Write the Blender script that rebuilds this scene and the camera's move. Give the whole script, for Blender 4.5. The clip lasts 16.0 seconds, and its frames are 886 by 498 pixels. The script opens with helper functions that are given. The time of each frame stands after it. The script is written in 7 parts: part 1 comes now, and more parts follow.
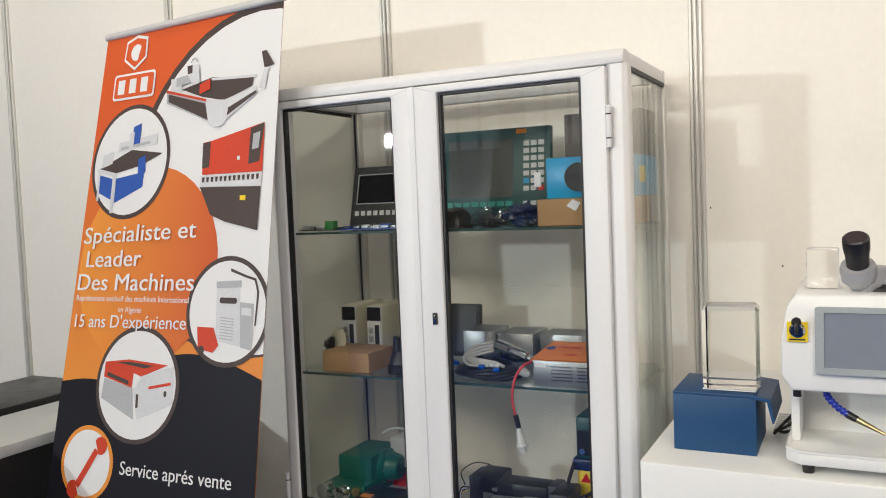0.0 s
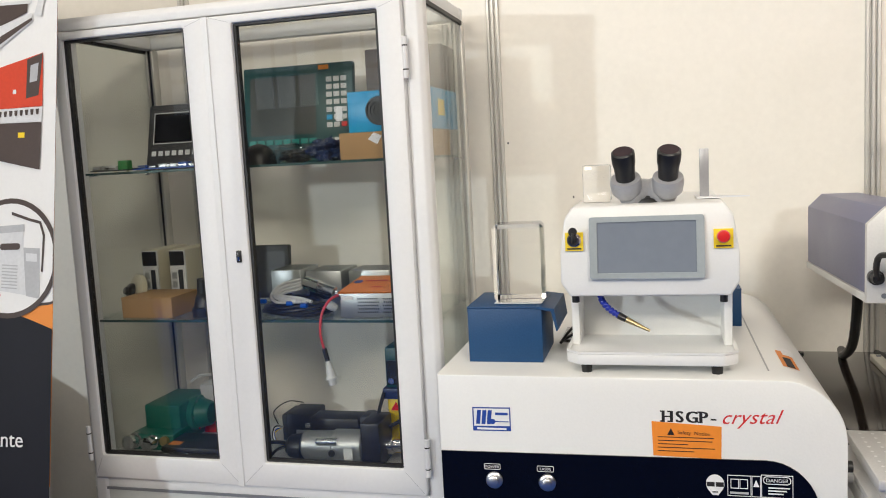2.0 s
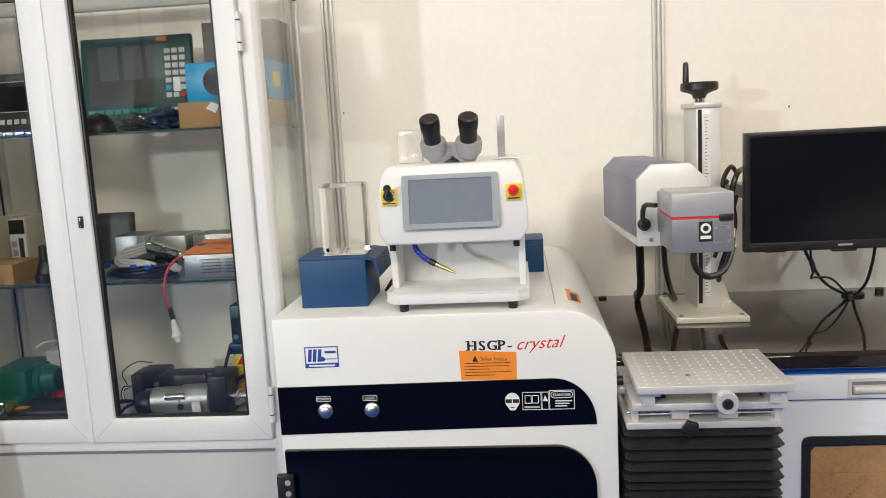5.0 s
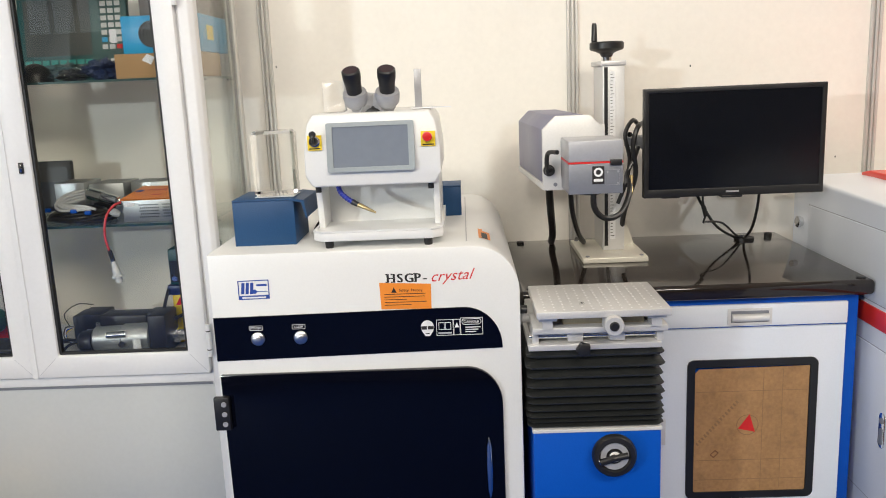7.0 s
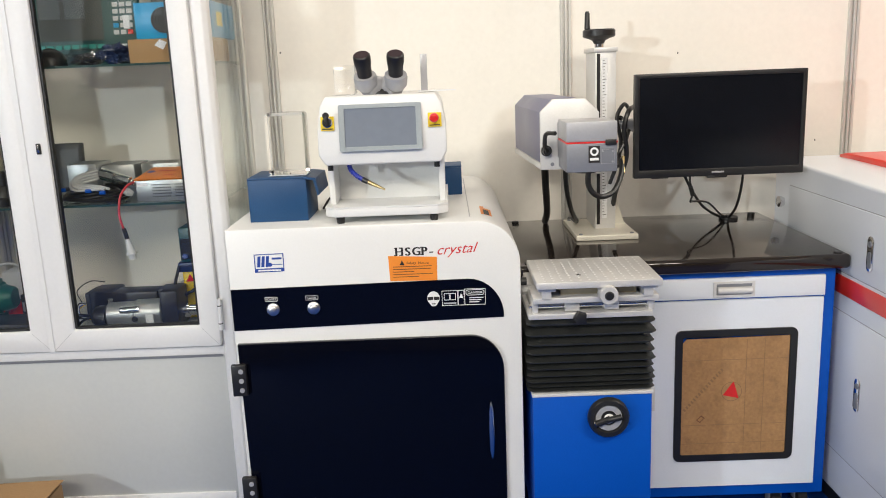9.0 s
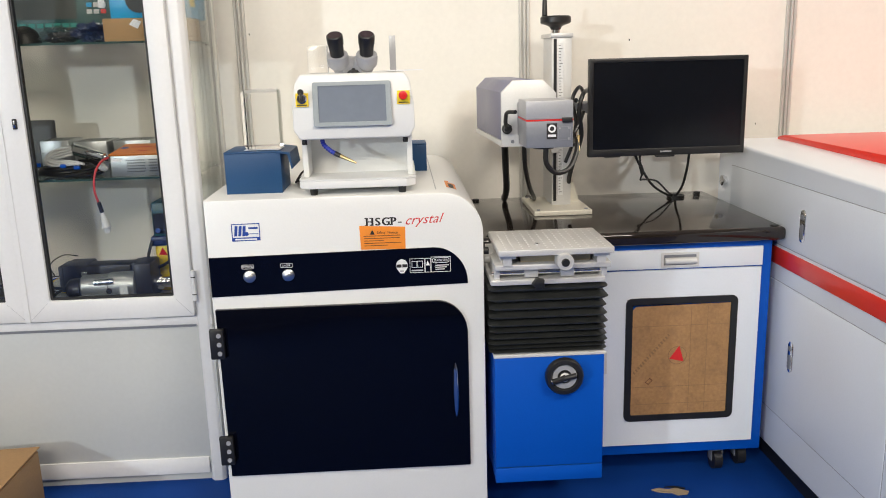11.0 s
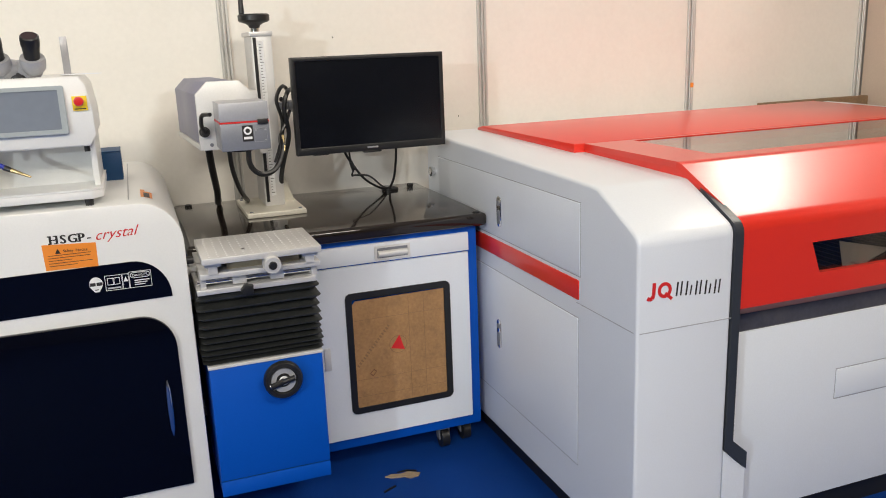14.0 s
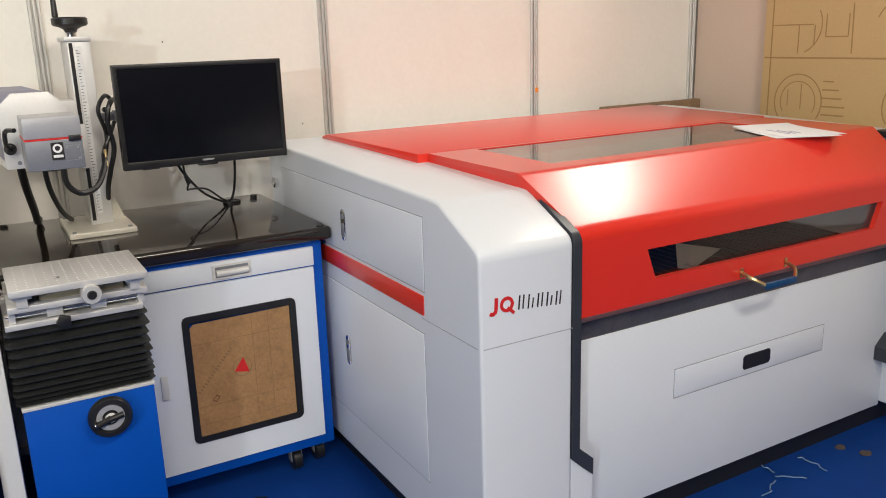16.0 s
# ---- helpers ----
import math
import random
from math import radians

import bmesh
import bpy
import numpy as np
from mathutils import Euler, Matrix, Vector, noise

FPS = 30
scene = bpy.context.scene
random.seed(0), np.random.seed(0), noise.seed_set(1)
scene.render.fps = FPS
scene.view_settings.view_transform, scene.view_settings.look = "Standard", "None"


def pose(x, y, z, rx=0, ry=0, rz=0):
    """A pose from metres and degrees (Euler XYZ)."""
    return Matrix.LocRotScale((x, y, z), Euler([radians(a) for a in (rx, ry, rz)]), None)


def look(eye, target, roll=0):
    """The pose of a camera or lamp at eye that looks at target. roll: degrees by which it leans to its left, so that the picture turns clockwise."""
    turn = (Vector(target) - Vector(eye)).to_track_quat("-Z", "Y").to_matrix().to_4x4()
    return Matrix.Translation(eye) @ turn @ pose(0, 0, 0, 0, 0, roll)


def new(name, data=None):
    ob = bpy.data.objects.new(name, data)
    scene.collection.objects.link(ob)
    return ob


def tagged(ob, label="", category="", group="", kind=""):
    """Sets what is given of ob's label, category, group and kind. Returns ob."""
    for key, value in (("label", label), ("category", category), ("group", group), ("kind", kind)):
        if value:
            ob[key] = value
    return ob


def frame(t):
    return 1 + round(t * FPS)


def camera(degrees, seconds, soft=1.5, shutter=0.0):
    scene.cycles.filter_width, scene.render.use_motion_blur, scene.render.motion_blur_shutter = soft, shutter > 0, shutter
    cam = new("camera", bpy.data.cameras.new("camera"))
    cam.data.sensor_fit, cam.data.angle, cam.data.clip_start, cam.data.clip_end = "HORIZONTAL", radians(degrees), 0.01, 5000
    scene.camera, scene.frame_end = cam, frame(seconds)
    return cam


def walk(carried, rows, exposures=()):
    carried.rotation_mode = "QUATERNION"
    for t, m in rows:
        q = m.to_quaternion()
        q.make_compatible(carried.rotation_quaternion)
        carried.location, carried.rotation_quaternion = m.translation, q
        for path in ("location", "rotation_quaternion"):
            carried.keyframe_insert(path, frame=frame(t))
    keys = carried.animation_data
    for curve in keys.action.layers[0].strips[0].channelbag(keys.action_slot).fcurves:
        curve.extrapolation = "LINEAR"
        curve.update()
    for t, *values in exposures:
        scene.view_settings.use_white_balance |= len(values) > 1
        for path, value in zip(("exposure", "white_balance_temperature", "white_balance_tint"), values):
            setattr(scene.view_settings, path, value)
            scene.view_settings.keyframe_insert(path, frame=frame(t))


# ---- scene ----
cam = camera(56.7, 16.0, soft=1.0)
PATH = [
    (0, (0.353, 0.188, 1.454), (-0.552, 1.968, 1.341), -2.3),
    (0.5, (0.357, 0.202, 1.437), (-0.469, 2.019, 1.313), -2.3),
    (1, (0.372, 0.205, 1.41), (-0.325, 2.072, 1.25), -2.5),
    (1.5, (0.385, 0.211, 1.393), (-0.203, 2.112, 1.196), -2.9),
    (2, (0.408, 0.188, 1.382), (-0.106, 2.108, 1.158), -3.0),
    (2.5, (0.427, 0.162, 1.38), (-0.009, 2.099, 1.138), -3.0),
    (3, (0.432, 0.129, 1.375), (0.071, 2.08, 1.123), -2.9),
    (3.5, (0.44, 0.098, 1.374), (0.133, 2.057, 1.115), -2.9),
    (4, (0.454, 0.077, 1.37), (0.195, 2.042, 1.098), -3.1),
    (4.5, (0.479, 0.057, 1.369), (0.262, 2.024, 1.08), -3.1),
    (5, (0.519, 0.01, 1.361), (0.328, 1.978, 1.06), -3.1),
    (7.5, (0.584, -0.191, 1.342), (0.536, 1.765, 0.926), -2.4),
    (8, (0.575, -0.211, 1.343), (0.527, 1.744, 0.922), -2.4),
    (10.5, (0.489, -0.405, 1.316), (0.559, 1.543, 0.87), -1.8),
    (11, (0.5, -0.42, 1.315), (0.59, 1.526, 0.86), -1.6),
    (11.5, (0.51, -0.42, 1.314), (0.62, 1.523, 0.852), -1.8),
    (12, (0.523, -0.43, 1.314), (0.716, 1.504, 0.845), -2.0),
    (12.5, (0.54, -0.437, 1.32), (0.831, 1.485, 0.846), -2.1),
    (13, (0.564, -0.44, 1.328), (0.985, 1.455, 0.848), -2.1),
    (13.5, (0.587, -0.442, 1.323), (1.131, 1.422, 0.844), -2.1),
    (14, (0.615, -0.433, 1.327), (1.284, 1.387, 0.838), -2.2),
    (14.5, (0.643, -0.426, 1.332), (1.41, 1.354, 0.838), -2.3),
    (15, (0.678, -0.416, 1.339), (1.53, 1.323, 0.841), -2.1),
    (15.5, (0.693, -0.404, 1.345), (1.596, 1.308, 0.843), -1.9),
    (16, (0.706, -0.39, 1.354), (1.665, 1.291, 0.848), -1.8),
]
walk(cam, [(t, look(eye, target, roll)) for t, eye, target, roll in PATH],
     [(0.0, -0.32), (2.0, -0.26), (5.0, -0.23), (8.0, -0.09), (11.0, -0.11), (13.0, -0.23), (16.0, -0.34)])

# ---- world and light ----
world = bpy.data.worlds.new("hall_air")
scene.world = world
world.use_nodes = True
world.node_tree.nodes["Background"].inputs[0].default_value = (1.0, 0.86, 0.7, 1)
world.node_tree.nodes["Background"].inputs[1].default_value = 0.05


def area_lamp(name, at, target, size_x, size_y, watts, colour):
    data = bpy.data.lights.new(name, "AREA")
    data.shape, data.size, data.size_y = "RECTANGLE", size_x, size_y
    data.energy, data.color = watts, colour
    ob = new(name, data)
    ob.matrix_world = look(at, target)
    return ob


WARM, COOL = (1.0, 0.93, 0.81), (0.88, 0.96, 1.0)
FLOOD = (-4.25, -4.05, 2.16)
area_lamp("flood_light_lamp", FLOOD, (0.6, 2.3, 1.0), 0.17, 0.13, 155, COOL)
HALL_H = 4.4
# place, aim and power of the hall's unseen lamps, set to light the booth
HALL_LAMPS = [
    ((-1.2, -2.4, 2.95), (-0.9, 2.56, 1.5), 50),
    ((1.7, -1.5, 3.2), (1.5, 2.56, 2.0), 70),
    ((4.85, 1.70, 4.26), (4.6, 1.70, 0.0), 100),
    ((-4.4, -1.0, 3.3), (-3.2, 2.56, 1.8), 6),
    # added fill: brightens the wall behind the banner and the cabinet's upper inside
    ((-1.55, 1.35, 4.15), (-1.35, 2.3, 0.4), 18),
    ((-0.4, -4.6, 3.9), (1.2, 2.56, 1.6), 92),
]
for at, aim_at, watts in HALL_LAMPS:
    area_lamp("hall_lamp", at, aim_at, 1.15, 0.55, watts, WARM)


# ---- materials ----
def mat(name, colour, rough=0.5, metal=0.0, vary=0.08, scale=6.0, fine=120.0, bump=0.0, coat=0.0, spec=0.5, stain=None, stain_amount=0.0):
    """Principled material with broad and fine variation of colour, roughness and relief."""
    m = bpy.data.materials.new(name)
    m.use_nodes = True
    nt = m.node_tree
    b = nt.nodes["Principled BSDF"]
    tc = nt.nodes.new("ShaderNodeTexCoord")
    n1, n2 = nt.nodes.new("ShaderNodeTexNoise"), nt.nodes.new("ShaderNodeTexNoise")
    n1.inputs["Scale"].default_value, n1.inputs["Detail"].default_value = scale, 5
    n2.inputs["Scale"].default_value, n2.inputs["Detail"].default_value = fine, 3
    for n in (n1, n2):
        nt.links.new(tc.outputs["Object"], n.inputs["Vector"])
    add = nt.nodes.new("ShaderNodeMath")
    add.operation = "ADD"
    nt.links.new(n1.outputs["Fac"], add.inputs[0])
    nt.links.new(n2.outputs["Fac"], add.inputs[1])
    rng = nt.nodes.new("ShaderNodeMapRange")
    rng.inputs["From Min"].default_value, rng.inputs["From Max"].default_value = 0.6, 1.4
    rng.inputs["To Min"].default_value, rng.inputs["To Max"].default_value = 1 - vary, 1 + vary
    nt.links.new(add.outputs[0], rng.inputs["Value"])
    mix = nt.nodes.new("ShaderNodeMix")
    mix.data_type, mix.blend_type = "RGBA", "MULTIPLY"
    mix.inputs["Factor"].default_value = 1
    mix.inputs["A"].default_value = (*colour, 1)
    nt.links.new(rng.outputs["Result"], mix.inputs["B"])
    last = mix.outputs["Result"]
    if stain:
        n3 = nt.nodes.new("ShaderNodeTexNoise")
        n3.inputs["Scale"].default_value, n3.inputs["Detail"].default_value = scale * 2.3, 8
        nt.links.new(tc.outputs["Object"], n3.inputs["Vector"])
        r3 = nt.nodes.new("ShaderNodeMapRange")
        r3.inputs["From Min"].default_value, r3.inputs["From Max"].default_value = 0.55, 0.75
        r3.inputs["To Max"].default_value = stain_amount
        nt.links.new(n3.outputs["Fac"], r3.inputs["Value"])
        mx = nt.nodes.new("ShaderNodeMix")
        mx.data_type = "RGBA"
        nt.links.new(r3.outputs["Result"], mx.inputs["Factor"])
        nt.links.new(last, mx.inputs["A"])
        mx.inputs["B"].default_value = (*stain, 1)
        last = mx.outputs["Result"]
    nt.links.new(last, b.inputs["Base Color"])
    rr = nt.nodes.new("ShaderNodeMapRange")
    rr.inputs["From Min"].default_value, rr.inputs["From Max"].default_value = 0.3, 0.7
    rr.inputs["To Min"].default_value, rr.inputs["To Max"].default_value = max(0.02, rough - 0.05), min(1, rough + 0.06)
    nt.links.new(n1.outputs["Fac"], rr.inputs["Value"])
    nt.links.new(rr.outputs["Result"], b.inputs["Roughness"])
    b.inputs["Metallic"].default_value = metal
    b.inputs["Specular IOR Level"].default_value = spec
    if coat:
        b.inputs["Coat Weight"].default_value, b.inputs["Coat Roughness"].default_value = coat, 0.18
    if bump:
        bp = nt.nodes.new("ShaderNodeBump")
        bp.inputs["Strength"].default_value, bp.inputs["Distance"].default_value = bump, 0.004
        nt.links.new(n2.outputs["Fac"], bp.inputs["Height"])
        nt.links.new(bp.outputs["Normal"], b.inputs["Normal"])
    return m


def glow(name, colour, strength):
    m = bpy.data.materials.new(name)
    m.use_nodes = True
    b = m.node_tree.nodes["Principled BSDF"]
    b.inputs["Base Color"].default_value = (*colour, 1)
    b.inputs["Emission Color"].default_value = (*colour, 1)
    b.inputs["Emission Strength"].default_value = strength
    return m


def pane(name, tint, gloss=1.0, ior=1.5):
    """Thin window glass: clear with a tint, and mirror gloss by Fresnel."""
    m = bpy.data.materials.new(name)
    m.use_nodes = True
    nt = m.node_tree
    nt.nodes.remove(nt.nodes["Principled BSDF"])
    out = nt.nodes["Material Output"]
    clear, mirror = nt.nodes.new("ShaderNodeBsdfTransparent"), nt.nodes.new("ShaderNodeBsdfGlossy")
    clear.inputs["Color"].default_value = (*tint, 1)
    mirror.inputs["Roughness"].default_value = 0.01
    mirror.inputs["Color"].default_value = (gloss, gloss, gloss, 1)
    face, mix = nt.nodes.new("ShaderNodeLayerWeight"), nt.nodes.new("ShaderNodeMixShader")
    power, share = nt.nodes.new("ShaderNodeMath"), nt.nodes.new("ShaderNodeMapRange")
    face.inputs["Blend"].default_value = 0.5
    power.operation = "POWER"
    power.inputs[1].default_value = 5
    share.inputs["To Min"].default_value = ((ior - 1) / (ior + 1)) ** 2
    nt.links.new(face.outputs["Facing"], power.inputs[0])
    nt.links.new(power.outputs[0], share.inputs["Value"])
    nt.links.new(share.outputs["Result"], mix.inputs[0])
    nt.links.new(clear.outputs[0], mix.inputs[1])
    nt.links.new(mirror.outputs[0], mix.inputs[2])
    nt.links.new(mix.outputs[0], out.inputs["Surface"])
    return m


def solid_glass(name, tint, ior=1.5, rough=0.0):
    m = bpy.data.materials.new(name)
    m.use_nodes = True
    b = m.node_tree.nodes["Principled BSDF"]
    b.inputs["Base Color"].default_value = (*tint, 1)
    b.inputs["Transmission Weight"].default_value = 1
    b.inputs["Roughness"].default_value, b.inputs["IOR"].default_value = rough, ior
    return m


M_WALL = mat("wall_panel_white", (0.86, 0.83, 0.77), 0.45, vary=0.03, scale=1.5, fine=60, bump=0.03, stain=(0.62, 0.58, 0.5), stain_amount=0.12)
# side wall panels: their brownish shading is put into this tan base colour
M_WALL_SHADED = mat("wall_panel_shaded", (0.66, 0.53, 0.43), 0.5, vary=0.05, scale=1.5, bump=0.03)
M_ALU = mat("aluminium", (0.66, 0.66, 0.67), 0.34, 1.0, 0.06, 8, 200, 0.05)
M_ALU_POST = mat("anodised_post", (0.62, 0.61, 0.58), 0.42, 0.35, 0.06, 8, 200, 0.05)
M_CARPET = mat("blue_carpet", (0.002, 0.045, 0.25), 0.7, 0, 0.16, 4, 420, 0.5, spec=0.2, stain=(0.005, 0.06, 0.28), stain_amount=0.4)
M_CONCRETE = mat("bare_floor", (0.36, 0.27, 0.17), 0.85, 0, 0.25, 20, 200, 0.4)
M_PVC = mat("white_lacquered_frame", (0.77, 0.775, 0.785), 0.40, 0, 0.025, 3, 90, 0.02, stain=(0.7, 0.67, 0.62), stain_amount=0.10)
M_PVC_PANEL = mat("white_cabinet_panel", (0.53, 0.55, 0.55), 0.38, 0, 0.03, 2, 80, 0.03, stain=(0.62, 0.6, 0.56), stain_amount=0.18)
M_GASKET = mat("black_rubber_gasket", (0.012, 0.012, 0.014), 0.5)
M_PANE = pane("cabinet_glass", (0.95, 0.955, 0.945))
M_SIDE_PANE = pane("green_side_glass", (0.925, 0.945, 0.93))
M_SHELF = pane("shelf_glass", (0.88, 0.94, 0.93), 0.9)
M_SHELF_EDGE = mat("shelf_glass_edge", (0.03, 0.07, 0.07), 0.15)
M_WHITE = mat("white_powder_coat", (0.78, 0.785, 0.775), 0.32, 0, 0.02, 3, 260, 0.06)
M_WHITE_COOL = mat("cool_white_powder_coat", (0.73, 0.765, 0.82), 0.33, 0, 0.025, 2.5, 260, 0.08, stain=(0.66, 0.66, 0.68), stain_amount=0.10)
M_BLACKGLASS = mat("black_acrylic", (0.0018, 0.0024, 0.0065), 0.07, 0, 0.05, 3, 60, 0, spec=0.22)
M_BLACK = mat("black_plastic", (0.014, 0.014, 0.015), 0.38, 0, 0.15, 15, 200, 0.05)
M_RUBBER = mat("black_rubber_bellows", (0.026, 0.028, 0.028), 0.36, 0, 0.25, 25, 200, 0.12, stain=(0.045, 0.045, 0.04), stain_amount=0.3)
M_BLUE = mat("blue_powder_coat", (0.001, 0.080, 0.46), 0.42, 0, 0.04, 3, 240, 0.08, spec=0.25)
M_STONE = mat("black_marble_top", (0.018, 0.014, 0.012), 0.06, 0, 0.2, 10, 220, 0, spec=0.6)
M_RED = mat("red_powder_coat", (0.71, 0.032, 0.018), 0.32, 0, 0.02, 2.5, 220, 0.0, coat=0.45, spec=0.35)
for link in [k for k in M_RED.node_tree.links if k.to_socket.name == "Roughness"]:
    M_RED.node_tree.links.remove(link)
M_RED.node_tree.nodes["Principled BSDF"].inputs["Roughness"].default_value = 0.32
M_RED_DARK = mat("dark_red_edge", (0.30, 0.008, 0.012), 0.35, 0, 0.05)
M_CHAR = mat("charcoal_trim", (0.035, 0.04, 0.05), 0.4, 0, 0.1, 8)
M_GREYSTEEL = mat("worn_steel_band", (0.09, 0.09, 0.11), 0.42, 0.4, 0.2, 5, 90, 0.05, stain=(0.2, 0.18, 0.17), stain_amount=0.4)
M_TINT = pane("tinted_lid_window", (0.90, 0.89, 0.88), 1.0, 1.45)
M_TINT_TOP = pane("bronze_lid_window", (0.72, 0.66, 0.58), 1.0, 1.7)
M_GREYBOX = mat("grey_paint", (0.22, 0.23, 0.26), 0.38, 0.2, 0.06, 6, 200, 0.06)
M_GREYTOP = mat("light_grey_paint", (0.40, 0.405, 0.43), 0.38, 0.2, 0.06, 6, 200, 0.06)
M_LILAC = mat("lilac_grey_anodised", (0.20, 0.205, 0.31), 0.40, 0.35, 0.06, 6, 220, 0.05)
M_SILVER = mat("satin_silver", (0.66, 0.655, 0.645), 0.40, 0.12, 0.05, 6, 220, 0.05)
M_ALUPLATE = mat("milled_plate", (0.64, 0.635, 0.63), 0.40, 0.35, 0.07, 10, 300, 0.06)
M_HOLE = mat("bright_countersink", (0.80, 0.80, 0.80), 0.3)
M_BASEPLATE = mat("cream_plate", (0.72, 0.69, 0.60), 0.35, 0.2, 0.05)
M_SCREEN = mat("dark_monitor_screen", (0.005, 0.006, 0.009), 0.22, 0, 0.05, 2, 50, 0, spec=0.35)
M_LCD = mat("grey_touch_screen", (0.21, 0.24, 0.29), 0.13, 0, 0.05, 2, 50)
M_LCD_FRAME = mat("grey_screen_bezel", (0.33, 0.37, 0.39), 0.35)
M_YELLOW = mat("yellow_sticker", (0.85, 0.62, 0.01), 0.4)
M_ESTOP = mat("red_button", (0.68, 0.02, 0.02), 0.25, coat=0.4)
M_CHROME = mat("chrome", (0.75, 0.75, 0.76), 0.12, 1.0, 0.03)
M_BRASS = mat("brass", (0.60, 0.47, 0.24), 0.32, 1.0, 0.08)
M_HOSE = mat("blue_segment_hose", (0.012, 0.03, 0.35), 0.3)
M_NAVY = mat("navy_card", (0.003, 0.052, 0.155), 0.5, 0, 0.10, 8, 260, 0.12, stain=(0.012, 0.075, 0.20), stain_amount=0.3)
M_CRYSTAL = solid_glass("crystal_glass", (0.99, 0.99, 0.985), 1.5)
M_CARD = mat("brown_cardboard", (0.40, 0.24, 0.11), 0.75, 0, 0.10, 8, 160, 0.15)
M_KRAFT = mat("kraft_paper_film", (0.36, 0.20, 0.085), 0.45, 0, 0.22, 9, 120, 0.25, stain=(0.20, 0.11, 0.05), stain_amount=0.6)
M_KRAFT_INK = mat("kraft_ink", (0.17, 0.07, 0.03), 0.6)
M_KRAFT_FOLD = mat("kraft_crease", (0.26, 0.15, 0.07), 0.6)
M_ORANGE = mat("orange_label", (0.85, 0.27, 0.03), 0.42, vary=0.04)
M_INK = mat("black_ink", (0.015, 0.013, 0.013), 0.5)
M_REDINK = mat("red_ink", (0.62, 0.02, 0.02), 0.45)
M_BLUEINK = mat("blue_ink", (0.015, 0.06, 0.33), 0.45)
M_BGREY_INK = mat("grey_ink", (0.45, 0.46, 0.47), 0.5)
M_WHITEINK = mat("white_ink", (0.82, 0.82, 0.82), 0.5)
M_PAPER = mat("white_paper", (0.82, 0.83, 0.86), 0.6, vary=0.03)
M_MDF = mat("carved_mdf", (0.60, 0.42, 0.20), 0.55, 0, 0.06, 3, 160, 0.08)
M_PLANK = mat("grey_brown_plank", (0.25, 0.16, 0.09), 0.6, 0, 0.3, 12, 90, 0.2)
M_HALLWALL = mat("hall_wall", (0.50, 0.44, 0.37), 0.7, 0, 0.1)
M_HALLCEIL = mat("hall_ceiling", (0.62, 0.58, 0.52), 0.8, 0, 0.1)
M_LAMPGLOW = glow("lamp_diffuser", (1.0, 0.86, 0.68), 5)
M_FLOODGLOW = glow("flood_lens", (0.9, 0.96, 1.0), 60)
M_WINDOWGLOW = glow("hall_daylight", (0.86, 0.93, 1.0), 0.4)


# ---- mesh helpers ----
def box(bm, x0, x1, y0, y1, z0, z1, bevel=0.0, seg=2, turn=None):
    """A box, its edges rounded by bevel."""
    r = bmesh.ops.create_cube(bm, size=1)
    vs = r["verts"]
    bmesh.ops.scale(bm, vec=(x1 - x0, y1 - y0, z1 - z0), verts=vs)
    if bevel:
        es = list({e for v in vs for e in v.link_edges})
        g = bmesh.ops.bevel(bm, geom=es, offset=bevel, segments=seg, affect="EDGES", profile=0.5)
        vs = list({v for f in g["faces"] for v in f.verts} | {v for v in vs if v.is_valid})
    if turn is not None:
        bmesh.ops.transform(bm, matrix=turn, verts=vs)
    bmesh.ops.translate(bm, vec=((x0 + x1) / 2, (y0 + y1) / 2, (z0 + z1) / 2), verts=vs)
    return vs


def rod(bm, p0, p1, r, r2=None, seg=20):
    """A round bar or cone from p0 to p1."""
    a, b = Vector(p0), Vector(p1)
    d = b - a
    m = Matrix.Translation((a + b) / 2) @ d.to_track_quat("Z", "Y").to_matrix().to_4x4()
    return bmesh.ops.create_cone(bm, cap_ends=True, segments=seg, radius1=r, radius2=r if r2 is None else r2, depth=d.length, matrix=m)["verts"]


def lathe(bm, at, axis, profile, seg=28):
    """Turned shape: (distance along axis, radius) pairs round an axis through at."""
    q = Vector(axis).to_track_quat("Z", "Y").to_matrix()
    at = Vector(at)
    rings = []
    for h, r in profile:
        rings.append([bm.verts.new(at + q @ Vector((max(r, 1e-5) * math.cos(2 * math.pi * i / seg), max(r, 1e-5) * math.sin(2 * math.pi * i / seg), h))) for i in range(seg)])
    for a, b in zip(rings, rings[1:]):
        for i in range(seg):
            bm.faces.new((a[i], a[(i + 1) % seg], b[(i + 1) % seg], b[i]))
    bm.faces.new(rings[0][::-1])
    bm.faces.new(rings[-1])


def prism(bm, pts, axis, a0, a1, bevel=0.0):
    """A polygon pushed along an axis; pts are the two other coordinates in x, y, z order."""
    def place(p, a):
        return {"x": (a, p[0], p[1]), "y": (p[0], a, p[1]), "z": (p[0], p[1], a)}[axis]
    lo, hi = [bm.verts.new(place(p, a0)) for p in pts], [bm.verts.new(place(p, a1)) for p in pts]
    n = len(pts)
    fs = [bm.faces.new(lo), bm.faces.new(hi[::-1])]
    for i in range(n):
        fs.append(bm.faces.new((lo[i], hi[i], hi[(i + 1) % n], lo[(i + 1) % n])))
    bmesh.ops.recalc_face_normals(bm, faces=fs)
    if bevel:
        es = list({e for f in fs for e in f.edges})
        bmesh.ops.bevel(bm, geom=es, offset=bevel, segments=2, affect="EDGES", profile=0.5)


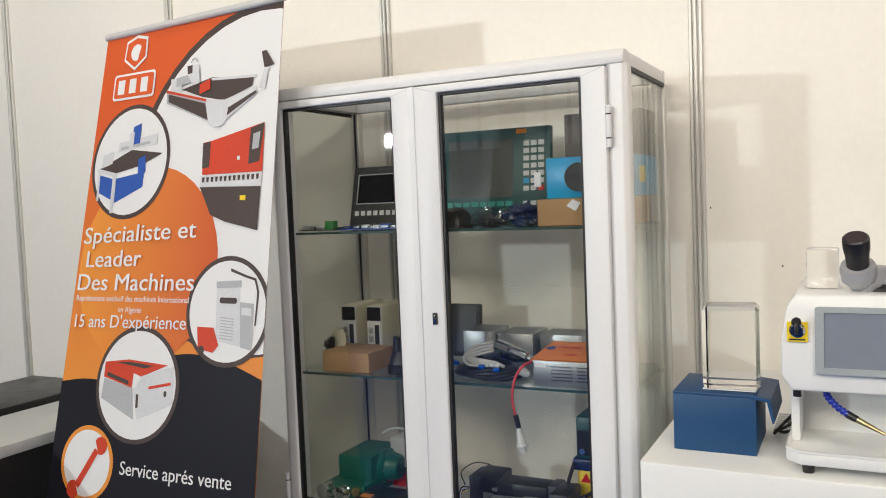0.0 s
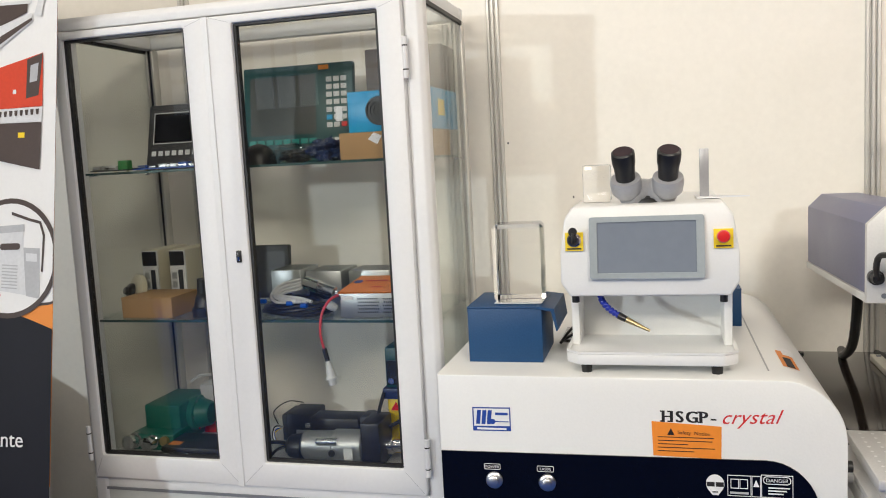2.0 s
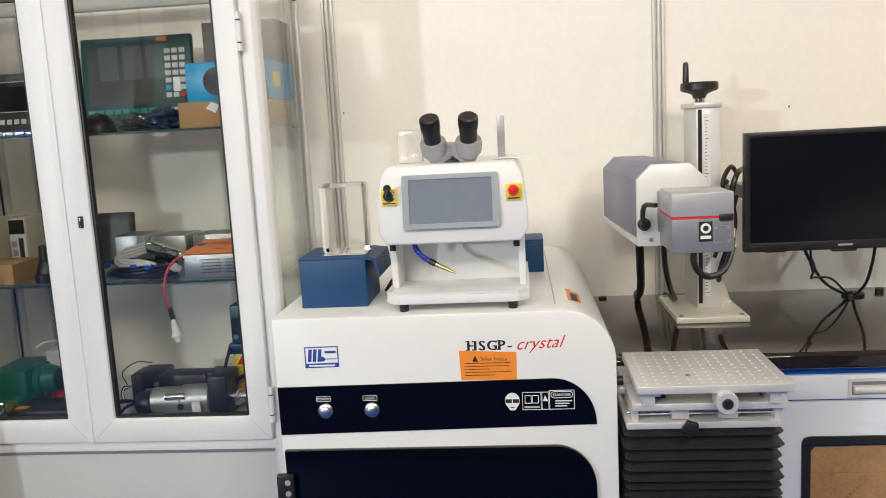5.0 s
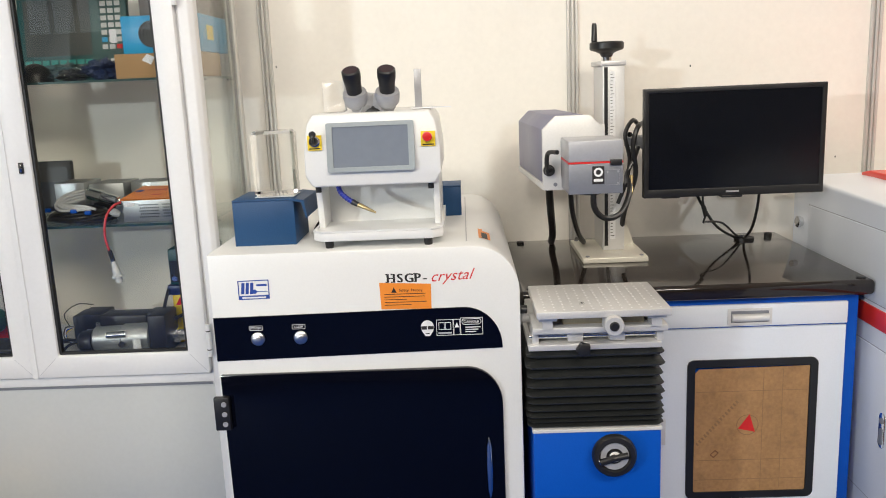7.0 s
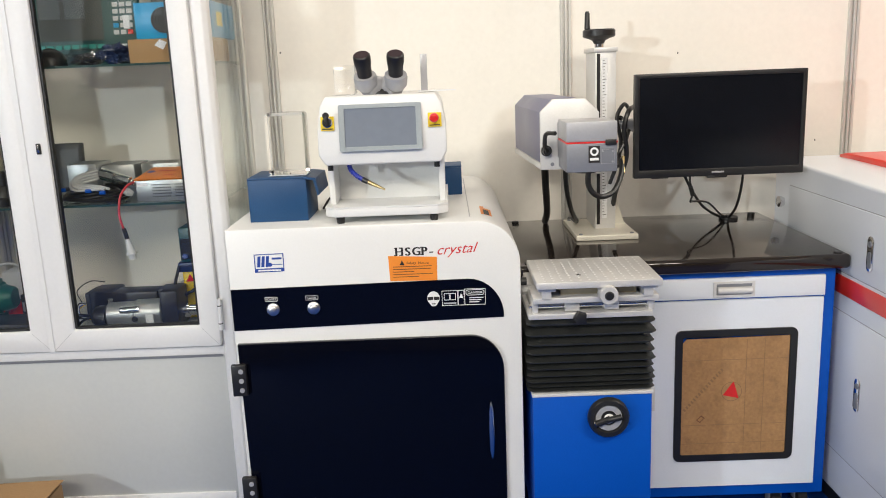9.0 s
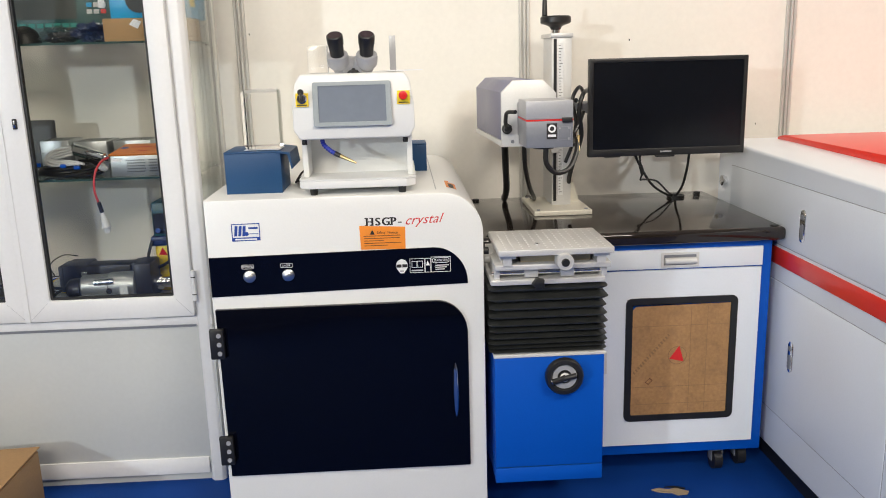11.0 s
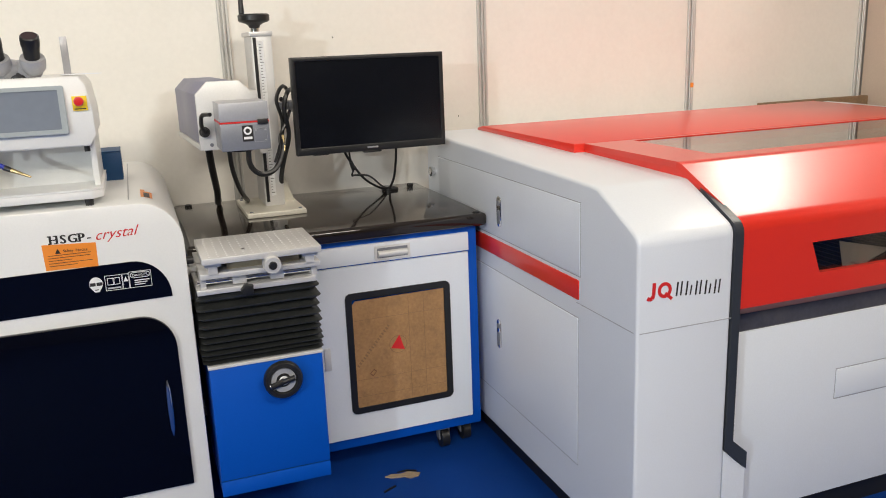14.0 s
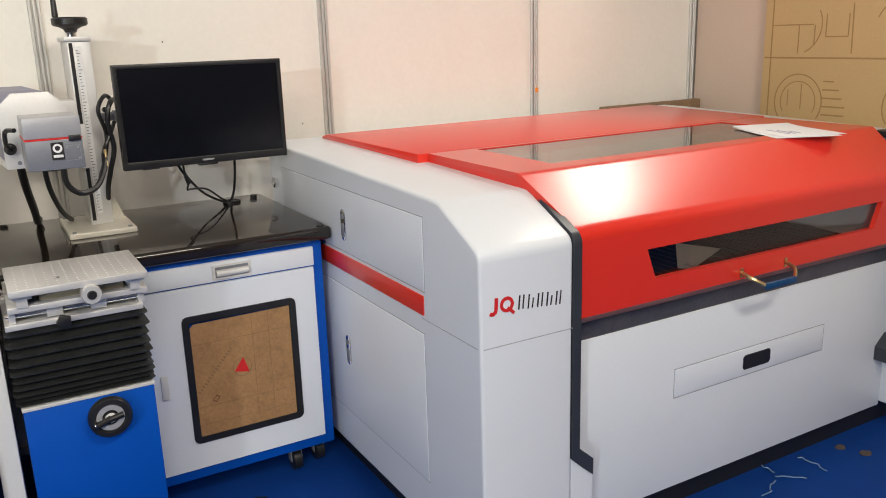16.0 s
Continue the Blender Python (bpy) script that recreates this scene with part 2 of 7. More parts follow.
def smooth_line(pts, steps=8):
    """Catmull-Rom points through pts."""
    p = [Vector(q) for q in pts]
    p = [p[0] * 2 - p[1]] + p + [p[-1] * 2 - p[-2]]
    out = []
    for i in range(1, len(p) - 2):
        for k in range(steps):
            t = k / steps
            out.append(0.5 * (2 * p[i] + (p[i + 1] - p[i - 1]) * t + (2 * p[i - 1] - 5 * p[i] + 4 * p[i + 1] - p[i + 2]) * t * t + (3 * p[i] - p[i - 1] - 3 * p[i + 1] + p[i + 2]) * t ** 3))
    return out + [p[-2]]


def tube(bm, pts, r, seg=8, steps=8):
    """A cable along a smooth line through pts."""
    line = smooth_line(pts, steps)
    rings, side = [], None
    for i, p in enumerate(line):
        d = (line[min(i + 1, len(line) - 1)] - line[max(i - 1, 0)]).normalized()
        if side is None:
            side = d.orthogonal().normalized()
        side = (side - d * side.dot(d)).normalized()
        up = d.cross(side)
        rings.append([bm.verts.new(p + (side * math.cos(2 * math.pi * k / seg) + up * math.sin(2 * math.pi * k / seg)) * r) for k in range(seg)])
    for a, b in zip(rings, rings[1:]):
        for k in range(seg):
            bm.faces.new((a[k], a[(k + 1) % seg], b[(k + 1) % seg], b[k]))
    bm.faces.new(rings[0][::-1])
    bm.faces.new(rings[-1])


def arc(cx, cy, r, a0, a1, n=10, ry=None):
    ry = r if ry is None else ry
    return [(cx + r * math.cos(radians(a0 + (a1 - a0) * i / n)), cy + ry * math.sin(radians(a0 + (a1 - a0) * i / n))) for i in range(n + 1)]


def round_rect(x0, x1, y0, y1, r, n=5):
    return arc(x1 - r, y1 - r, r, 0, 90, n) + arc(x0 + r, y1 - r, r, 90, 180, n) + arc(x0 + r, y0 + r, r, 180, 270, n) + arc(x1 - r, y0 + r, r, 270, 360, n)


def ring_prism(bm, outer, inner, axis, a0, a1):
    """A flat frame between two outlines with as many points each."""
    def place(p, a):
        return {"x": (a, p[0], p[1]), "y": (p[0], a, p[1]), "z": (p[0], p[1], a)}[axis]
    n = len(outer)
    v = [[bm.verts.new(place(p, a)) for p in o] for o, a in ((outer, a0), (outer, a1), (inner, a1), (inner, a0))]
    fs = []
    for k in range(4):
        a, b = v[k], v[(k + 1) % 4]
        for i in range(n):
            fs.append(bm.faces.new((a[i], a[(i + 1) % n], b[(i + 1) % n], b[i])))
    bmesh.ops.recalc_face_normals(bm, faces=fs)


def sheet(bm, pts):
    bm.faces.new([bm.verts.new(p) for p in pts])


def mesh_of(name, bm, material, smooth=35):
    me = bpy.data.meshes.new(name)
    bm.normal_update()
    bm.to_mesh(me)
    bm.free()
    me.materials.append(material)
    if smooth:
        me.shade_smooth()
        me.set_sharp_from_angle(angle=radians(smooth))
    return me


def thing(name, at, label, category, group="", kind=""):
    """An Empty at the base of a thing, which carries its parts."""
    ob = new(name)
    ob.location = at
    ob.empty_display_size = 0.05
    return tagged(ob, label, category, group, kind)


def part(name, bm, material, parent, label="", smooth=35):
    """One mesh, built in world places, under a thing or a part."""
    ob = new(name, mesh_of(name, bm, material, smooth))
    ob.parent = parent
    p = parent
    while p.parent:
        p = p.parent
    if p.type == "EMPTY" and parent is p:
        ob.matrix_parent_inverse = p.matrix_basis.inverted()
    return tagged(ob, label)


def solid(name, bm, material, label, category, group="", kind="", smooth=35):
    """A thing that is one mesh."""
    return tagged(new(name, mesh_of(name, bm, material, smooth)), label, category, group, kind)


def made(fn, *args, **kw):
    bm = bmesh.new()
    fn(bm, *args, **kw)
    return bm


def boxed(*a, **k):
    return made(box, *a, **k)


def letters(text, size, to_world, thick=0.0006, align="LEFT", shear=0.0, space=1.0, bold=0.0):
    """A mesh of built-in letters; to_world turns (x, y, depth) in metres into a place."""
    cu = bpy.data.curves.new("letters", "FONT")
    cu.body, cu.size, cu.align_x, cu.shear, cu.space_character, cu.offset = text, size, align, shear, space, bold
    cu.resolution_u = 3
    ob = new("letters", cu)
    me = bpy.data.meshes.new_from_object(ob.evaluated_get(bpy.context.evaluated_depsgraph_get()))
    bpy.data.objects.remove(ob)
    bm = bmesh.new()
    bm.from_mesh(me)
    bpy.data.meshes.remove(me)
    bmesh.ops.triangulate(bm, faces=bm.faces[:])
    for v in bm.verts:
        v.co = to_world(v.co.x, v.co.y, thick)
    bm.normal_update()
    return bm


# ---- the setting ----
WALL_Y, WALL_H = 2.56, 2.5
POSTS = (-3.90, -2.92, -1.98, -1.03, -0.044, 0.945, 1.905, 2.868, 3.808)
bm = bmesh.new()
box(bm, -9, 10, -9, WALL_Y + 3, -0.1, 0)
floor = solid("floor", bm, M_CARPET, "worn blue exhibition carpet laid flat on the hall floor", "floor", kind="structure")

wall = thing("wall_north", (0, WALL_Y, 0), "white exhibition booth wall of panels between aluminium posts", "wall", kind="structure")
for a, b in zip(POSTS, POSTS[1:]):
    part("panel", boxed(a + 0.018, b - 0.018, WALL_Y, WALL_Y + 0.02, 0.03, WALL_H - 0.03), M_WALL, wall)


def post_mesh():
    """Octagonal extrusion with grooves, 40 mm across, standing on the origin."""
    b = bmesh.new()
    box(b, -0.0185, -0.0085, -0.011, 0.03, 0, WALL_H, 0.002, 1)
    box(b, 0.0085, 0.0185, -0.011, 0.03, 0, WALL_H, 0.002, 1)
    box(b, -0.0045, 0.0045, -0.014, 0.03, 0, WALL_H, 0.002, 1)
    box(b, -0.017, 0.017, -0.003, 0.028, 0, WALL_H)
    return mesh_of("post", b, M_ALU_POST)


POST_MESH = post_mesh()
for x in POSTS:
    p = new("post", POST_MESH)
    p.parent, p.matrix_parent_inverse = wall, wall.matrix_basis.inverted()
    p.location = (x, WALL_Y, 0)
bm = bmesh.new()
box(bm, POSTS[0], POSTS[-1], WALL_Y - 0.008, WALL_Y + 0.028, WALL_H - 0.03, WALL_H + 0.01, 0.002)
part("top_rail", bm, M_ALU_POST, wall)
bm = bmesh.new()
box(bm, POSTS[0], POSTS[-1], WALL_Y - 0.006, WALL_Y + 0.026, 0.0, 0.03)
part("bottom_rail", bm, M_ALU_POST, wall)

wall_e = thing("wall_east", (3.83, 2.0, 0), "booth side wall panels with brown shading put into their colour, meeting the white wall", "wall", kind="structure")
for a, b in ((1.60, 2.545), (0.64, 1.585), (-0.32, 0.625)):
    part("panel", boxed(3.832, 3.852, a, b, 0.03, WALL_H - 0.03), M_WALL_SHADED, wall_e)
bm = bmesh.new()
for y in (1.592, 0.632, -0.33):
    box(bm, 3.822, 3.862, y - 0.018, y + 0.018, 0, WALL_H, 0.003)
part("post", bm, M_ALU_POST, wall_e)

# the hall round the booth
bm = bmesh.new()
box(bm, -9, 10, -9, WALL_Y + 3, HALL_H, HALL_H + 0.1)
solid("ceiling", bm, M_HALLCEIL, "plain pale hall ceiling high above the booths", "ceiling", kind="structure")
for nm, b4 in (("wall_south", (-9, 10, -9.1, -9)), ("wall_west", (-9.1, -9, -9, WALL_Y + 3)), ("wall_far_east", (10, 10.1, -9, WALL_Y + 3)), ("wall_far_north", (-9, 10, WALL_Y + 3, WALL_Y + 3.1))):
    solid(nm, boxed(*b4, 0, HALL_H), M_HALLWALL, "plain beige wall closing the exhibition hall", "wall", kind="structure")
for i, wx in enumerate((-7.2, -5.6, -4.0, -2.4)):
    w = thing("window_%d" % (i + 1), (wx, -9, 2.4), "high hall window with white daylight behind its bars", "window", kind="structure")
    part("pane", boxed(wx - 0.6, wx + 0.6, -8.995, -8.985, 2.3, 3.5), M_WINDOWGLOW, w)
    bm = bmesh.new()
    for k in range(4):
        box(bm, wx - 0.6 + 0.4 * k - 0.03, wx - 0.6 + 0.4 * k + 0.03, -8.98, -8.95, 2.3, 3.5)
    for k in range(3):
        box(bm, wx - 0.63, wx + 0.63, -8.98, -8.95, 2.27 + 0.6 * k, 2.33 + 0.6 * k)
    part("window_frame", bm, M_HALLWALL, w)

for at, aim_at, watts in HALL_LAMPS:
    lamp = thing("hall_lamp_fitting", at, "unseen warm white rectangular flood lamp hung from the ceiling to light the booth", "lamp", "hall lamps")
    m = look(at, aim_at)
    bm = bmesh.new()
    box(bm, -0.62, 0.62, -0.32, 0.32, 0.012, 0.10, 0.01)
    bmesh.ops.transform(bm, matrix=m, verts=bm.verts)
    part("housing", bm, M_SILVER, lamp)
    bm = bmesh.new()
    box(bm, -0.57, 0.57, -0.27, 0.27, 0.004, 0.011)
    bmesh.ops.transform(bm, matrix=m, verts=bm.verts)
    part("diffuser", bm, M_LAMPGLOW, lamp)
    part("hanger", made(rod, m @ Vector((0, 0, 0.05)), (at[0], at[1], HALL_H + 0.01), 0.015), M_SILVER, lamp)

fl = thing("flood_light", (FLOOD[0], FLOOD[1], 0), "cool white flood light on a slim black stand", "lamp")
aim = look(FLOOD, (0.6, 2.3, 1.0))
bm = bmesh.new()
rod(bm, (FLOOD[0] - 0.04, FLOOD[1] - 0.06, 0), (FLOOD[0] - 0.04, FLOOD[1] - 0.06, FLOOD[2]), 0.014)
for k in range(3):
    a = 2 * math.pi * k / 3
    rod(bm, (FLOOD[0] - 0.04, FLOOD[1] - 0.06, 0.4), (FLOOD[0] - 0.04 + 0.4 * math.cos(a), FLOOD[1] - 0.06 + 0.4 * math.sin(a), 0.0), 0.01)
part("stand", bm, M_BLACK, fl)
bm = bmesh.new()
vs = box(bm, -0.11, 0.11, -0.08, 0.08, 0.012, 0.06, 0.008)
bmesh.ops.transform(bm, matrix=aim, verts=bm.verts)
part("housing", bm, M_BLACK, fl)
bm = bmesh.new()
box(bm, -0.09, 0.09, -0.06, 0.06, 0.006, 0.011)
bmesh.ops.transform(bm, matrix=aim, verts=bm.verts)
part("lens", bm, M_FLOODGLOW, fl)

# worn spot where the carpet is torn open
bm = bmesh.new()
rag = [(1.225, 1.835), (1.25, 1.842), (1.275, 1.832), (1.30, 1.838), (1.335, 1.815), (1.325, 1.80), (1.295, 1.797), (1.282, 1.812), (1.262, 1.815), (1.24, 1.822)]
prism(bm, rag, "z", 0.0005, 0.004)
solid("carpet_tear", bm, M_CONCRETE, "torn hole in the carpet with bare floor showing", "floor damage", kind="structure")

for crack in ([(1.196, 1.752), (1.214, 1.762), (1.236, 1.772), (1.240, 1.767), (1.216, 1.756), (1.199, 1.747)], [(1.268, 1.846), (1.300, 1.850), (1.330, 1.834), (1.327, 1.830), (1.298, 1.844)]):
    solid("carpet_slit", made(prism, crack, "z", 0.0006, 0.0046), M_BLACK, "dark slit cut through the blue carpet", "floor damage", kind="structure")


# ---- glazed display cabinet ----
CX0, CX1, CY0, CY1, CZ = -1.115, -0.108, 2.035, 2.475, 1.785
cab = thing("display_cabinet", ((CX0 + CX1) / 2, (CY0 + CY1) / 2, 0), "tall white aluminium display cabinet with two closed glass doors", "cabinet")
bm = bmesh.new()
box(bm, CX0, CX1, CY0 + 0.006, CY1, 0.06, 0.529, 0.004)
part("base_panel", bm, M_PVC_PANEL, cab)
bm = bmesh.new()
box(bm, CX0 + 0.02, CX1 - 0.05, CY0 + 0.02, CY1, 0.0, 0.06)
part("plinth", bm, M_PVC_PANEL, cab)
bm = bmesh.new()
box(bm, CX0 + 0.03, CX1 - 0.05, CY0 + 0.0, CY0 + 0.012, 0.03, 0.085, 0.003)
part("skirting", bm, M_PVC, cab)
for x in (CX0, CX1 - 0.05):
    bm = bmesh.new()
    prism(bm, [(x, CY0 + 0.045), (x, CY0 + 0.012), (x + 0.012, CY0), (x + 0.038, CY0), (x + 0.05, CY0 + 0.012), (x + 0.05, CY0 + 0.045)], "z", 0.0, CZ - 0.03, 0.003)
    part("corner_post", bm, M_PVC, cab)
for x in (CX0 + 0.002, CX1 - 0.032):
    post_ob = part("back_post", boxed(x + 0.009, x + 0.021, CY1 - 0.026, CY1 - 0.004, 0.0, CZ - 0.036), M_CHAR, cab)
    for dx in (0.0, 0.0195):
        part("tube", boxed(x + dx, x + dx + 0.0105, CY1 - 0.031, CY1, 0.0, CZ - 0.035, 0.004, 3), M_ALU_POST, post_ob)
TOP_FRONT = [(CY0 - 0.004, CZ - 0.034), (CY0 - 0.006, CZ - 0.016), (CY0 + 0.008, CZ), (CY0 + 0.050, CZ), (CY0 + 0.050, CZ - 0.034)]
part("top_front_rail", made(prism, TOP_FRONT, "x", CX0 - 0.004, CX1 - 0.006, 0.004), M_PVC, cab)
part("top_back_rail", boxed(CX0, CX1 - 0.006, CY1 - 0.030, CY1, CZ - 0.034, CZ, 0.003), M_PVC, cab)
for x in (CX0 - 0.002, CX1 - 0.040):
    part("top_side_rail", boxed(x, x + 0.032, CY0 + 0.0505, CY1 - 0.0305, CZ - 0.034, CZ - 0.001, 0.003), M_PVC, cab)
part("top_pane", boxed(CX0 + 0.026, CX1 - 0.036, CY0 + 0.046, CY1 - 0.026, CZ - 0.016, CZ - 0.011), M_PANE, cab, smooth=0)
bm = bmesh.new()
box(bm, CX0, CX1, CY0 + 0.006, CY1, 0.529, 0.5575, 0.004)
part("sill", bm, M_PVC, cab)
part("reveal", boxed(CX0 + 0.02, CX1 - 0.048, CY0 + 0.002, CY0 + 0.0058, 0.525, 0.532), M_GREYBOX, cab)
DOORZ0, DOORZ1 = 0.563, CZ - 0.038


def cabinet_door(x0, x1, gx0, gx1, hinge_x):
    gz0, gz1 = 0.628, 1.727
    yf = CY0 - 0.014
    bm = bmesh.new()
    ring_prism(bm, [(x0, DOORZ0), (x1, DOORZ0), (x1, DOORZ1), (x0, DOORZ1)], [(gx0, gz0), (gx1, gz0), (gx1, gz1), (gx0, gz1)], "y", yf, CY0 + 0.014)
    bmesh.ops.bevel(bm, geom=bm.edges[:], offset=0.005, segments=2, affect="EDGES", profile=0.5)
    frame_ob = part("door", bm, M_PVC, cab, "white framed glass door, shut")
    bm = bmesh.new()
    o, i = [(gx0, gz0), (gx1, gz0), (gx1, gz1), (gx0, gz1)], [(gx0 + 0.007, gz0 + 0.006), (gx1 - 0.007, gz0 + 0.006), (gx1 - 0.007, gz1 - 0.006), (gx0 + 0.007, gz1 - 0.006)]
    ring_prism(bm, o, i, "y", yf + 0.010, CY0 + 0.013)
    part("gasket", bm, M_GASKET, frame_ob)
    part("pane", boxed(gx0 + 0.002, gx1 - 0.002, CY0, CY0 + 0.004, gz0 + 0.002, gz1 - 0.002), M_PANE, frame_ob, smooth=0)
    # mitred corner joints
    for (ax, az), (bx, bz) in zip([(x0, DOORZ0), (x1, DOORZ0), (x1, DOORZ1), (x0, DOORZ1)], o):
        d = Vector((bx - ax, 0, bz - az))
        side = Vector((-d.z, 0, d.x)).normalized() * 0.0004
        a, b = Vector((ax, yf - 0.0006, az)) + d * 0.12, Vector((ax, yf - 0.0006, az)) + d * 0.9
        bm = bmesh.new()
        sheet(bm, [a - side, a + side, b + side, b - side])
        part("mitre_joint", bm, M_GREYTOP, frame_ob)
    for hz in (1.611, 0.66):
        bm = bmesh.new()
        rod(bm, (hinge_x, yf - 0.001, hz - 0.047), (hinge_x, yf - 0.001, hz + 0.047), 0.0062)
        part("hinge", bm, M_PVC, frame_ob)
        for dz in (0.027, -0.027):
            part("hinge_pin", made(rod, (hinge_x, yf - 0.001, hz + dz - 0.0015), (hinge_x, yf - 0.001, hz + dz + 0.0015), 0.0066), M_BLACK, frame_ob)
    return frame_ob


cabinet_door(CX0 + 0.022, -0.652, -1.064, -0.713, CX0 + 0.014)
right_door = cabinet_door(-0.650, CX1 - 0.046, -0.582, -0.212, CX1 - 0.040)
bm = bmesh.new()
box(bm, -0.614, -0.602, CY0 - 0.020, CY0 - 0.012, 1.146, 1.176, 0.002)
part("lock", bm, M_BLACK, right_door, "small dark lock cylinder")
bm = bmesh.new()
box(bm, -0.6115, -0.6045, CY0 - 0.022, CY0 - 0.019, 1.150, 1.172, 0.002)
part("lock_plate", bm, M_CHROME, right_door)
bm = bmesh.new()
box(bm, -0.661, -0.645, CY0 - 0.0165, CY0 - 0.0145, DOORZ0, DOORZ1, 0.0007, 1)
part("door_joint", bm, M_PVC, right_door)
for x in (CX0 + 0.006, CX1 - 0.010):
    part("side_pane", boxed(x, x + 0.004, CY0 + 0.045, CY1 - 0.03, 0.558, CZ - 0.036), M_SIDE_PANE, cab, smooth=0)
# side trims: bottom and top rails of the side glass
for x in (CX0, CX1 - 0.012):
    bm = bmesh.new()
    box(bm, x + 0.001, x + 0.011, CY0 + 0.045, CY1 - 0.03, 0.558, 0.580, 0.002)
    part("side_rail", bm, M_PVC, cab)
    part("side_gasket", boxed(x + 0.002, x + 0.010, CY0 + 0.045, CY1 - 0.03, CZ - 0.046, CZ - 0.036), M_GASKET, cab)
SHELVES = (1.385, 0.990)
for z in SHELVES:
    s = part("shelf", boxed(CX0 + 0.02, CX1 - 0.02, CY0 + 0.034, CY1 - 0.036, z - 0.006, z), M_SHELF, cab, smooth=0)
    part("shelf_edge", boxed(CX0 + 0.02, CX1 - 0.02, CY0 + 0.030, CY0 + 0.0335, z - 0.006, z), M_SHELF_EDGE, s)
for z in SHELVES:
    for x in (CX0 + 0.012, CX1 - 0.026):
        for y in (CY0 + 0.08, CY1 - 0.09):
            part("shelf_clip", boxed(x, x + 0.014, y, y + 0.03, z - 0.013, z - 0.0065, 0.002), M_CHROME, cab)


# ---- crystal engraving machine, floor unit ----
KX0, KX1, KY, KZ, KB = 0.004, 0.697, 1.606, 0.985, 2.44
eng = thing("engraving_machine", ((KX0 + KX1) / 2, 2.0, 0), "white crystal engraving machine with black glass door", "machine")
bm = bmesh.new()
prof = [(KX0, 0.10), (KX1, 0.10)] + arc(KX1 - 0.10, KZ - 0.105, 0.10, 0, 90, 12, 0.105) + [(KX0, KZ)]
prism(bm, prof, "y", KY, KB)
bmesh.ops.bevel(bm, geom=[e for e in bm.edges if all(abs(v.co.y - KY) < 1e-4 for v in e.verts)], offset=0.004, segments=2, affect="EDGES", profile=0.5)
part("body", bm, M_WHITE, eng)
for x in (KX0 + 0.06, KX1 - 0.06):
    for y in (KY + 0.06, KB - 0.08):
        part("foot", made(rod, (x, y, 0), (x, y, 0.101), 0.022), M_BLACK, eng)
bm = bmesh.new()
ctl = [(KX0 + 0.002, 0.739), (0.655, 0.750)] + arc(0.57, 0.755, 0.085, 0, 90, 10, 0.092) + [(KX0 + 0.002, 0.841)]
prism(bm, ctl, "y", KY - 0.003, KY + 0.002)
panel = part("control_panel", bm, M_BLACKGLASS, eng, "glossy black control strip")
bm = bmesh.new()
dpts = [(KX0 + 0.012, 0.246), (0.652, 0.246)] + arc(0.572, 0.620, 0.080, 0, 90, 10, 0.088) + [(KX0 + 0.008, 0.707)]
prism(bm, dpts, "y", KY - 0.012, KY + 0.001, 0.0015)
kdoor = part("door", bm, M_BLACKGLASS, eng, "closed black acrylic door")
bm = bmesh.new()
lathe(bm, (0.617, KY - 0.016, 0.39), (0, 0, 1), [(0, 0.001), (0.02, 0.006), (0.075, 0.008), (0.13, 0.006), (0.15, 0.001)], 16)
part("door_handle", bm, M_CHROME, kdoor, "slim chrome handle")
for hz in (0.62, 0.325):
    bm = bmesh.new()
    box(bm, -0.006, 0.030, KY - 0.026, KY - 0.012, hz - 0.040, hz + 0.040, 0.003)
    h = part("hinge", bm, M_BLACK, eng)
    bm = bmesh.new()
    for dz in (-0.024, 0, 0.024):
        rod(bm, (0.018, KY - 0.0285, hz + dz), (0.018, KY - 0.0262, hz + dz), 0.006, seg=12)
    part("screw", bm, M_GREYTOP, h)
for bx, word in ((0.104, "POWER"), (0.201, "LASER")):
    bm = bmesh.new()
    lathe(bm, (bx, KY - 0.003, 0.790), (0, -1, 0), [(0, 0.0155), (0.004, 0.0155), (0.006, 0.013), (0.0065, 0.0095), (0.011, 0.0095), (0.012, 0.008)], 24)
    part("push_button", bm, M_ALU, panel, "round steel push button")
    bm = bmesh.new()
    o, i = round_rect(bx - 0.018, bx + 0.012, 0.8095, 0.8205, 0.002, 2), round_rect(bx - 0.0172, bx + 0.0112, 0.8103, 0.8197, 0.0016, 2)
    ring_prism(bm, o, i, "y", KY - 0.0042, KY - 0.0032)
    part("label_frame", bm, M_WHITEINK, panel)
    part("lettering", letters(word, 0.0075, lambda x, y, d, bx=bx: Vector((bx - 0.003 + x, KY - 0.0036 - d, 0.8125 + y)), align="CENTER"), M_WHITEINK, panel)
# warning signs at the strip's end
bm = bmesh.new()
prism(bm, arc(0.488, 0.803, 0.0150, 200, -20, 14, 0.0165) + [(0.4990, 0.792), (0.4930, 0.783), (0.4835, 0.783), (0.4770, 0.792)], "y", KY - 0.0042, KY - 0.0032)
sign = part("warning_sign", bm, M_WHITEINK, panel, "white goggles sign")
for gx in (0.4740, 0.4890):
    part("goggles_mark", boxed(gx, gx + 0.0130, KY - 0.0052, KY - 0.0044, 0.7985, 0.8065, 0.0003, 1), M_INK, sign)
part("goggles_mark", boxed(0.4835, 0.4925, KY - 0.0052, KY - 0.0044, 0.788, 0.7900), M_INK, sign)


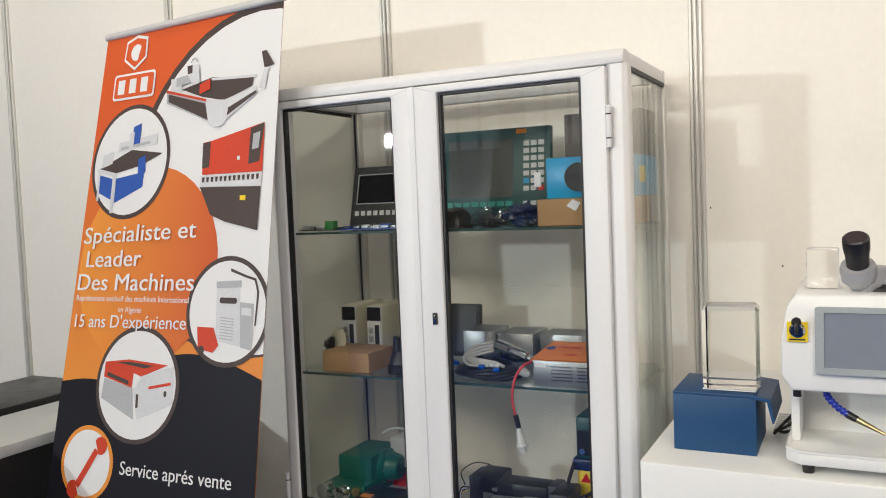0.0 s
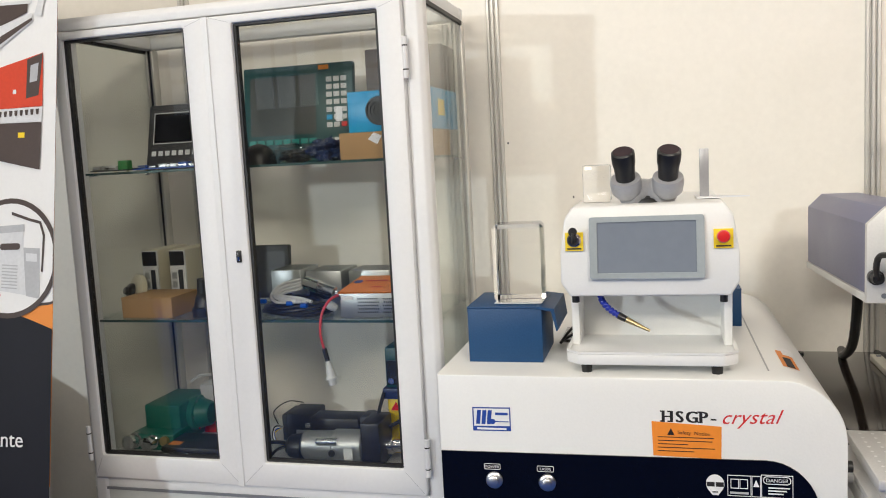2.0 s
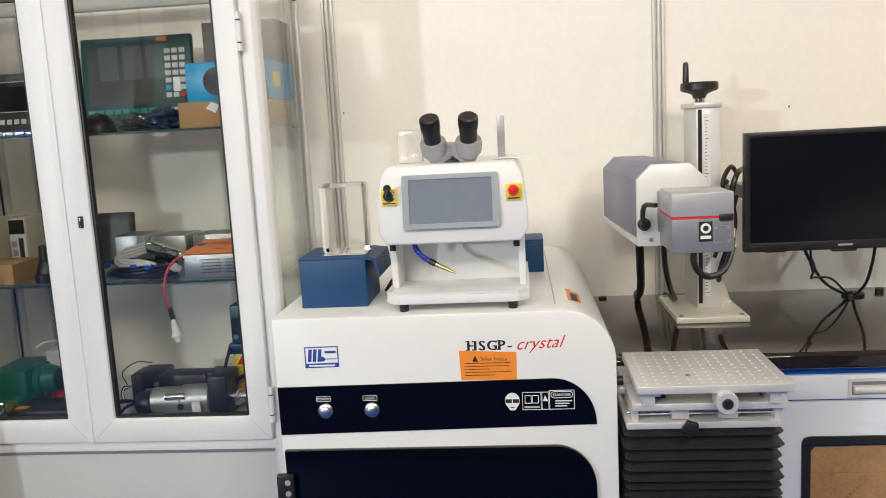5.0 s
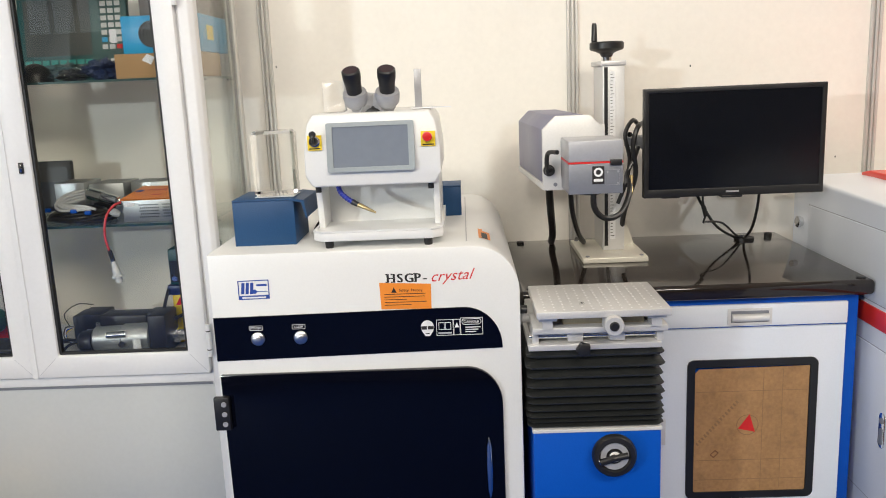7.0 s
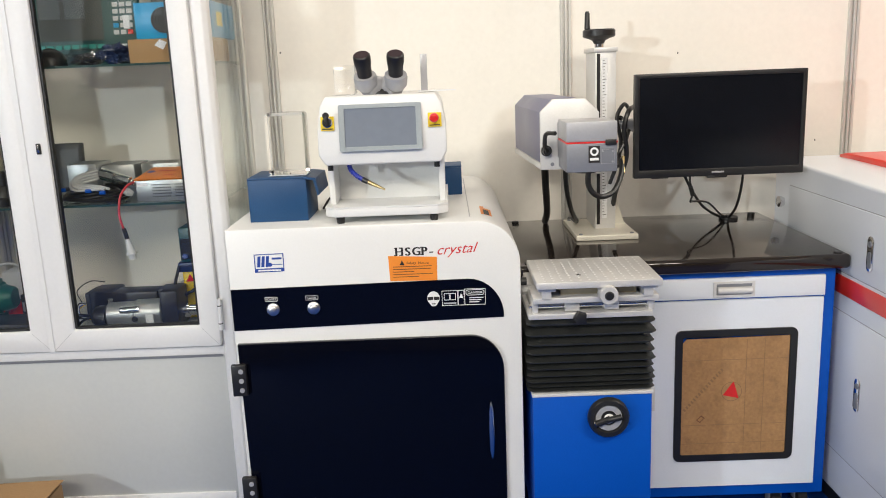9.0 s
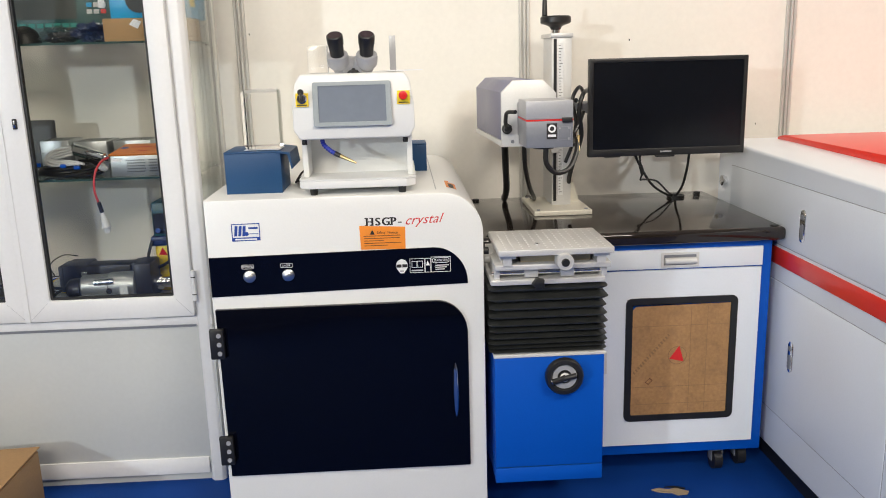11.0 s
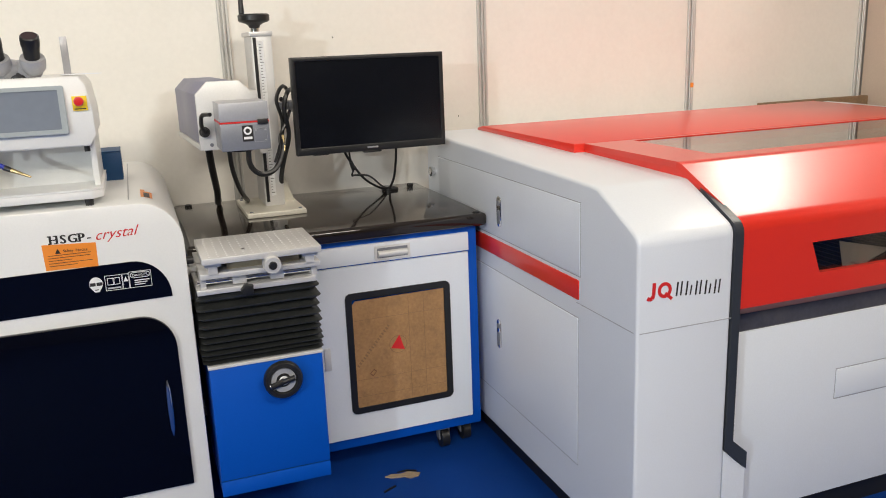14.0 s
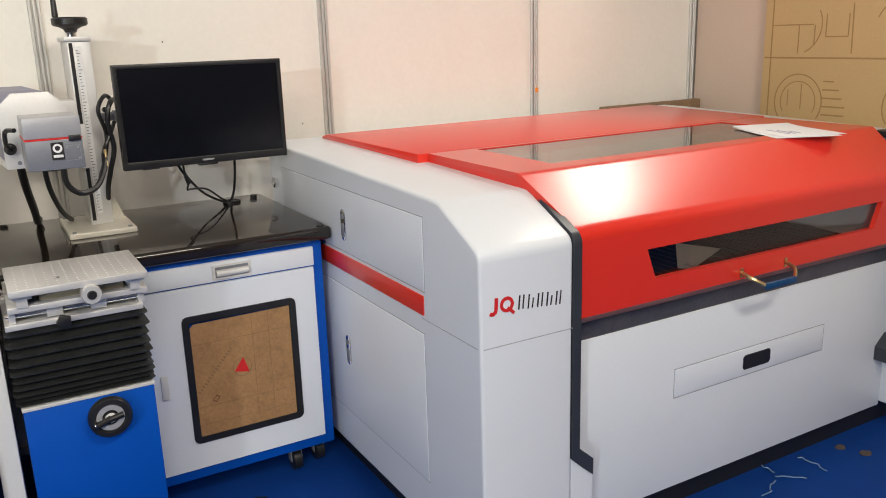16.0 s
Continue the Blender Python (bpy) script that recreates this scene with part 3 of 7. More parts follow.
def outline(x0, x1, z0, z1, w=0.0010):
    return made(ring_prism, [(x0, z0), (x1, z0), (x1, z1), (x0, z1)], [(x0 + w, z0 + w), (x1 - w, z0 + w), (x1 - w, z1 - w), (x0 + w, z1 - w)], "y", KY - 0.0042, KY - 0.0032)


book = part("warning_sign", outline(0.508, 0.546, 0.783, 0.820), M_WHITEINK, panel, "white outlined book sign")
for x in (0.513, 0.5275):
    part("page", outline(x, x + 0.0135, 0.7965, 0.8135, 0.0012), M_WHITEINK, book)
part("caption", boxed(0.512, 0.542, KY - 0.0042, KY - 0.0032, 0.7870, 0.7905), M_BGREY_INK, book)
tri = part("warning_sign", outline(0.5468, 0.5612, 0.783, 0.820), M_WHITEINK, panel, "white outlined triangle sign")
part("triangle", made(prism, [(0.5490, 0.801), (0.5590, 0.801), (0.5540, 0.813)], "y", KY - 0.0042, KY - 0.0032), M_WHITEINK, tri)
dsign = part("danger_sign", outline(0.562, 0.612, 0.783, 0.823), M_WHITEINK, panel, "white outlined danger sign")
bm = bmesh.new()
ring_prism(bm, round_rect(0.565, 0.609, 0.8065, 0.8205, 0.0065, 4), round_rect(0.5662, 0.6078, 0.8077, 0.8193, 0.0055, 4), "y", KY - 0.0042, KY - 0.0032)
part("oval", bm, M_WHITEINK, dsign)
part("lettering", letters("DANGER", 0.0088, lambda x, y, d: Vector((0.587 + x, KY - 0.0036 - d, 0.8105 + y)), align="CENTER"), M_WHITEINK, dsign)
for k in range(3):
    part("fine_print", boxed(0.573, 0.607 - 0.005 * k, KY - 0.0042, KY - 0.0032, 0.7995 - 0.0052 * k, 0.8015 - 0.0052 * k), M_WHITEINK, dsign)
# orange notice
bm = bmesh.new()
prism(bm, [(0.387, 0.848), (0.499, 0.846), (0.500, 0.903), (0.385, 0.909)], "y", KY - 0.0012, KY - 0.0002)
notice = part("safety_notice", bm, M_ORANGE, eng, "orange safety notice sticker")
part("lettering", letters("Safety  Notice", 0.0092, lambda x, y, d: Vector((0.428 + x, KY - 0.0014 - d, 0.888 + y - 0.03 * x)), align="LEFT"), M_INK, notice)
bm = bmesh.new()
prism(bm, [(0.411, 0.886), (0.423, 0.8855), (0.417, 0.898)], "y", KY - 0.002, KY - 0.0014)
for k, w in enumerate((0.092, 0.09, 0.05, 0.094, 0.06)):
    z = 0.8815 - 0.0062 * k
    box(bm, 0.395, 0.395 + w, KY - 0.002, KY - 0.0014, z, z + 0.0012)
part("fine_print", bm, M_INK, notice)
# blue and white maker's plate, its mark as plain shapes
bm = bmesh.new()
ring_prism(bm, [(0.068, 0.881), (0.138, 0.882), (0.138, 0.926), (0.068, 0.925)], [(0.070, 0.890), (0.136, 0.891), (0.136, 0.924), (0.070, 0.923)], "y", KY - 0.0012, KY - 0.0002)
for k in range(3):
    prism(bm, [(0.074 + 0.010 * k, 0.894), (0.081 + 0.010 * k, 0.894), (0.084 + 0.010 * k, 0.920), (0.077 + 0.010 * k, 0.920)], "y", KY - 0.0012, KY - 0.0002)
box(bm, 0.104, 0.134, KY - 0.0012, KY - 0.0002, 0.8985, 0.9000)
prism(bm, arc(0.105, 0.8992, 0.005, 0, 360, 12)[:-1], "y", KY - 0.0016, KY - 0.0006)
plate = part("maker_mark", bm, M_BLUEINK, eng, "blue and white maker's mark")
bm = bmesh.new()
box(bm, 0.076, 0.130, KY - 0.0020, KY - 0.0014, 0.884, 0.8875)
part("print", bm, M_WHITEINK, plate)
part("print", boxed(0.110, 0.133, KY - 0.0012, KY - 0.0002, 0.9115, 0.916), M_BLUEINK, plate)
# model lettering in black and red
def on_front(x0, z0, rise=0.0):
    return lambda x, y, d: Vector((x0 + x, KY - d, z0 + y + rise * x))


def slab_letters(x0, z0, x1, h):
    """Bold letters with slab serifs, fitted between x0 and x1, as one print."""
    bm = bmesh.new()
    for ch, off in zip("HSGP-", (0.0, 0.262, 0.440, 0.675, 0.885)):
        pitch = (x1 - x0) * off
        for dx in (0.0, 0.0012, 0.0024):
            one = letters(ch, h / 0.70, on_front(x0 + pitch + dx, z0), thick=0.0006 + dx * 0.1)
            keep = bpy.data.meshes.new("glyph")
            one.to_mesh(keep)
            one.free()
            bm.from_mesh(keep)
            bpy.data.meshes.remove(keep)
        feet = {"H": ((0.0015, 0), (0.0015, 1), (0.0138, 0), (0.0138, 1)), "P": ((0.0015, 0), (0.0015, 1))}.get(ch, ())
        for fx, top in feet:
            zc = z0 + (h - 0.0012 if top else 0.0012)
            box(bm, x0 + pitch + fx - 0.0022, x0 + pitch + fx + 0.0058, KY - 0.0010, KY - 0.0004, zc - 0.0012, zc + 0.0012)
    return bm


part("lettering", slab_letters(0.400, 0.9085, 0.492, 0.0200), M_INK, eng, "bold black model lettering")
bm = letters("crystal", 0.0345, on_front(0.498, 0.9075, 0.04), shear=0.42, space=1.02)
part("lettering", bm, M_REDINK, eng, "slanting red lettering")
# lid seam and warning label on the top
bm = bmesh.new()
box(bm, 0.581, 0.5835, KY + 0.06, KB - 0.06, KZ + 0.0002, KZ + 0.0012)
part("lid_seam", bm, M_GREYTOP, eng)


def on_curve(u, y, lift=0.001):
    """A place on the rounded right shoulder; u in degrees from upright."""
    a = radians(90 - u)
    return Vector((KX1 - 0.10 + (0.10 + lift) * math.cos(a), y, KZ - 0.105 + (0.105 + lift) * math.sin(a)))


def curve_patch(u0, u1, y0, y1, lift, n=6):
    b = bmesh.new()
    rows = [[b.verts.new(on_curve(u0 + (u1 - u0) * i / n, y, lift)) for y in (y0, y1)] for i in range(n + 1)]
    for p, q in zip(rows, rows[1:]):
        b.faces.new((p[0], q[0], q[1], p[1]))
    return b


lab = part("warning_label", curve_patch(8, 24, 1.70, 1.82, 0.0008), M_ORANGE, eng, "small orange and black warning label")
part("print", curve_patch(12, 20, 1.70, 1.77, 0.0014), M_INK, lab)
part("print", curve_patch(14, 28, 1.79, 1.85, 0.0014), M_WHITEINK, lab)
bm = bmesh.new()
for k in range(10):
    box(bm, 0.20, 0.225 + 0.004 * (k % 2), 1.86 + 0.016 * k, 1.868 + 0.016 * k, KZ + 0.0002, KZ + 0.0012)
part("vent_slots", bm, M_GREYTOP, eng)


# ---- desktop welding head with microscope, on the engraving machine ----
HX, HB = 0.385, KZ
head = thing("welding_head", (HX, 1.75, HB), "white desktop laser unit with touch screen, on four black feet", "machine")
for fx in (0.274, 0.497):
    for fy in (1.645, 1.90):
        part("foot", made(lathe, (fx, fy, HB), (0, 0, 1), [(0, 0.009), (0.016, 0.0105), (0.019, 0.0105)], 16), M_BLACK, head)
bm = bmesh.new()
base = [(0.262, 1.618), (0.508, 1.618), (0.532, 1.640), (0.532, 1.95), (0.240, 1.95), (0.240, 1.640)]
prism(bm, base, "z", HB + 0.018, HB + 0.038, 0.004)
part("base", bm, M_WHITE, head)
bm = bmesh.new()
ring_prism(bm, [(0.262, 1.618), (0.508, 1.618), (0.532, 1.640), (0.532, 1.95), (0.240, 1.95), (0.240, 1.640)], [(0.266, 1.624), (0.504, 1.624), (0.526, 1.643), (0.526, 1.944), (0.246, 1.944), (0.246, 1.643)], "z", HB + 0.038, HB + 0.042)
part("base_rim", bm, M_WHITE, head)
for sx in (0.246, 0.512):
    bm = bmesh.new()
    prism(bm, [(1.690, HB + 0.038), (1.95, HB + 0.038), (1.95, 1.15), (1.672, 1.15)], "x", sx, sx + 0.014, 0.002)
    part("side_wall", bm, M_WHITE, head)
part("back_wall", boxed(0.260, 0.512, 1.775, 1.80, HB + 0.038, 1.15), M_WHITE, head)
bm = bmesh.new()
front = [(HX - 0.134, 1.126), (HX + 0.134, 1.126), (HX + 0.149, 1.150), (HX + 0.148, 1.205), (HX + 0.140, 1.262), (HX + 0.126, 1.283), (HX - 0.126, 1.283), (HX - 0.140, 1.262), (HX - 0.148, 1.205), (HX - 0.149, 1.150)]
prism(bm, front, "y", 1.607, 1.95)
for v in bm.verts:
    if v.co.y < 1.7:
        v.co.y += (v.co.z - 1.128) * 0.10 if v.co.z > 1.16 else 0.010
bmesh.ops.bevel(bm, geom=bm.edges[:], offset=0.0045, segments=3, affect="EDGES", profile=0.5)
hbody = part("housing", bm, M_WHITE, head)


def face_y(z):
    """The housing's slightly raked front."""
    return 1.607 + (z - 1.128) * 0.10 - 0.0012


SX0, SX1, SZ0, SZ1 = 0.288, 0.478, 1.158, 1.264
bm = bmesh.new()
o, i = round_rect(SX0, SX1, SZ0, SZ1, 0.004, 2), round_rect(SX0 + 0.013, SX1 - 0.013, SZ0 + 0.010, SZ1 - 0.009, 0.001, 2)
ring_prism(bm, o, i, "y", -0.004, 0.004)
for v in bm.verts:
    v.co.y += face_y(v.co.z)
scr = part("screen", bm, M_LCD_FRAME, hbody, "grey touch screen, switched off")
bm = bmesh.new()
prism(bm, round_rect(SX0 + 0.012, SX1 - 0.012, SZ0 + 0.009, SZ1 - 0.008, 0.001, 2), "y", -0.0015, 0.003)
for v in bm.verts:
    v.co.y += face_y(v.co.z)
part("glass", bm, M_LCD, scr)
for ex in (0.262, 0.508):
    bm = bmesh.new()
    box(bm, ex - 0.0155, ex + 0.0155, -0.001, 0.001, 1.207, 1.239, 0.0004, 1)
    for v in bm.verts:
        v.co.y += face_y(v.co.z)
    yp = part("yellow_plate", bm, M_YELLOW, hbody, "yellow switch plate")
    bm = bmesh.new()
    box(bm, ex - 0.012, ex + 0.012, face_y(1.21) - 0.0016, face_y(1.21) - 0.0008, 1.2095, 1.212)
    part("print", bm, M_INK, yp)
fy = face_y(1.226)
bm = bmesh.new()
lathe(bm, (0.262, fy, 1.226), (0, -1, 0), [(0, 0.012), (0.004, 0.012), (0.006, 0.0095), (0.012, 0.0095)], 20)
part("key_switch", bm, M_CHROME, hbody)
bm = bmesh.new()
box(bm, 0.2595, 0.2645, fy - 0.028, fy - 0.012, 1.222, 1.240, 0.002)
rod(bm, (0.262, fy - 0.024, 1.242), (0.262, fy - 0.019, 1.242), 0.0075)
part("key", bm, M_BLACK, hbody)
bm = bmesh.new()
lathe(bm, (0.507, fy, 1.228), (0, -1, 0), [(0, 0.008), (0.010, 0.008), (0.011, 0.0100), (0.018, 0.0108), (0.022, 0.009), (0.023, 0.003)], 24)
part("emergency_stop", bm, M_ESTOP, hbody, "red mushroom stop button")
for px in (0.259, 0.509):
    part("peg", made(rod, (px, 1.640, 1.112), (px, 1.640, 1.130), 0.0065, seg=14), M_BLACK, hbody)
# air hose with its brass nozzle
hose = thing("air_hose", (0.30, 1.66, 1.12), "blue segmented air hose with brass nozzle hanging under the head", "hose")
line = smooth_line([(0.300, 1.660, 1.128), (0.304, 1.652, 1.112), (0.318, 1.642, 1.098), (0.336, 1.632, 1.088)], 3)
for k, (a, b) in enumerate(zip(line, line[1:])):
    d = (b - a).normalized()
    bm = bmesh.new()
    lathe(bm, a, d, [(0, 0.0042), (0.002, 0.0060), (0.0045, 0.0060), (0.007, 0.0042), (0.009, 0.0034)], 12)
    part("segment", bm, M_HOSE, hose)
part("collar", made(rod, (0.334, 1.633, 1.089), (0.347, 1.628, 1.083), 0.0066, 0.0055), M_BLACK, hose)
part("nozzle", made(rod, (0.346, 1.6285, 1.0835), (0.386, 1.615, 1.066), 0.0055, 0.0022), M_BRASS, hose)

# microscope eyepieces
mic = thing("microscope_head", (HX, 1.68, 1.283), "grey binocular eyepiece head with black tubes", "microscope")
part("mount", made(lathe, (HX + 0.003, 1.70, 1.281), (0, 0, 1), [(0, 0.036), (0.008, 0.036), (0.010, 0.030), (0.014, 0.030)], 28), M_BLACK, mic)
for s, ex in ((-1, 0.3475), (1, 0.4245)):
    ax = Vector((s * 0.05, -0.50, 0.85)).normalized()
    tip = Vector((ex, 1.630, 1.374))
    bm = bmesh.new()
    lathe(bm, tip - ax * 0.062, ax, [(0, 0.0165), (0.018, 0.0172), (0.032, 0.0182), (0.040, 0.0198), (0.054, 0.0203), (0.060, 0.0196), (0.0625, 0.0168)], 28)
    eye_ob = part("eyepiece", bm, M_BLACK, mic)
    bm = bmesh.new()
    lathe(bm, tip - ax * 0.0005, ax, [(0, 0.0165), (0.0012, 0.0165)], 24)
    part("lens", bm, mat("eyepiece_lens", (0.05, 0.035, 0.04), 0.08), eye_ob)
    bm = bmesh.new()
    low = tip - ax * 0.060
    lathe(bm, low - ax * 0.030, ax, [(0, 0.018), (0.010, 0.026), (0.028, 0.0275), (0.036, 0.0255)], 24)
    rod(bm, low - ax * 0.022, (HX + 0.003, 1.705, 1.300), 0.025, 0.023, 20)
    part("prism_housing", bm, M_GREYTOP, mic)
part("bridge", made(lathe, (HX + 0.003, 1.70, 1.294), (0, 0, 1), [(0, 0.026), (0.010, 0.024), (0.022, 0.016), (0.028, 0.006)], 24), M_GREYTOP, mic)
# things on the head's top
bm = bmesh.new()
box(bm, 0.477, 0.493, 1.735, 1.742, 1.2835, 1.372, 0.001)
solid("metal_plate", bm, M_GREYTOP, "narrow grey metal plate standing upright on the housing", "plate")
bm = bmesh.new()
box(bm, 0.272, 0.322, 1.70, 1.745, 1.284, 1.352, 0.004)
solid("crystal_block", bm, M_CRYSTAL, "small clear crystal block standing on the housing", "crystal")
bm = bmesh.new()
prism(bm, [(0.470, 1.70), (0.560, 1.72), (0.470, 1.80)], "z", 1.2845, 1.2865)
solid("acrylic_offcut", bm, M_PAPER, "white translucent acrylic offcut lying on the housing", "offcut")


# ---- gift boxes and crystal ----
def gift_box(x0, x1, y0, y1, z0, h, label, flap):
    g = thing("gift_box", ((x0 + x1) / 2, (y0 + y1) / 2, z0), label, "box", "navy gift boxes")
    part("body", boxed(x0, x1, y0, y1, z0, z0 + h - 0.0045, 0.0012), M_NAVY, g)
    bm = bmesh.new()
    box(bm, x0 - 0.0006, x1 + 0.0006, y0 - 0.0006, y1 + 0.0006, z0 + h - 0.0043, z0 + h, 0.0012)
    lid_ob = part("lid", bm, M_NAVY, g)
    if flap:
        bm = bmesh.new()
        prism(bm, [(x1 - 0.01, z0 + h + 0.0005), (x1 + 0.024, z0 + h - 0.004), (x1 + 0.030, z0 + h - 0.045), (x1 + 0.027, z0 + h - 0.047), (x1 + 0.018, z0 + h - 0.009), (x1 - 0.01, z0 + h - 0.004)], "y", y0 - 0.004, y1 + 0.003)
        part("flap", bm, M_NAVY, lid_ob)
    return g


gift_box(0.045, 0.188, 1.700, 1.860, KZ, 0.108, "dark navy card gift box, lid flap standing open", True)
gift_box(0.520, 0.572, 2.03, 2.14, KZ, 0.082, "small navy card gift box behind the welding head", False)
solid("paper_slip", boxed(0.094, 0.186, 1.722, 1.80, KZ + 0.1095, KZ + 0.1105), M_PAPER, "white paper slip under the crystal block", "paper")
bm = bmesh.new()
turn = Matrix.Rotation(radians(6), 4, "Z")
box(bm, 0.092, 0.190, 1.718, 1.796, KZ + 0.112, KZ + 0.262, 0.007, 1, turn)
solid("crystal_block", bm, M_CRYSTAL, "large clear crystal block standing on a navy gift box", "crystal", smooth=0)
bm = bmesh.new()
for k in range(3):
    tube(bm, [(0.205, 1.86 - 0.012 * k, KZ + 0.006), (0.225, 1.84 - 0.010 * k, KZ + 0.010 + 0.012 * k), (0.236, 1.88, KZ + 0.008 + 0.014 * k), (0.222, 1.93, KZ + 0.005)], 0.0028)
solid("power_cable", bm, M_BLACK, "coiled black cable beside the gift box", "cable")


# ---- laser marking workstation ----
TOPZ = 0.806
ws = thing("workstation_desk", (1.16, 2.2, 0), "blue and white steel workstation desk with black stone top", "desk")
bm = bmesh.new()
box(bm, 0.712, 1.612, 1.868, 2.552, TOPZ - 0.040, TOPZ, 0.012, 4)
part("tabletop", bm, M_STONE, ws, "polished black stone top")
bm = bmesh.new()
box(bm, 0.735, 1.586, 1.900, 2.545, 0.090, TOPZ - 0.040, 0.004)
part("frame", bm, M_BLUE, ws, "blue painted frame")
bm = bmesh.new()
box(bm, 1.010, 1.555, 1.890, 1.9015, 0.689, 0.747, 0.002)
drawer = part("drawer", bm, M_WHITE_COOL, ws, "white drawer, shut")
bm = bmesh.new()
ring_prism(bm, [(1.248, 0.694), (1.361, 0.694), (1.361, 0.737), (1.248, 0.737)], [(1.256, 0.700), (1.353, 0.700), (1.353, 0.731), (1.256, 0.731)], "y", 1.8865, 1.8965)
hd = part("handle", bm, M_SILVER, drawer, "recessed grey handle")
part("recess", boxed(1.254, 1.355, 1.8884, 1.8894, 0.699, 0.732), M_GREYBOX, hd)
bm = bmesh.new()
rod(bm, (1.258, 1.885, 0.713), (1.351, 1.885, 0.713), 0.010)
part("grip", bm, M_SILVER, hd)
DW = (1.147, 1.485, 0.208, 0.601)
bm = bmesh.new()
o = [(1.010, 0.127), (1.552, 0.127), (1.552, 0.684), (1.010, 0.684)]
i = [(DW[0] + 0.004, DW[2] + 0.004), (DW[1] - 0.004, DW[2] + 0.004), (DW[1] - 0.004, DW[3] - 0.004), (DW[0] + 0.004, DW[3] - 0.004)]
ring_prism(bm, o, i, "y", 1.890, 1.9015)
wdoor = part("door", bm, M_WHITE_COOL, ws, "white door, shut")
bm = bmesh.new()
ring_prism(bm, round_rect(*DW, 0.018), round_rect(DW[0] + 0.020, DW[1] - 0.020, DW[2] + 0.020, DW[3] - 0.020, 0.006), "y", 1.885, 1.895)
win = part("window_seal", bm, M_BLACK, wdoor, "rounded black rubber seal")
bm = bmesh.new()
kr = [(1.160, 0.228), (1.464, 0.228), (1.464, 0.578), (1.178, 0.575), (1.166, 0.562), (1.163, 0.45)]
prism(bm, kr, "y", 1.8875, 1.8905)
kraft = part("film_pane", bm, M_KRAFT, win, "window still under brown protective paper")
bm = bmesh.new()
for z in (0.512, 0.318, 0.262):
    box(bm, 1.170, 1.462, 1.8867, 1.8873, z, z + 0.0014)
for x in (1.345, 1.395):
    box(bm, x, x + 0.0014, 1.8867, 1.8873, 0.236, 0.570)
part("crease", bm, M_KRAFT_FOLD, kraft)
bm = bmesh.new()
prism(bm, [(1.283, 0.408), (1.327, 0.398), (1.312, 0.448)], "y", 1.8858, 1.8866)
part("triangle_mark", bm, M_REDINK, kraft, "red triangle print")
bm = bmesh.new()
ring_prism(bm, arc(1.307, 0.418, 0.029, 0, 360, 24)[:-1], arc(1.307, 0.418, 0.0272, 0, 360, 24)[:-1], "y", 1.8860, 1.8868)
part("ring_mark", bm, M_KRAFT_FOLD, kraft)
bm = bmesh.new()
ring_prism(bm, [(1.210, 0.335), (1.224, 0.349), (1.234, 0.340), (1.220, 0.326)], [(1.213, 0.3355), (1.2235, 0.3455), (1.231, 0.3395), (1.2205, 0.3295)], "y", 1.8860, 1.8868)
part("diamond_mark", bm, M_KRAFT_INK, kraft)
bm = bmesh.new()
for k in range(16):
    c = Vector((1.176 + 0.0068 * k, 0, 0.366 + 0.0078 * k))
    vs = box(bm, -0.0026, 0.0026, -0.0004, 0.0004, -0.0045, 0.0045, turn=Matrix.Rotation(radians(-42), 4, "Y"))
    bmesh.ops.translate(bm, vec=(c.x, 1.8864, c.z), verts=vs)
part("print", bm, M_KRAFT_FOLD, kraft, "faded brown print bars")
bm = bmesh.new()
box(bm, 1.072, 1.092, 1.884, 1.8895, 0.368, 0.440, 0.002)
part("door_latch", bm, M_SILVER, wdoor)
for cx, cy in ((1.470, 1.960), (1.556, 1.985), (0.80, 2.3), (1.50, 2.46)):
    bm = bmesh.new()
    rod(bm, (cx - 0.013, cy, 0.034), (cx + 0.013, cy, 0.034), 0.034, seg=24)
    c = part("castor", bm, M_BLACK, ws)
    bm = bmesh.new()
    rod(bm, (cx, cy + 0.012, 0.064), (cx, cy + 0.012, 0.092), 0.012)
    box(bm, cx - 0.019, cx - 0.015, cy - 0.014, cy + 0.016, 0.030, 0.070, 0.001)
    box(bm, cx + 0.015, cx + 0.019, cy - 0.014, cy + 0.016, 0.030, 0.070, 0.001)
    box(bm, cx - 0.019, cx + 0.019, cy - 0.014, cy + 0.018, 0.064, 0.072, 0.001)
    part("fork", bm, M_GREYBOX, c)
for sx, sy in ((0.745, 1.90), (1.585, 1.895), (1.575, 2.515), (0.76, 2.52)):
    part("cover_cap", made(lathe, (sx, sy, TOPZ - 0.0005), (0, 0, 1), [(0, 0.012), (0.003, 0.012), (0.004, 0.010)], 20), M_BLACK, ws)

# lifting column with bellows and cross table
LX0, LX1, LY = 0.719, 1.008, 1.586
lift = part("lift_column", boxed(LX0, LX1, LY, 1.902, 0.236, 0.548, 0.003), M_BLUE, ws, "blue painted lifting column")
part("skirt", boxed(LX0, LX1, LY + 0.002, 1.902, 0.190, 0.232, 0.002), M_BLUE, lift)
part("joint", boxed(LX0 + 0.004, LX1 - 0.004, LY + 0.006, 1.90, 0.231, 0.237), M_NAVY, lift)
part("top_edge", boxed(LX0 - 0.002, LX1 + 0.002, LY - 0.002, 1.89, 0.548, 0.556, 0.001), M_SILVER, lift)
bm = bmesh.new()
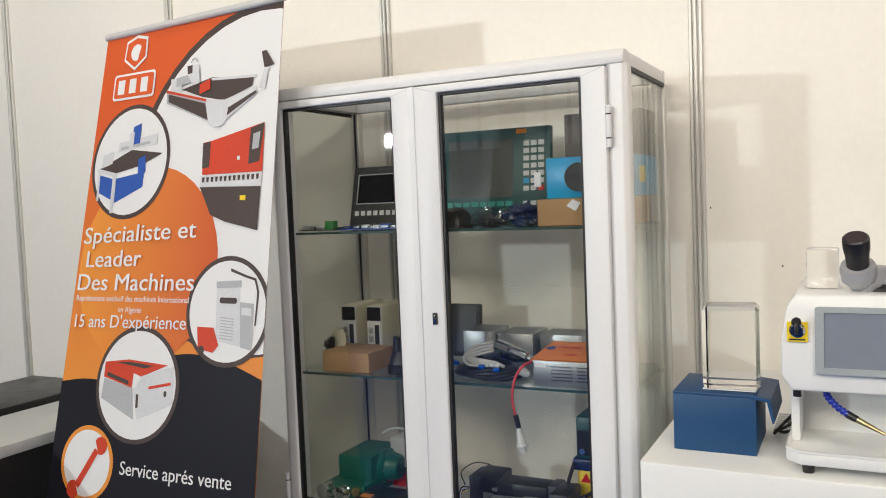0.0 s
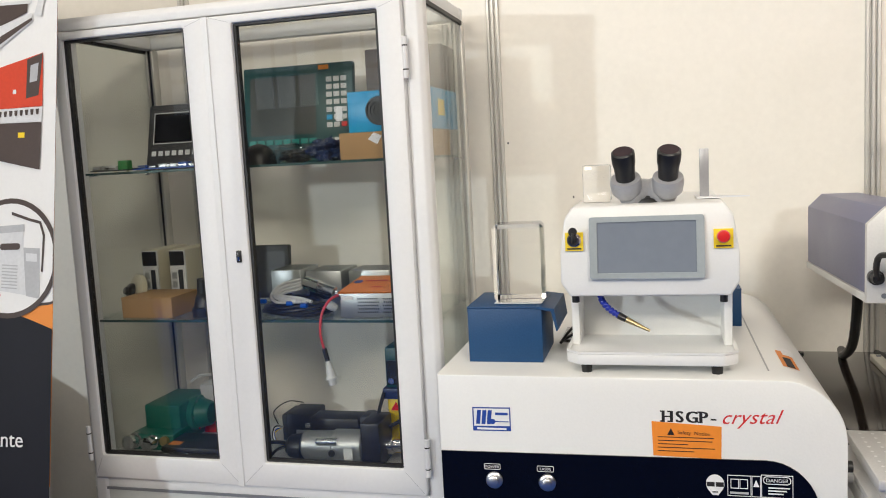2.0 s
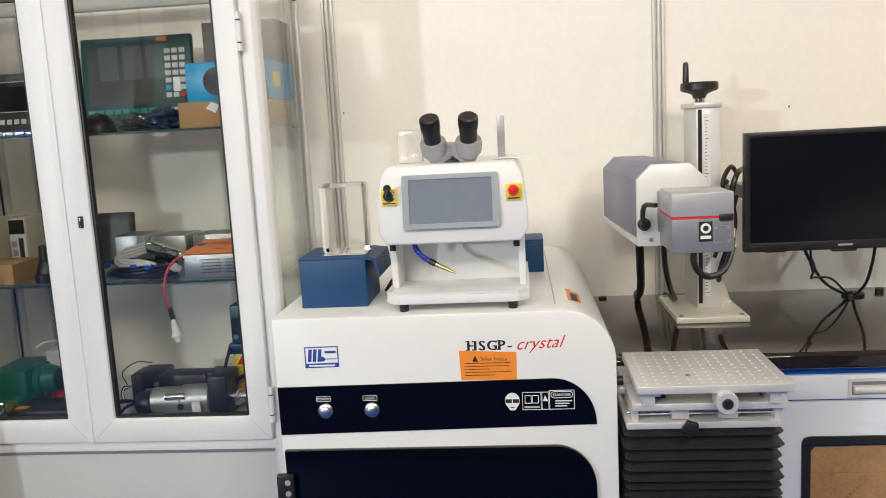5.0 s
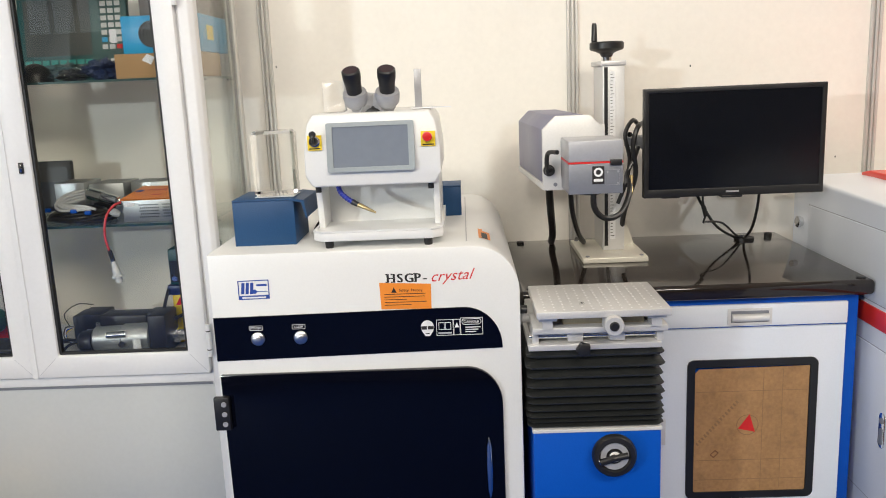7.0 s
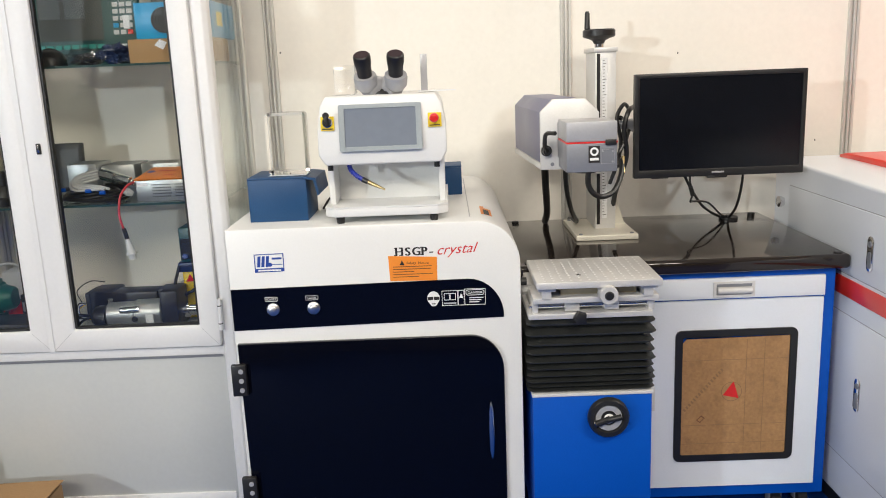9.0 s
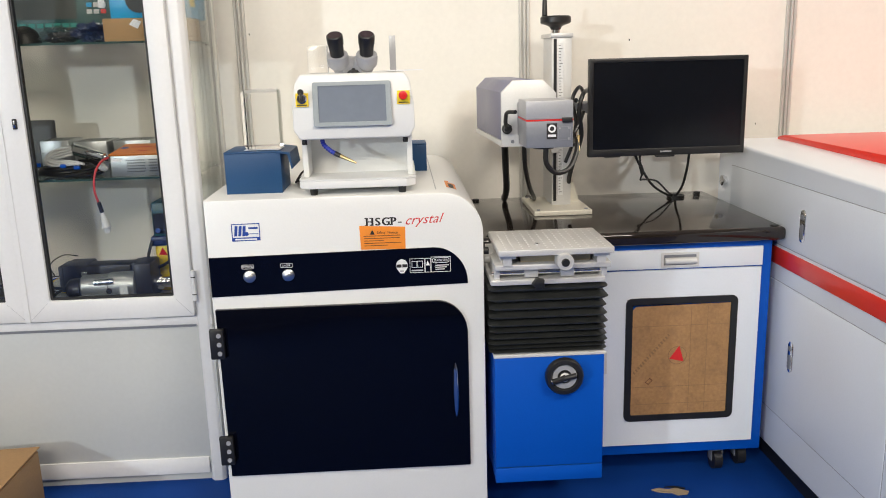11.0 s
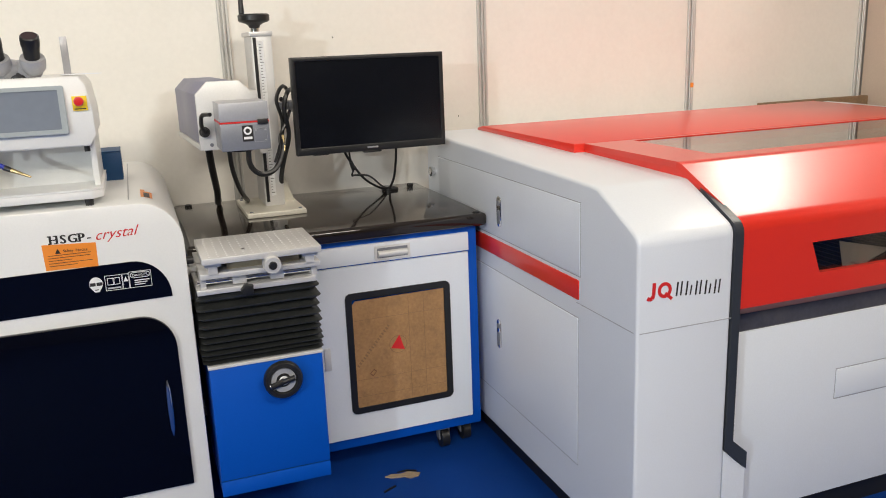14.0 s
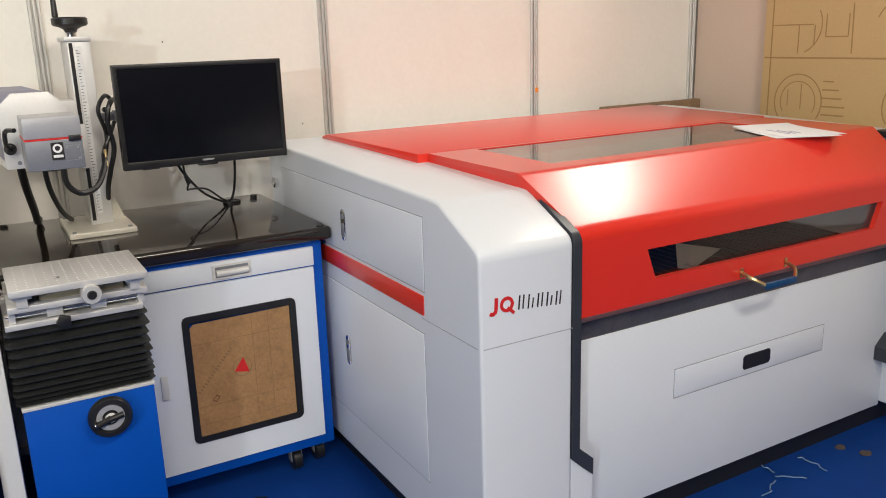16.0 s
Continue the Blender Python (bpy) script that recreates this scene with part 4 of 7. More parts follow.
lathe(bm, (0.897, LY, 0.502), (0, -1, 0), [(0.006, 0.018), (0.014, 0.020), (0.016, 0.043), (0.022, 0.050), (0.032, 0.050), (0.038, 0.046), (0.039, 0.036), (0.030, 0.032), (0.030, 0.018), (0.036, 0.015), (0.037, 0.004)], 32)
rod(bm, (0.897, LY, 0.502), (0.897, LY - 0.012, 0.502), 0.012)
wheel = part("handwheel", bm, M_BLACK, lift, "black crank handwheel")
bm = bmesh.new()
ring_prism(bm, arc(0.897, 0.502, 0.032, 0, 360, 28)[:-1], arc(0.897, 0.502, 0.019, 0, 360, 28)[:-1], "y", LY - 0.0335, LY - 0.030)
part("dial_ring", bm, M_GREYTOP, wheel, "worn grey dial ring")
part("hub", made(lathe, (0.897, LY - 0.030, 0.502), (0, -1, 0), [(0, 0.013), (0.006, 0.013), (0.008, 0.010)], 20), M_SILVER, wheel)
part("crank_bar", made(rod, (0.925, LY - 0.043, 0.508), (0.868, LY - 0.043, 0.496), 0.0075, 0.0062), M_BLACK, wheel)
part("bar_tip", made(rod, (0.868, LY - 0.043, 0.496), (0.860, LY - 0.043, 0.494), 0.0062), M_CHROME, wheel)
part("crank_grip", made(tube, [(0.897, LY - 0.040, 0.503), (0.88, LY - 0.046, 0.499), (0.862, LY - 0.048, 0.494)], 0.0075, 10), M_BLACK, wheel)
# the bellows: folds that close up towards the foot
folds, zs = 10, []
z = 0.557
for k in range(folds):
    zs.append(z)
    z += 0.0085 + 0.0017 * k
span = (0.744 - 0.557) / (z - 0.557)
bm = bmesh.new()
levels = []
for k in range(folds):
    z0 = 0.557 + (zs[k] - 0.557) * span
    z1 = 0.557 + ((zs[k + 1] if k + 1 < folds else z) - 0.557) * span
    j = 0.002 * math.sin(k * 2.1)
    levels += [(z0, 0.012), (z0 + 0.42 * (z1 - z0), -0.009 + j), (z0 + 0.58 * (z1 - z0), -0.010 + j)]
levels.append((0.744, 0.012))
rings = []
for zz, d in levels:
    x0, x1, y0, y1 = LX0 - 0.002 + d, LX1 - 0.002 - d, LY + 0.010 + d, 1.858 - d
    rings.append([bm.verts.new(p) for p in ((x0 + 0.012, y0, zz), (x1 - 0.012, y0, zz), (x1, y0 + 0.012, zz), (x1, y1, zz), (x0, y1, zz), (x0, y0 + 0.012, zz))])
for a, b in zip(rings, rings[1:]):
    for k in range(6):
        bm.faces.new((a[k], a[(k + 1) % 6], b[(k + 1) % 6], b[k]))
bm.faces.new(rings[0][::-1])
bm.faces.new(rings[-1])
bmesh.ops.recalc_face_normals(bm, faces=bm.faces[:])
part("bellows", bm, M_RUBBER, lift, "black folded rubber bellows", smooth=20)

tab = thing("cross_table", (0.87, 1.66, 0.744), "silver aluminium cross table with drilled top plate", "positioning table")
part("bottom_plate", boxed(0.712, 1.006, 1.583, 1.86, 0.7445, 0.758, 0.0015), M_ALUPLATE, tab)
for y in (1.605, 1.83):
    part("guide_rod", made(rod, (0.715, y, 0.772), (1.010, y, 0.772), 0.0055, seg=14), M_CHROME, tab)
for x in (0.722, 0.998):
    part("rod_block", boxed(x, x + 0.014, 1.592, 1.845, 0.758, 0.786, 0.001), M_ALUPLATE, tab)
for x in (0.800, 0.893):
    part("bearing_block", boxed(x, x + 0.034, 1.590, 1.63, 0.762, 0.786, 0.0015), M_ALUPLATE, tab)
part("middle_plate", boxed(0.722, 1.018, 1.573, 1.83, 0.786, 0.800, 0.0015), M_ALUPLATE, tab)
for x in (0.742, 0.980):
    bm = bmesh.new()
    prism(bm, [(x, 0.800), (x + 0.022, 0.800), (x + 0.022, 0.818), (x + 0.032, 0.818), (x + 0.032, 0.829), (x - 0.008, 0.829), (x - 0.008, 0.818), (x, 0.818)], "y", 1.565, 1.81)
    part("slide_rail", bm, M_ALUPLATE, tab)
part("slide_core", boxed(0.790, 0.970, 1.60, 1.80, 0.800, 0.826), mat("bronze_slide", (0.35, 0.31, 0.22), 0.4, 0.5), tab)
bm = bmesh.new()
box(bm, 0.728, 1.018, 1.544, 1.782, 0.829, 0.845, 0.0015)
topp = part("top_plate", bm, M_ALUPLATE, tab, "drilled aluminium top plate")
bm = bmesh.new()
for i in range(13):
    for j in range(10):
        rod(bm, (0.748 + 0.0208 * i, 1.560 + 0.0228 * j, 0.8449), (0.748 + 0.0208 * i, 1.560 + 0.0228 * j, 0.8454), 0.0027, seg=8)
tagged(part("tapped_holes", bm, M_HOLE, topp), kind="stuff")
bm = bmesh.new()
lathe(bm, (0.893, 1.575, 0.812), (0, -1, 0), [(-0.02, 0.016), (0.006, 0.016), (0.010, 0.022), (0.040, 0.022), (0.044, 0.020)], 24)
kn = part("feed_knob", bm, M_ALUPLATE, tab)
part("knob_cap", made(rod, (0.893, 1.5315, 0.812), (0.893, 1.526, 0.812), 0.011, 0.009), M_BLACK, kn)
bm = bmesh.new()
lathe(bm, (0.714, 1.70, 0.790), (-1, 0, 0), [(-0.02, 0.012), (0.008, 0.012), (0.011, 0.018), (0.032, 0.018), (0.035, 0.016)], 20)
part("feed_knob", bm, M_ALUPLATE, tab)
part("side_knob", made(rod, (0.716, 1.67, 0.818), (0.690, 1.67, 0.818), 0.010), M_BLACK, tab)
bm = bmesh.new()
star = []
for k in range(10):
    a = 2 * math.pi * k / 10
    r = 0.018 if k % 2 else 0.0135
    star.append((0.831 + r * math.cos(a), 0.752 + r * math.sin(a)))
prism(bm, star, "y", 1.556, 1.572, 0.002)
rod(bm, (0.831, 1.572, 0.752), (0.831, 1.586, 0.752), 0.007)
part("clamp_knob", bm, M_BLACK, tab, "black star clamp knob")
part("small_screw", made(lathe, (0.833, 1.60, 0.845), (0, 0, 1), [(0, 0.006), (0.003, 0.006), (0.004, 0.004)], 14), M_CHROME, topp)


# ---- marking laser on its column ----
mk = thing("marking_laser", (1.02, 2.3, TOPZ), "fibre marking laser on a silver column with handwheel", "laser")
bm = bmesh.new()
box(bm, 0.918, 1.106, 2.165, 2.452, TOPZ + 0.0005, TOPZ + 0.016, 0.002)
bp_ob = part("base_plate", bm, M_BASEPLATE, mk, "cream painted base plate")
for sx, sy in ((0.934, 2.185), (1.09, 2.185), (1.09, 2.43), (0.934, 2.43)):
    part("bolt", made(lathe, (sx, sy, TOPZ + 0.016), (0, 0, 1), [(0, 0.006), (0.003, 0.006), (0.0035, 0.003)], 12), M_GREYBOX, bp_ob)
CXa, CXb = 0.994, 1.057
part("column", boxed(CXa, CXb, 2.272, 2.44, TOPZ + 0.016, 1.366, 0.002), M_SILVER, mk)
part("column_cap", boxed(CXa - 0.006, CXb + 0.004, 2.266, 2.45, 1.366, 1.380, 0.002), M_ALUPLATE, mk)
part("slot", boxed(CXa + 0.004, CXa + 0.014, 2.2690, 2.2718, TOPZ + 0.03, 1.362), M_BLACK, mk)
rul = part("scale", boxed(CXa + 0.020, CXa + 0.036, 2.2694, 2.2716, TOPZ + 0.05, 1.35), M_WHITEINK, mk, "steel scale with black marks")
bm = bmesh.new()
for k in range(52):
    w = 0.011 if k % 5 == 0 else 0.006
    box(bm, CXa + 0.0215, CXa + 0.0215 + w, 2.2684, 2.2692, TOPZ + 0.06 + 0.0093 * k, TOPZ + 0.0615 + 0.0093 * k)
tagged(part("tick", bm, M_INK, rul), kind="stuff")
bm = bmesh.new()
prism(bm, [(1.0575, TOPZ + 0.016), (1.100, TOPZ + 0.016), (1.070, TOPZ + 0.11), (1.0575, TOPZ + 0.20)], "y", 2.34, 2.355)
part("gusset", bm, M_BASEPLATE, mk)
bm = bmesh.new()
lathe(bm, (1.018, 2.345, 1.380), (0, 0, 1), [(0, 0.012), (0.012, 0.012), (0.013, 0.016), (0.022, 0.020), (0.028, 0.032), (0.032, 0.046), (0.036, 0.050), (0.052, 0.050), (0.056, 0.046), (0.056, 0.038), (0.046, 0.034), (0.046, 0.008)], 32)
hw = part("handwheel", bm, M_BLACK, mk, "black handwheel with upright grip")
part("spindle", made(rod, (1.018, 2.345, 1.380), (1.018, 2.345, 1.392), 0.0155), M_CHROME, hw)
part("grip", made(lathe, (0.980, 2.335, 1.434), (0, 0, 1), [(0, 0.005), (0.004, 0.009), (0.05, 0.0075), (0.056, 0.005)], 16), M_BLACK, hw)
# laser source
TX0, TX1, TZ0, TZ1, TYF, TYB = 0.751, 0.897, 1.084, 1.246, 1.855, 2.32


def askew(b):
    """The laser source points a little to the side."""
    for v in b.verts:
        v.co.x += 0.028 * (TYB - v.co.y) / (TYB - TYF)
    return b


oct_pts = [(TX0, TZ0), (TX1, TZ0), (TX1, TZ1 - 0.035), (TX1 - 0.035, TZ1), (TX0 + 0.030, TZ1), (TX0, TZ1 - 0.030)]
bm = bmesh.new()
prism(bm, oct_pts, "y", TYF + 0.008, TYB, 0.0015)
src = part("laser_source", askew(bm), M_LILAC, mk, "lilac grey laser source")
bm = bmesh.new()
prism(bm, [(TX0 - 0.003, TZ0 - 0.016), (TX1 + 0.002, TZ0 - 0.016), (TX1 + 0.002, TZ1 - 0.034), (TX1 - 0.034, TZ1 + 0.002), (TX0 + 0.029, TZ1 + 0.002), (TX0 - 0.003, TZ1 - 0.030)], "y", TYF - 0.006, TYF + 0.007, 0.001)
part("front_plate", askew(bm), M_SILVER, src)
part("bottom_rail", askew(boxed(TX0 - 0.003, TX0 + 0.02, TYF + 0.007, TYB, TZ0 - 0.016, TZ0 - 0.001, 0.001)), M_SILVER, src)
part("screw", made(rod, (TX0 + 0.055, TYF - 0.008, TZ0 - 0.002), (TX0 + 0.055, TYF - 0.006, TZ0 - 0.002), 0.005, seg=12), M_GREYBOX, src)
part("bracket", boxed(TX1 + 0.002, CXa + 0.002, 2.25, 2.40, 1.10, 1.20, 0.003), M_SILVER, mk)
part("carriage", boxed(CXa - 0.008, CXa + 0.018, 2.245, 2.268, 1.00, 1.13, 0.003), M_SILVER, mk)
# scan head
bm = bmesh.new()
box(bm, 0.811, 0.929, 1.628, 1.765, 1.086, 1.153, 0.002)
scn = part("scan_head", bm, M_GREYBOX, mk, "grey scan head box")
part("cover", boxed(0.811, 0.929, 1.628, 1.765, 1.157, 1.203, 0.002), M_GREYTOP, scn)
part("red_line", boxed(0.8105, 0.9295, 1.6275, 1.7655, 1.153, 1.157), M_REDINK, scn)
part("clip", boxed(0.901, 0.926, 1.622, 1.6285, 1.1485, 1.161, 0.001), M_BLACK, scn)
part("logo_plate", boxed(0.862, 0.888, 1.6262, 1.6282, 1.108, 1.147, 0.0004, 1), M_INK, scn)
bm = bmesh.new()
ring_prism(bm, arc(0.875, 1.134, 0.0100, 0, 360, 20)[:-1], arc(0.875, 1.134, 0.0055, 0, 360, 20)[:-1], "y", 1.6250, 1.6260)
box(bm, 0.865, 0.885, 1.6250, 1.6260, 1.1135, 1.1195)
part("logo_mark", bm, M_WHITEINK, scn)
bm = bmesh.new()
ring_prism(bm, [(0.891, 1.105), (0.922, 1.105), (0.922, 1.138), (0.891, 1.138)], [(0.8915, 1.1055), (0.9215, 1.1055), (0.9215, 1.1375), (0.8915, 1.1375)], "y", 1.6265, 1.6282)
for sx, sz in ((0.895, 1.134), (0.918, 1.134), (0.918, 1.109)):
    rod(bm, (sx, 1.6260, sz), (sx, 1.6280, sz), 0.0022, seg=8)
part("cover_plate", bm, M_GREYTOP, scn)
part("link_tube", boxed(0.82, 0.90, 1.765, 1.850, 1.10, 1.19, 0.002), M_GREYBOX, mk)
part("objective", made(lathe, (0.865, 1.69, 1.087), (0, 0, -1), [(-0.001, 0.030), (0.004, 0.030), (0.005, 0.027), (0.008, 0.027)], 28), M_BLACK, scn)
bm = bmesh.new()
lathe(bm, (0.790, TYF - 0.006, 1.118), (0, -1, 0), [(0, 0.014), (0.012, 0.014), (0.014, 0.011), (0.030, 0.010)], 16)
tube(bm, [(0.790, TYF - 0.034, 1.119), (0.781, TYF - 0.055, 1.135), (0.783, TYF - 0.070, 1.165), (0.80, 1.745, 1.17)], 0.0055)
part("signal_plug", bm, M_BLACK, mk)
bm = bmesh.new()
tube(bm, [(0.815, 2.10, 1.066), (0.825, 2.16, 0.98), (0.845, 2.30, 0.88), (0.855, 2.44, 0.822), (0.865, 2.52, 0.816)], 0.011, 10)
solid("flat_cable", bm, M_BLACK, "thick black cable from the laser source to the desk", "cable")
bm = bmesh.new()
tube(bm, [(0.872, 2.08, 1.07), (0.880, 2.11, 0.98), (0.905, 2.18, 0.90), (0.935, 2.28, 0.85), (0.95, 2.40, 0.826), (0.945, 2.50, 0.815)], 0.007)
tube(bm, [(0.905, 1.86, 1.09), (0.905, 1.88, 1.02), (0.935, 1.90, 0.985), (0.98, 1.93, 0.99), (1.01, 1.97, 1.03), (1.02, 2.0, 1.07)], 0.0075)
solid("air_line", bm, M_BLACK, "looped black cables hanging below the laser", "cable")
bm = bmesh.new()
rod(bm, (1.018, 1.985, 1.050), (1.022, 2.0, 1.078), 0.005)
rod(bm, (1.016, 1.975, 1.035), (1.018, 1.985, 1.050), 0.0065, seg=6)
solid("brass_fitting", bm, M_BRASS, "small brass hose fitting on the cable end", "fitting")


# ---- monitor on its arm ----
mon = thing("monitor", (1.336, 2.2, 1.0), "black flat monitor, switched off, on an arm", "monitor")
MX0, MX1, MZ0, MZ1, MY = 1.088, 1.588, 0.993, 1.297, 2.153
bm = bmesh.new()
ring_prism(bm, [(MX0, MZ0), (MX1, MZ0), (MX1, MZ1), (MX0, MZ1)], [(MX0 + 0.013, MZ0 + 0.023), (MX1 - 0.013, MZ0 + 0.023), (MX1 - 0.013, MZ1 - 0.013), (MX0 + 0.013, MZ1 - 0.013)], "y", MY - 0.004, MY + 0.024)
bmesh.ops.bevel(bm, geom=bm.edges[:], offset=0.002, segments=2, affect="EDGES", profile=0.5)
part("bezel", bm, M_BLACK, mon)
part("screen", boxed(MX0 + 0.012, MX1 - 0.012, MY - 0.0005, MY + 0.004, MZ0 + 0.022, MZ1 - 0.012), M_SCREEN, mon, "dark glossy screen")
bm = bmesh.new()
box(bm, MX0 + 0.01, MX1 - 0.01, MY + 0.02, MY + 0.034, MZ0 + 0.01, MZ1 - 0.01, 0.004)
box(bm, MX0 + 0.10, MX1 - 0.10, MY + 0.03, MY + 0.055, MZ0 + 0.03, MZ1 - 0.06, 0.008)
part("back_cover", bm, M_BLACK, mon)
part("maker_mark", boxed(1.317, 1.353, MY - 0.0054, MY - 0.0044, MZ0 + 0.0095, MZ0 + 0.0145), M_GREYTOP, mon)
part("sensor_tab", boxed(1.305, 1.365, MY - 0.003, MY + 0.02, MZ0 - 0.006, MZ0 + 0.002, 0.003), M_BLACK, mon)
part("button_strip", boxed(1.14, 1.19, MY, MY + 0.018, MZ0 - 0.003, MZ0 + 0.001, 0.001), M_BLACK, mon)
bm = bmesh.new()
box(bm, CXb, 1.13, 2.30, 2.325, 1.13, 1.155, 0.002)
box(bm, 1.10, 1.13, 2.19, 2.325, 1.125, 1.16, 0.002)
box(bm, 1.10, 1.24, 2.192, 2.206, 1.09, 1.20, 0.003)
arm = part("arm", bm, M_GREYBOX, mon, "grey steel arm on the column")
for sz in (1.115, 1.165):
    part("bolt", made(rod, (1.075, 2.285, sz), (1.075, 2.30, sz), 0.008, seg=12), M_CHROME, arm)
for pts, r in (([(1.10, 2.28, 1.19), (1.07, 2.22, 1.21), (1.045, 2.20, 1.17), (1.06, 2.21, 1.10), (1.05, 2.22, 1.03), (1.03, 2.23, 0.97)], 0.006),
               ([(1.11, 2.26, 1.20), (1.08, 2.20, 1.19), (1.065, 2.19, 1.14), (1.075, 2.20, 1.06), (1.06, 2.22, 0.99), (1.05, 2.25, 0.93), (1.055, 2.32, 0.85)], 0.0075),
               ([(1.09, 2.24, 1.13), (1.07, 2.20, 1.10), (1.045, 2.18, 1.06), (1.03, 2.10, 1.04)], 0.006)):
    solid("control_cable", made(tube, pts, r), M_BLACK, "black cable looped between the column and monitor", "cable", "control cables")
GX, GY = 1.478, 2.46
bm = bmesh.new()
tube(bm, [(1.245, 2.20, 1.005), (1.28, 2.24, 0.95), (1.36, 2.36, 0.865), (1.44, 2.43, 0.815), (GX, GY, TOPZ + 0.004)], 0.0042)
tube(bm, [(1.268, 2.20, 1.0), (1.272, 2.21, 0.965), (1.285, 2.22, 0.935), (1.28, 2.23, 0.905), (1.30, 2.26, 0.90), (1.36, 2.31, 0.885), (1.43, 2.40, 0.83), (GX - 0.01, GY, TOPZ + 0.004)], 0.0032)
rod(bm, (1.275, 2.215, 0.952), (1.284, 2.221, 0.925), 0.0065)
solid("signal_cable", bm, M_BLACK, "black monitor cable running down to the grommet", "cable")
bm = bmesh.new()
tube(bm, [(1.43, 2.20, 1.0), (1.435, 2.23, 0.94), (1.44, 2.28, 0.875), (1.455, 2.38, 0.825), (GX, GY, TOPZ + 0.004)], 0.0042)
solid("power_cable", bm, M_BLACK, "black monitor power cable hanging to the desk", "cable")
part("grommet", made(lathe, (GX, GY, TOPZ - 0.001), (0, 0, 1), [(0, 0.031), (0.004, 0.031), (0.005, 0.026), (0.003, 0.022)], 24), M_BLACK, ws)


# ---- large red and white laser cutter ----
QX0, QX1, QY, QZB = 1.615, 3.52, 1.05, 0.093
cut = thing("laser_cutter", (2.55, 1.7, 0), "large white laser cutter with closed red lid", "machine")
lobe_profile = [(QY, QZB), (QY, 0.870)] + arc(QY + 0.035, 0.872, 0.035, 180, 118, 5) + [(1.222, 0.980), (1.25, 0.9835), (2.30, 1.008), (2.42, 1.008), (2.42, QZB)]


def lobe(x0, x1, mirrored):
    bm = bmesh.new()
    prism(bm, lobe_profile, "x", x0, x1)
    bmesh.ops.bevel(bm, geom=[e for e in bm.edges if abs(e.verts[0].co.x - e.verts[1].co.x) < 1e-5], offset=0.009, segments=3, affect="EDGES", profile=0.5)
    return part("side_body", bm, M_WHITE_COOL, cut, "white rounded side body")


left = lobe(QX0, 1.874, False)
right = lobe(3.262, QX1, True)
# joint between upper and lower cladding
bm = bmesh.new()
box(bm, QX0 - 0.0006, QX0 + 0.002, QY + 0.012, 1.318, 0.6715, 0.6735)
box(bm, QX0 + 0.008, 1.880, QY - 0.0006, QY + 0.002, 0.6715, 0.6735)
part("cladding_joint", bm, M_GREYTOP, left)
# side doors: raised panels with a shadow gap
for nm, y0, y1, z0, z1 in (("upper_door", 1.298, 2.30, 0.742, 0.934), ("lower_door", 1.308, 2.30, 0.218, 0.634)):
    bm = bmesh.new()
    ring_prism(bm, [(y0, z0), (y1, z0), (y1, z1), (y0, z1)], [(y0 + 0.0022, z0 + 0.0022), (y1 - 0.0022, z0 + 0.0022), (y1 - 0.0022, z1 - 0.0022), (y0 + 0.0022, z1 - 0.0022)], "x", QX0 - 0.0004, QX0 + 0.002)
    part("gap", bm, M_GREYTOP, left)
    bm = bmesh.new()
    box(bm, QX0 - 0.0022, QX0 + 0.002, y0 + 0.0035, y1 - 0.0035, z0 + 0.0035, z1 - 0.0035, 0.001)
    dr = part("side_door", bm, M_WHITE_COOL, left, "white side door, shut")
    hy, hz = (1.778, 0.826) if nm == "upper_door" else (1.795, 0.432)
    bm = bmesh.new()
    prism(bm, round_rect(hy - 0.0155, hy + 0.0155, hz - 0.047, hz + 0.047, 0.0150, 5), "x", QX0 - 0.0052, QX0 - 0.0020, 0.001)
    hn = part("latch", bm, M_CHROME, dr, "oval chrome latch")
    bm = bmesh.new()
    prism(bm, round_rect(hy - 0.008, hy + 0.008, hz - 0.038, hz + 0.006, 0.007, 4), "x", QX0 - 0.0070, QX0 - 0.0050)
    rod(bm, (QX0 - 0.008, hy, hz + 0.026), (QX0 - 0.005, hy, hz + 0.026), 0.008, seg=14)
    part("lever", bm, M_GREYBOX, hn)
part("red_stripe", boxed(QX0 - 0.0035, QX0 + 0.002, 1.306, 2.40, 0.682, 0.733, 0.001), M_RED, left, "red stripe")
bm = bmesh.new()
lathe(bm, (QX0, 2.345, 0.874), (-1, 0, 0), [(-0.002, 0.014), (0.006, 0.014), (0.008, 0.018), (0.016, 0.018), (0.018, 0.015)], 20)
part("lock_knob", bm, M_CHROME, left)
# dark trim strips between side bodies and middle, with a bent foot
for sgn, xa in ((1, 1.874), (-1, 3.262)):
    prof_in = [(QY - 0.004, 0.350), (QY - 0.004, 0.868)] + arc(QY + 0.033, 0.873, 0.037, 180, 118, 5) + [(1.222, 0.986), (1.26, 0.990), (1.26, 0.970), (1.225, 0.965), (1.08, 0.87), (1.08, 0.350)]
    bm = bmesh.new()
    prism(bm, prof_in, "x", xa, xa + sgn * 0.023)
    tr_ob = part("trim_strip", bm, M_CHAR, cut, "charcoal trim strip")
    bm = bmesh.new()
    prism(bm, [(xa, 0.352), (xa + sgn * 0.023, 0.352), (xa + sgn * 0.068, 0.312), (xa + sgn * 0.068, 0.266), (xa, 0.330)], "y", QY - 0.003, 1.112)
    part("trim_foot", bm, M_CHAR, tr_ob)
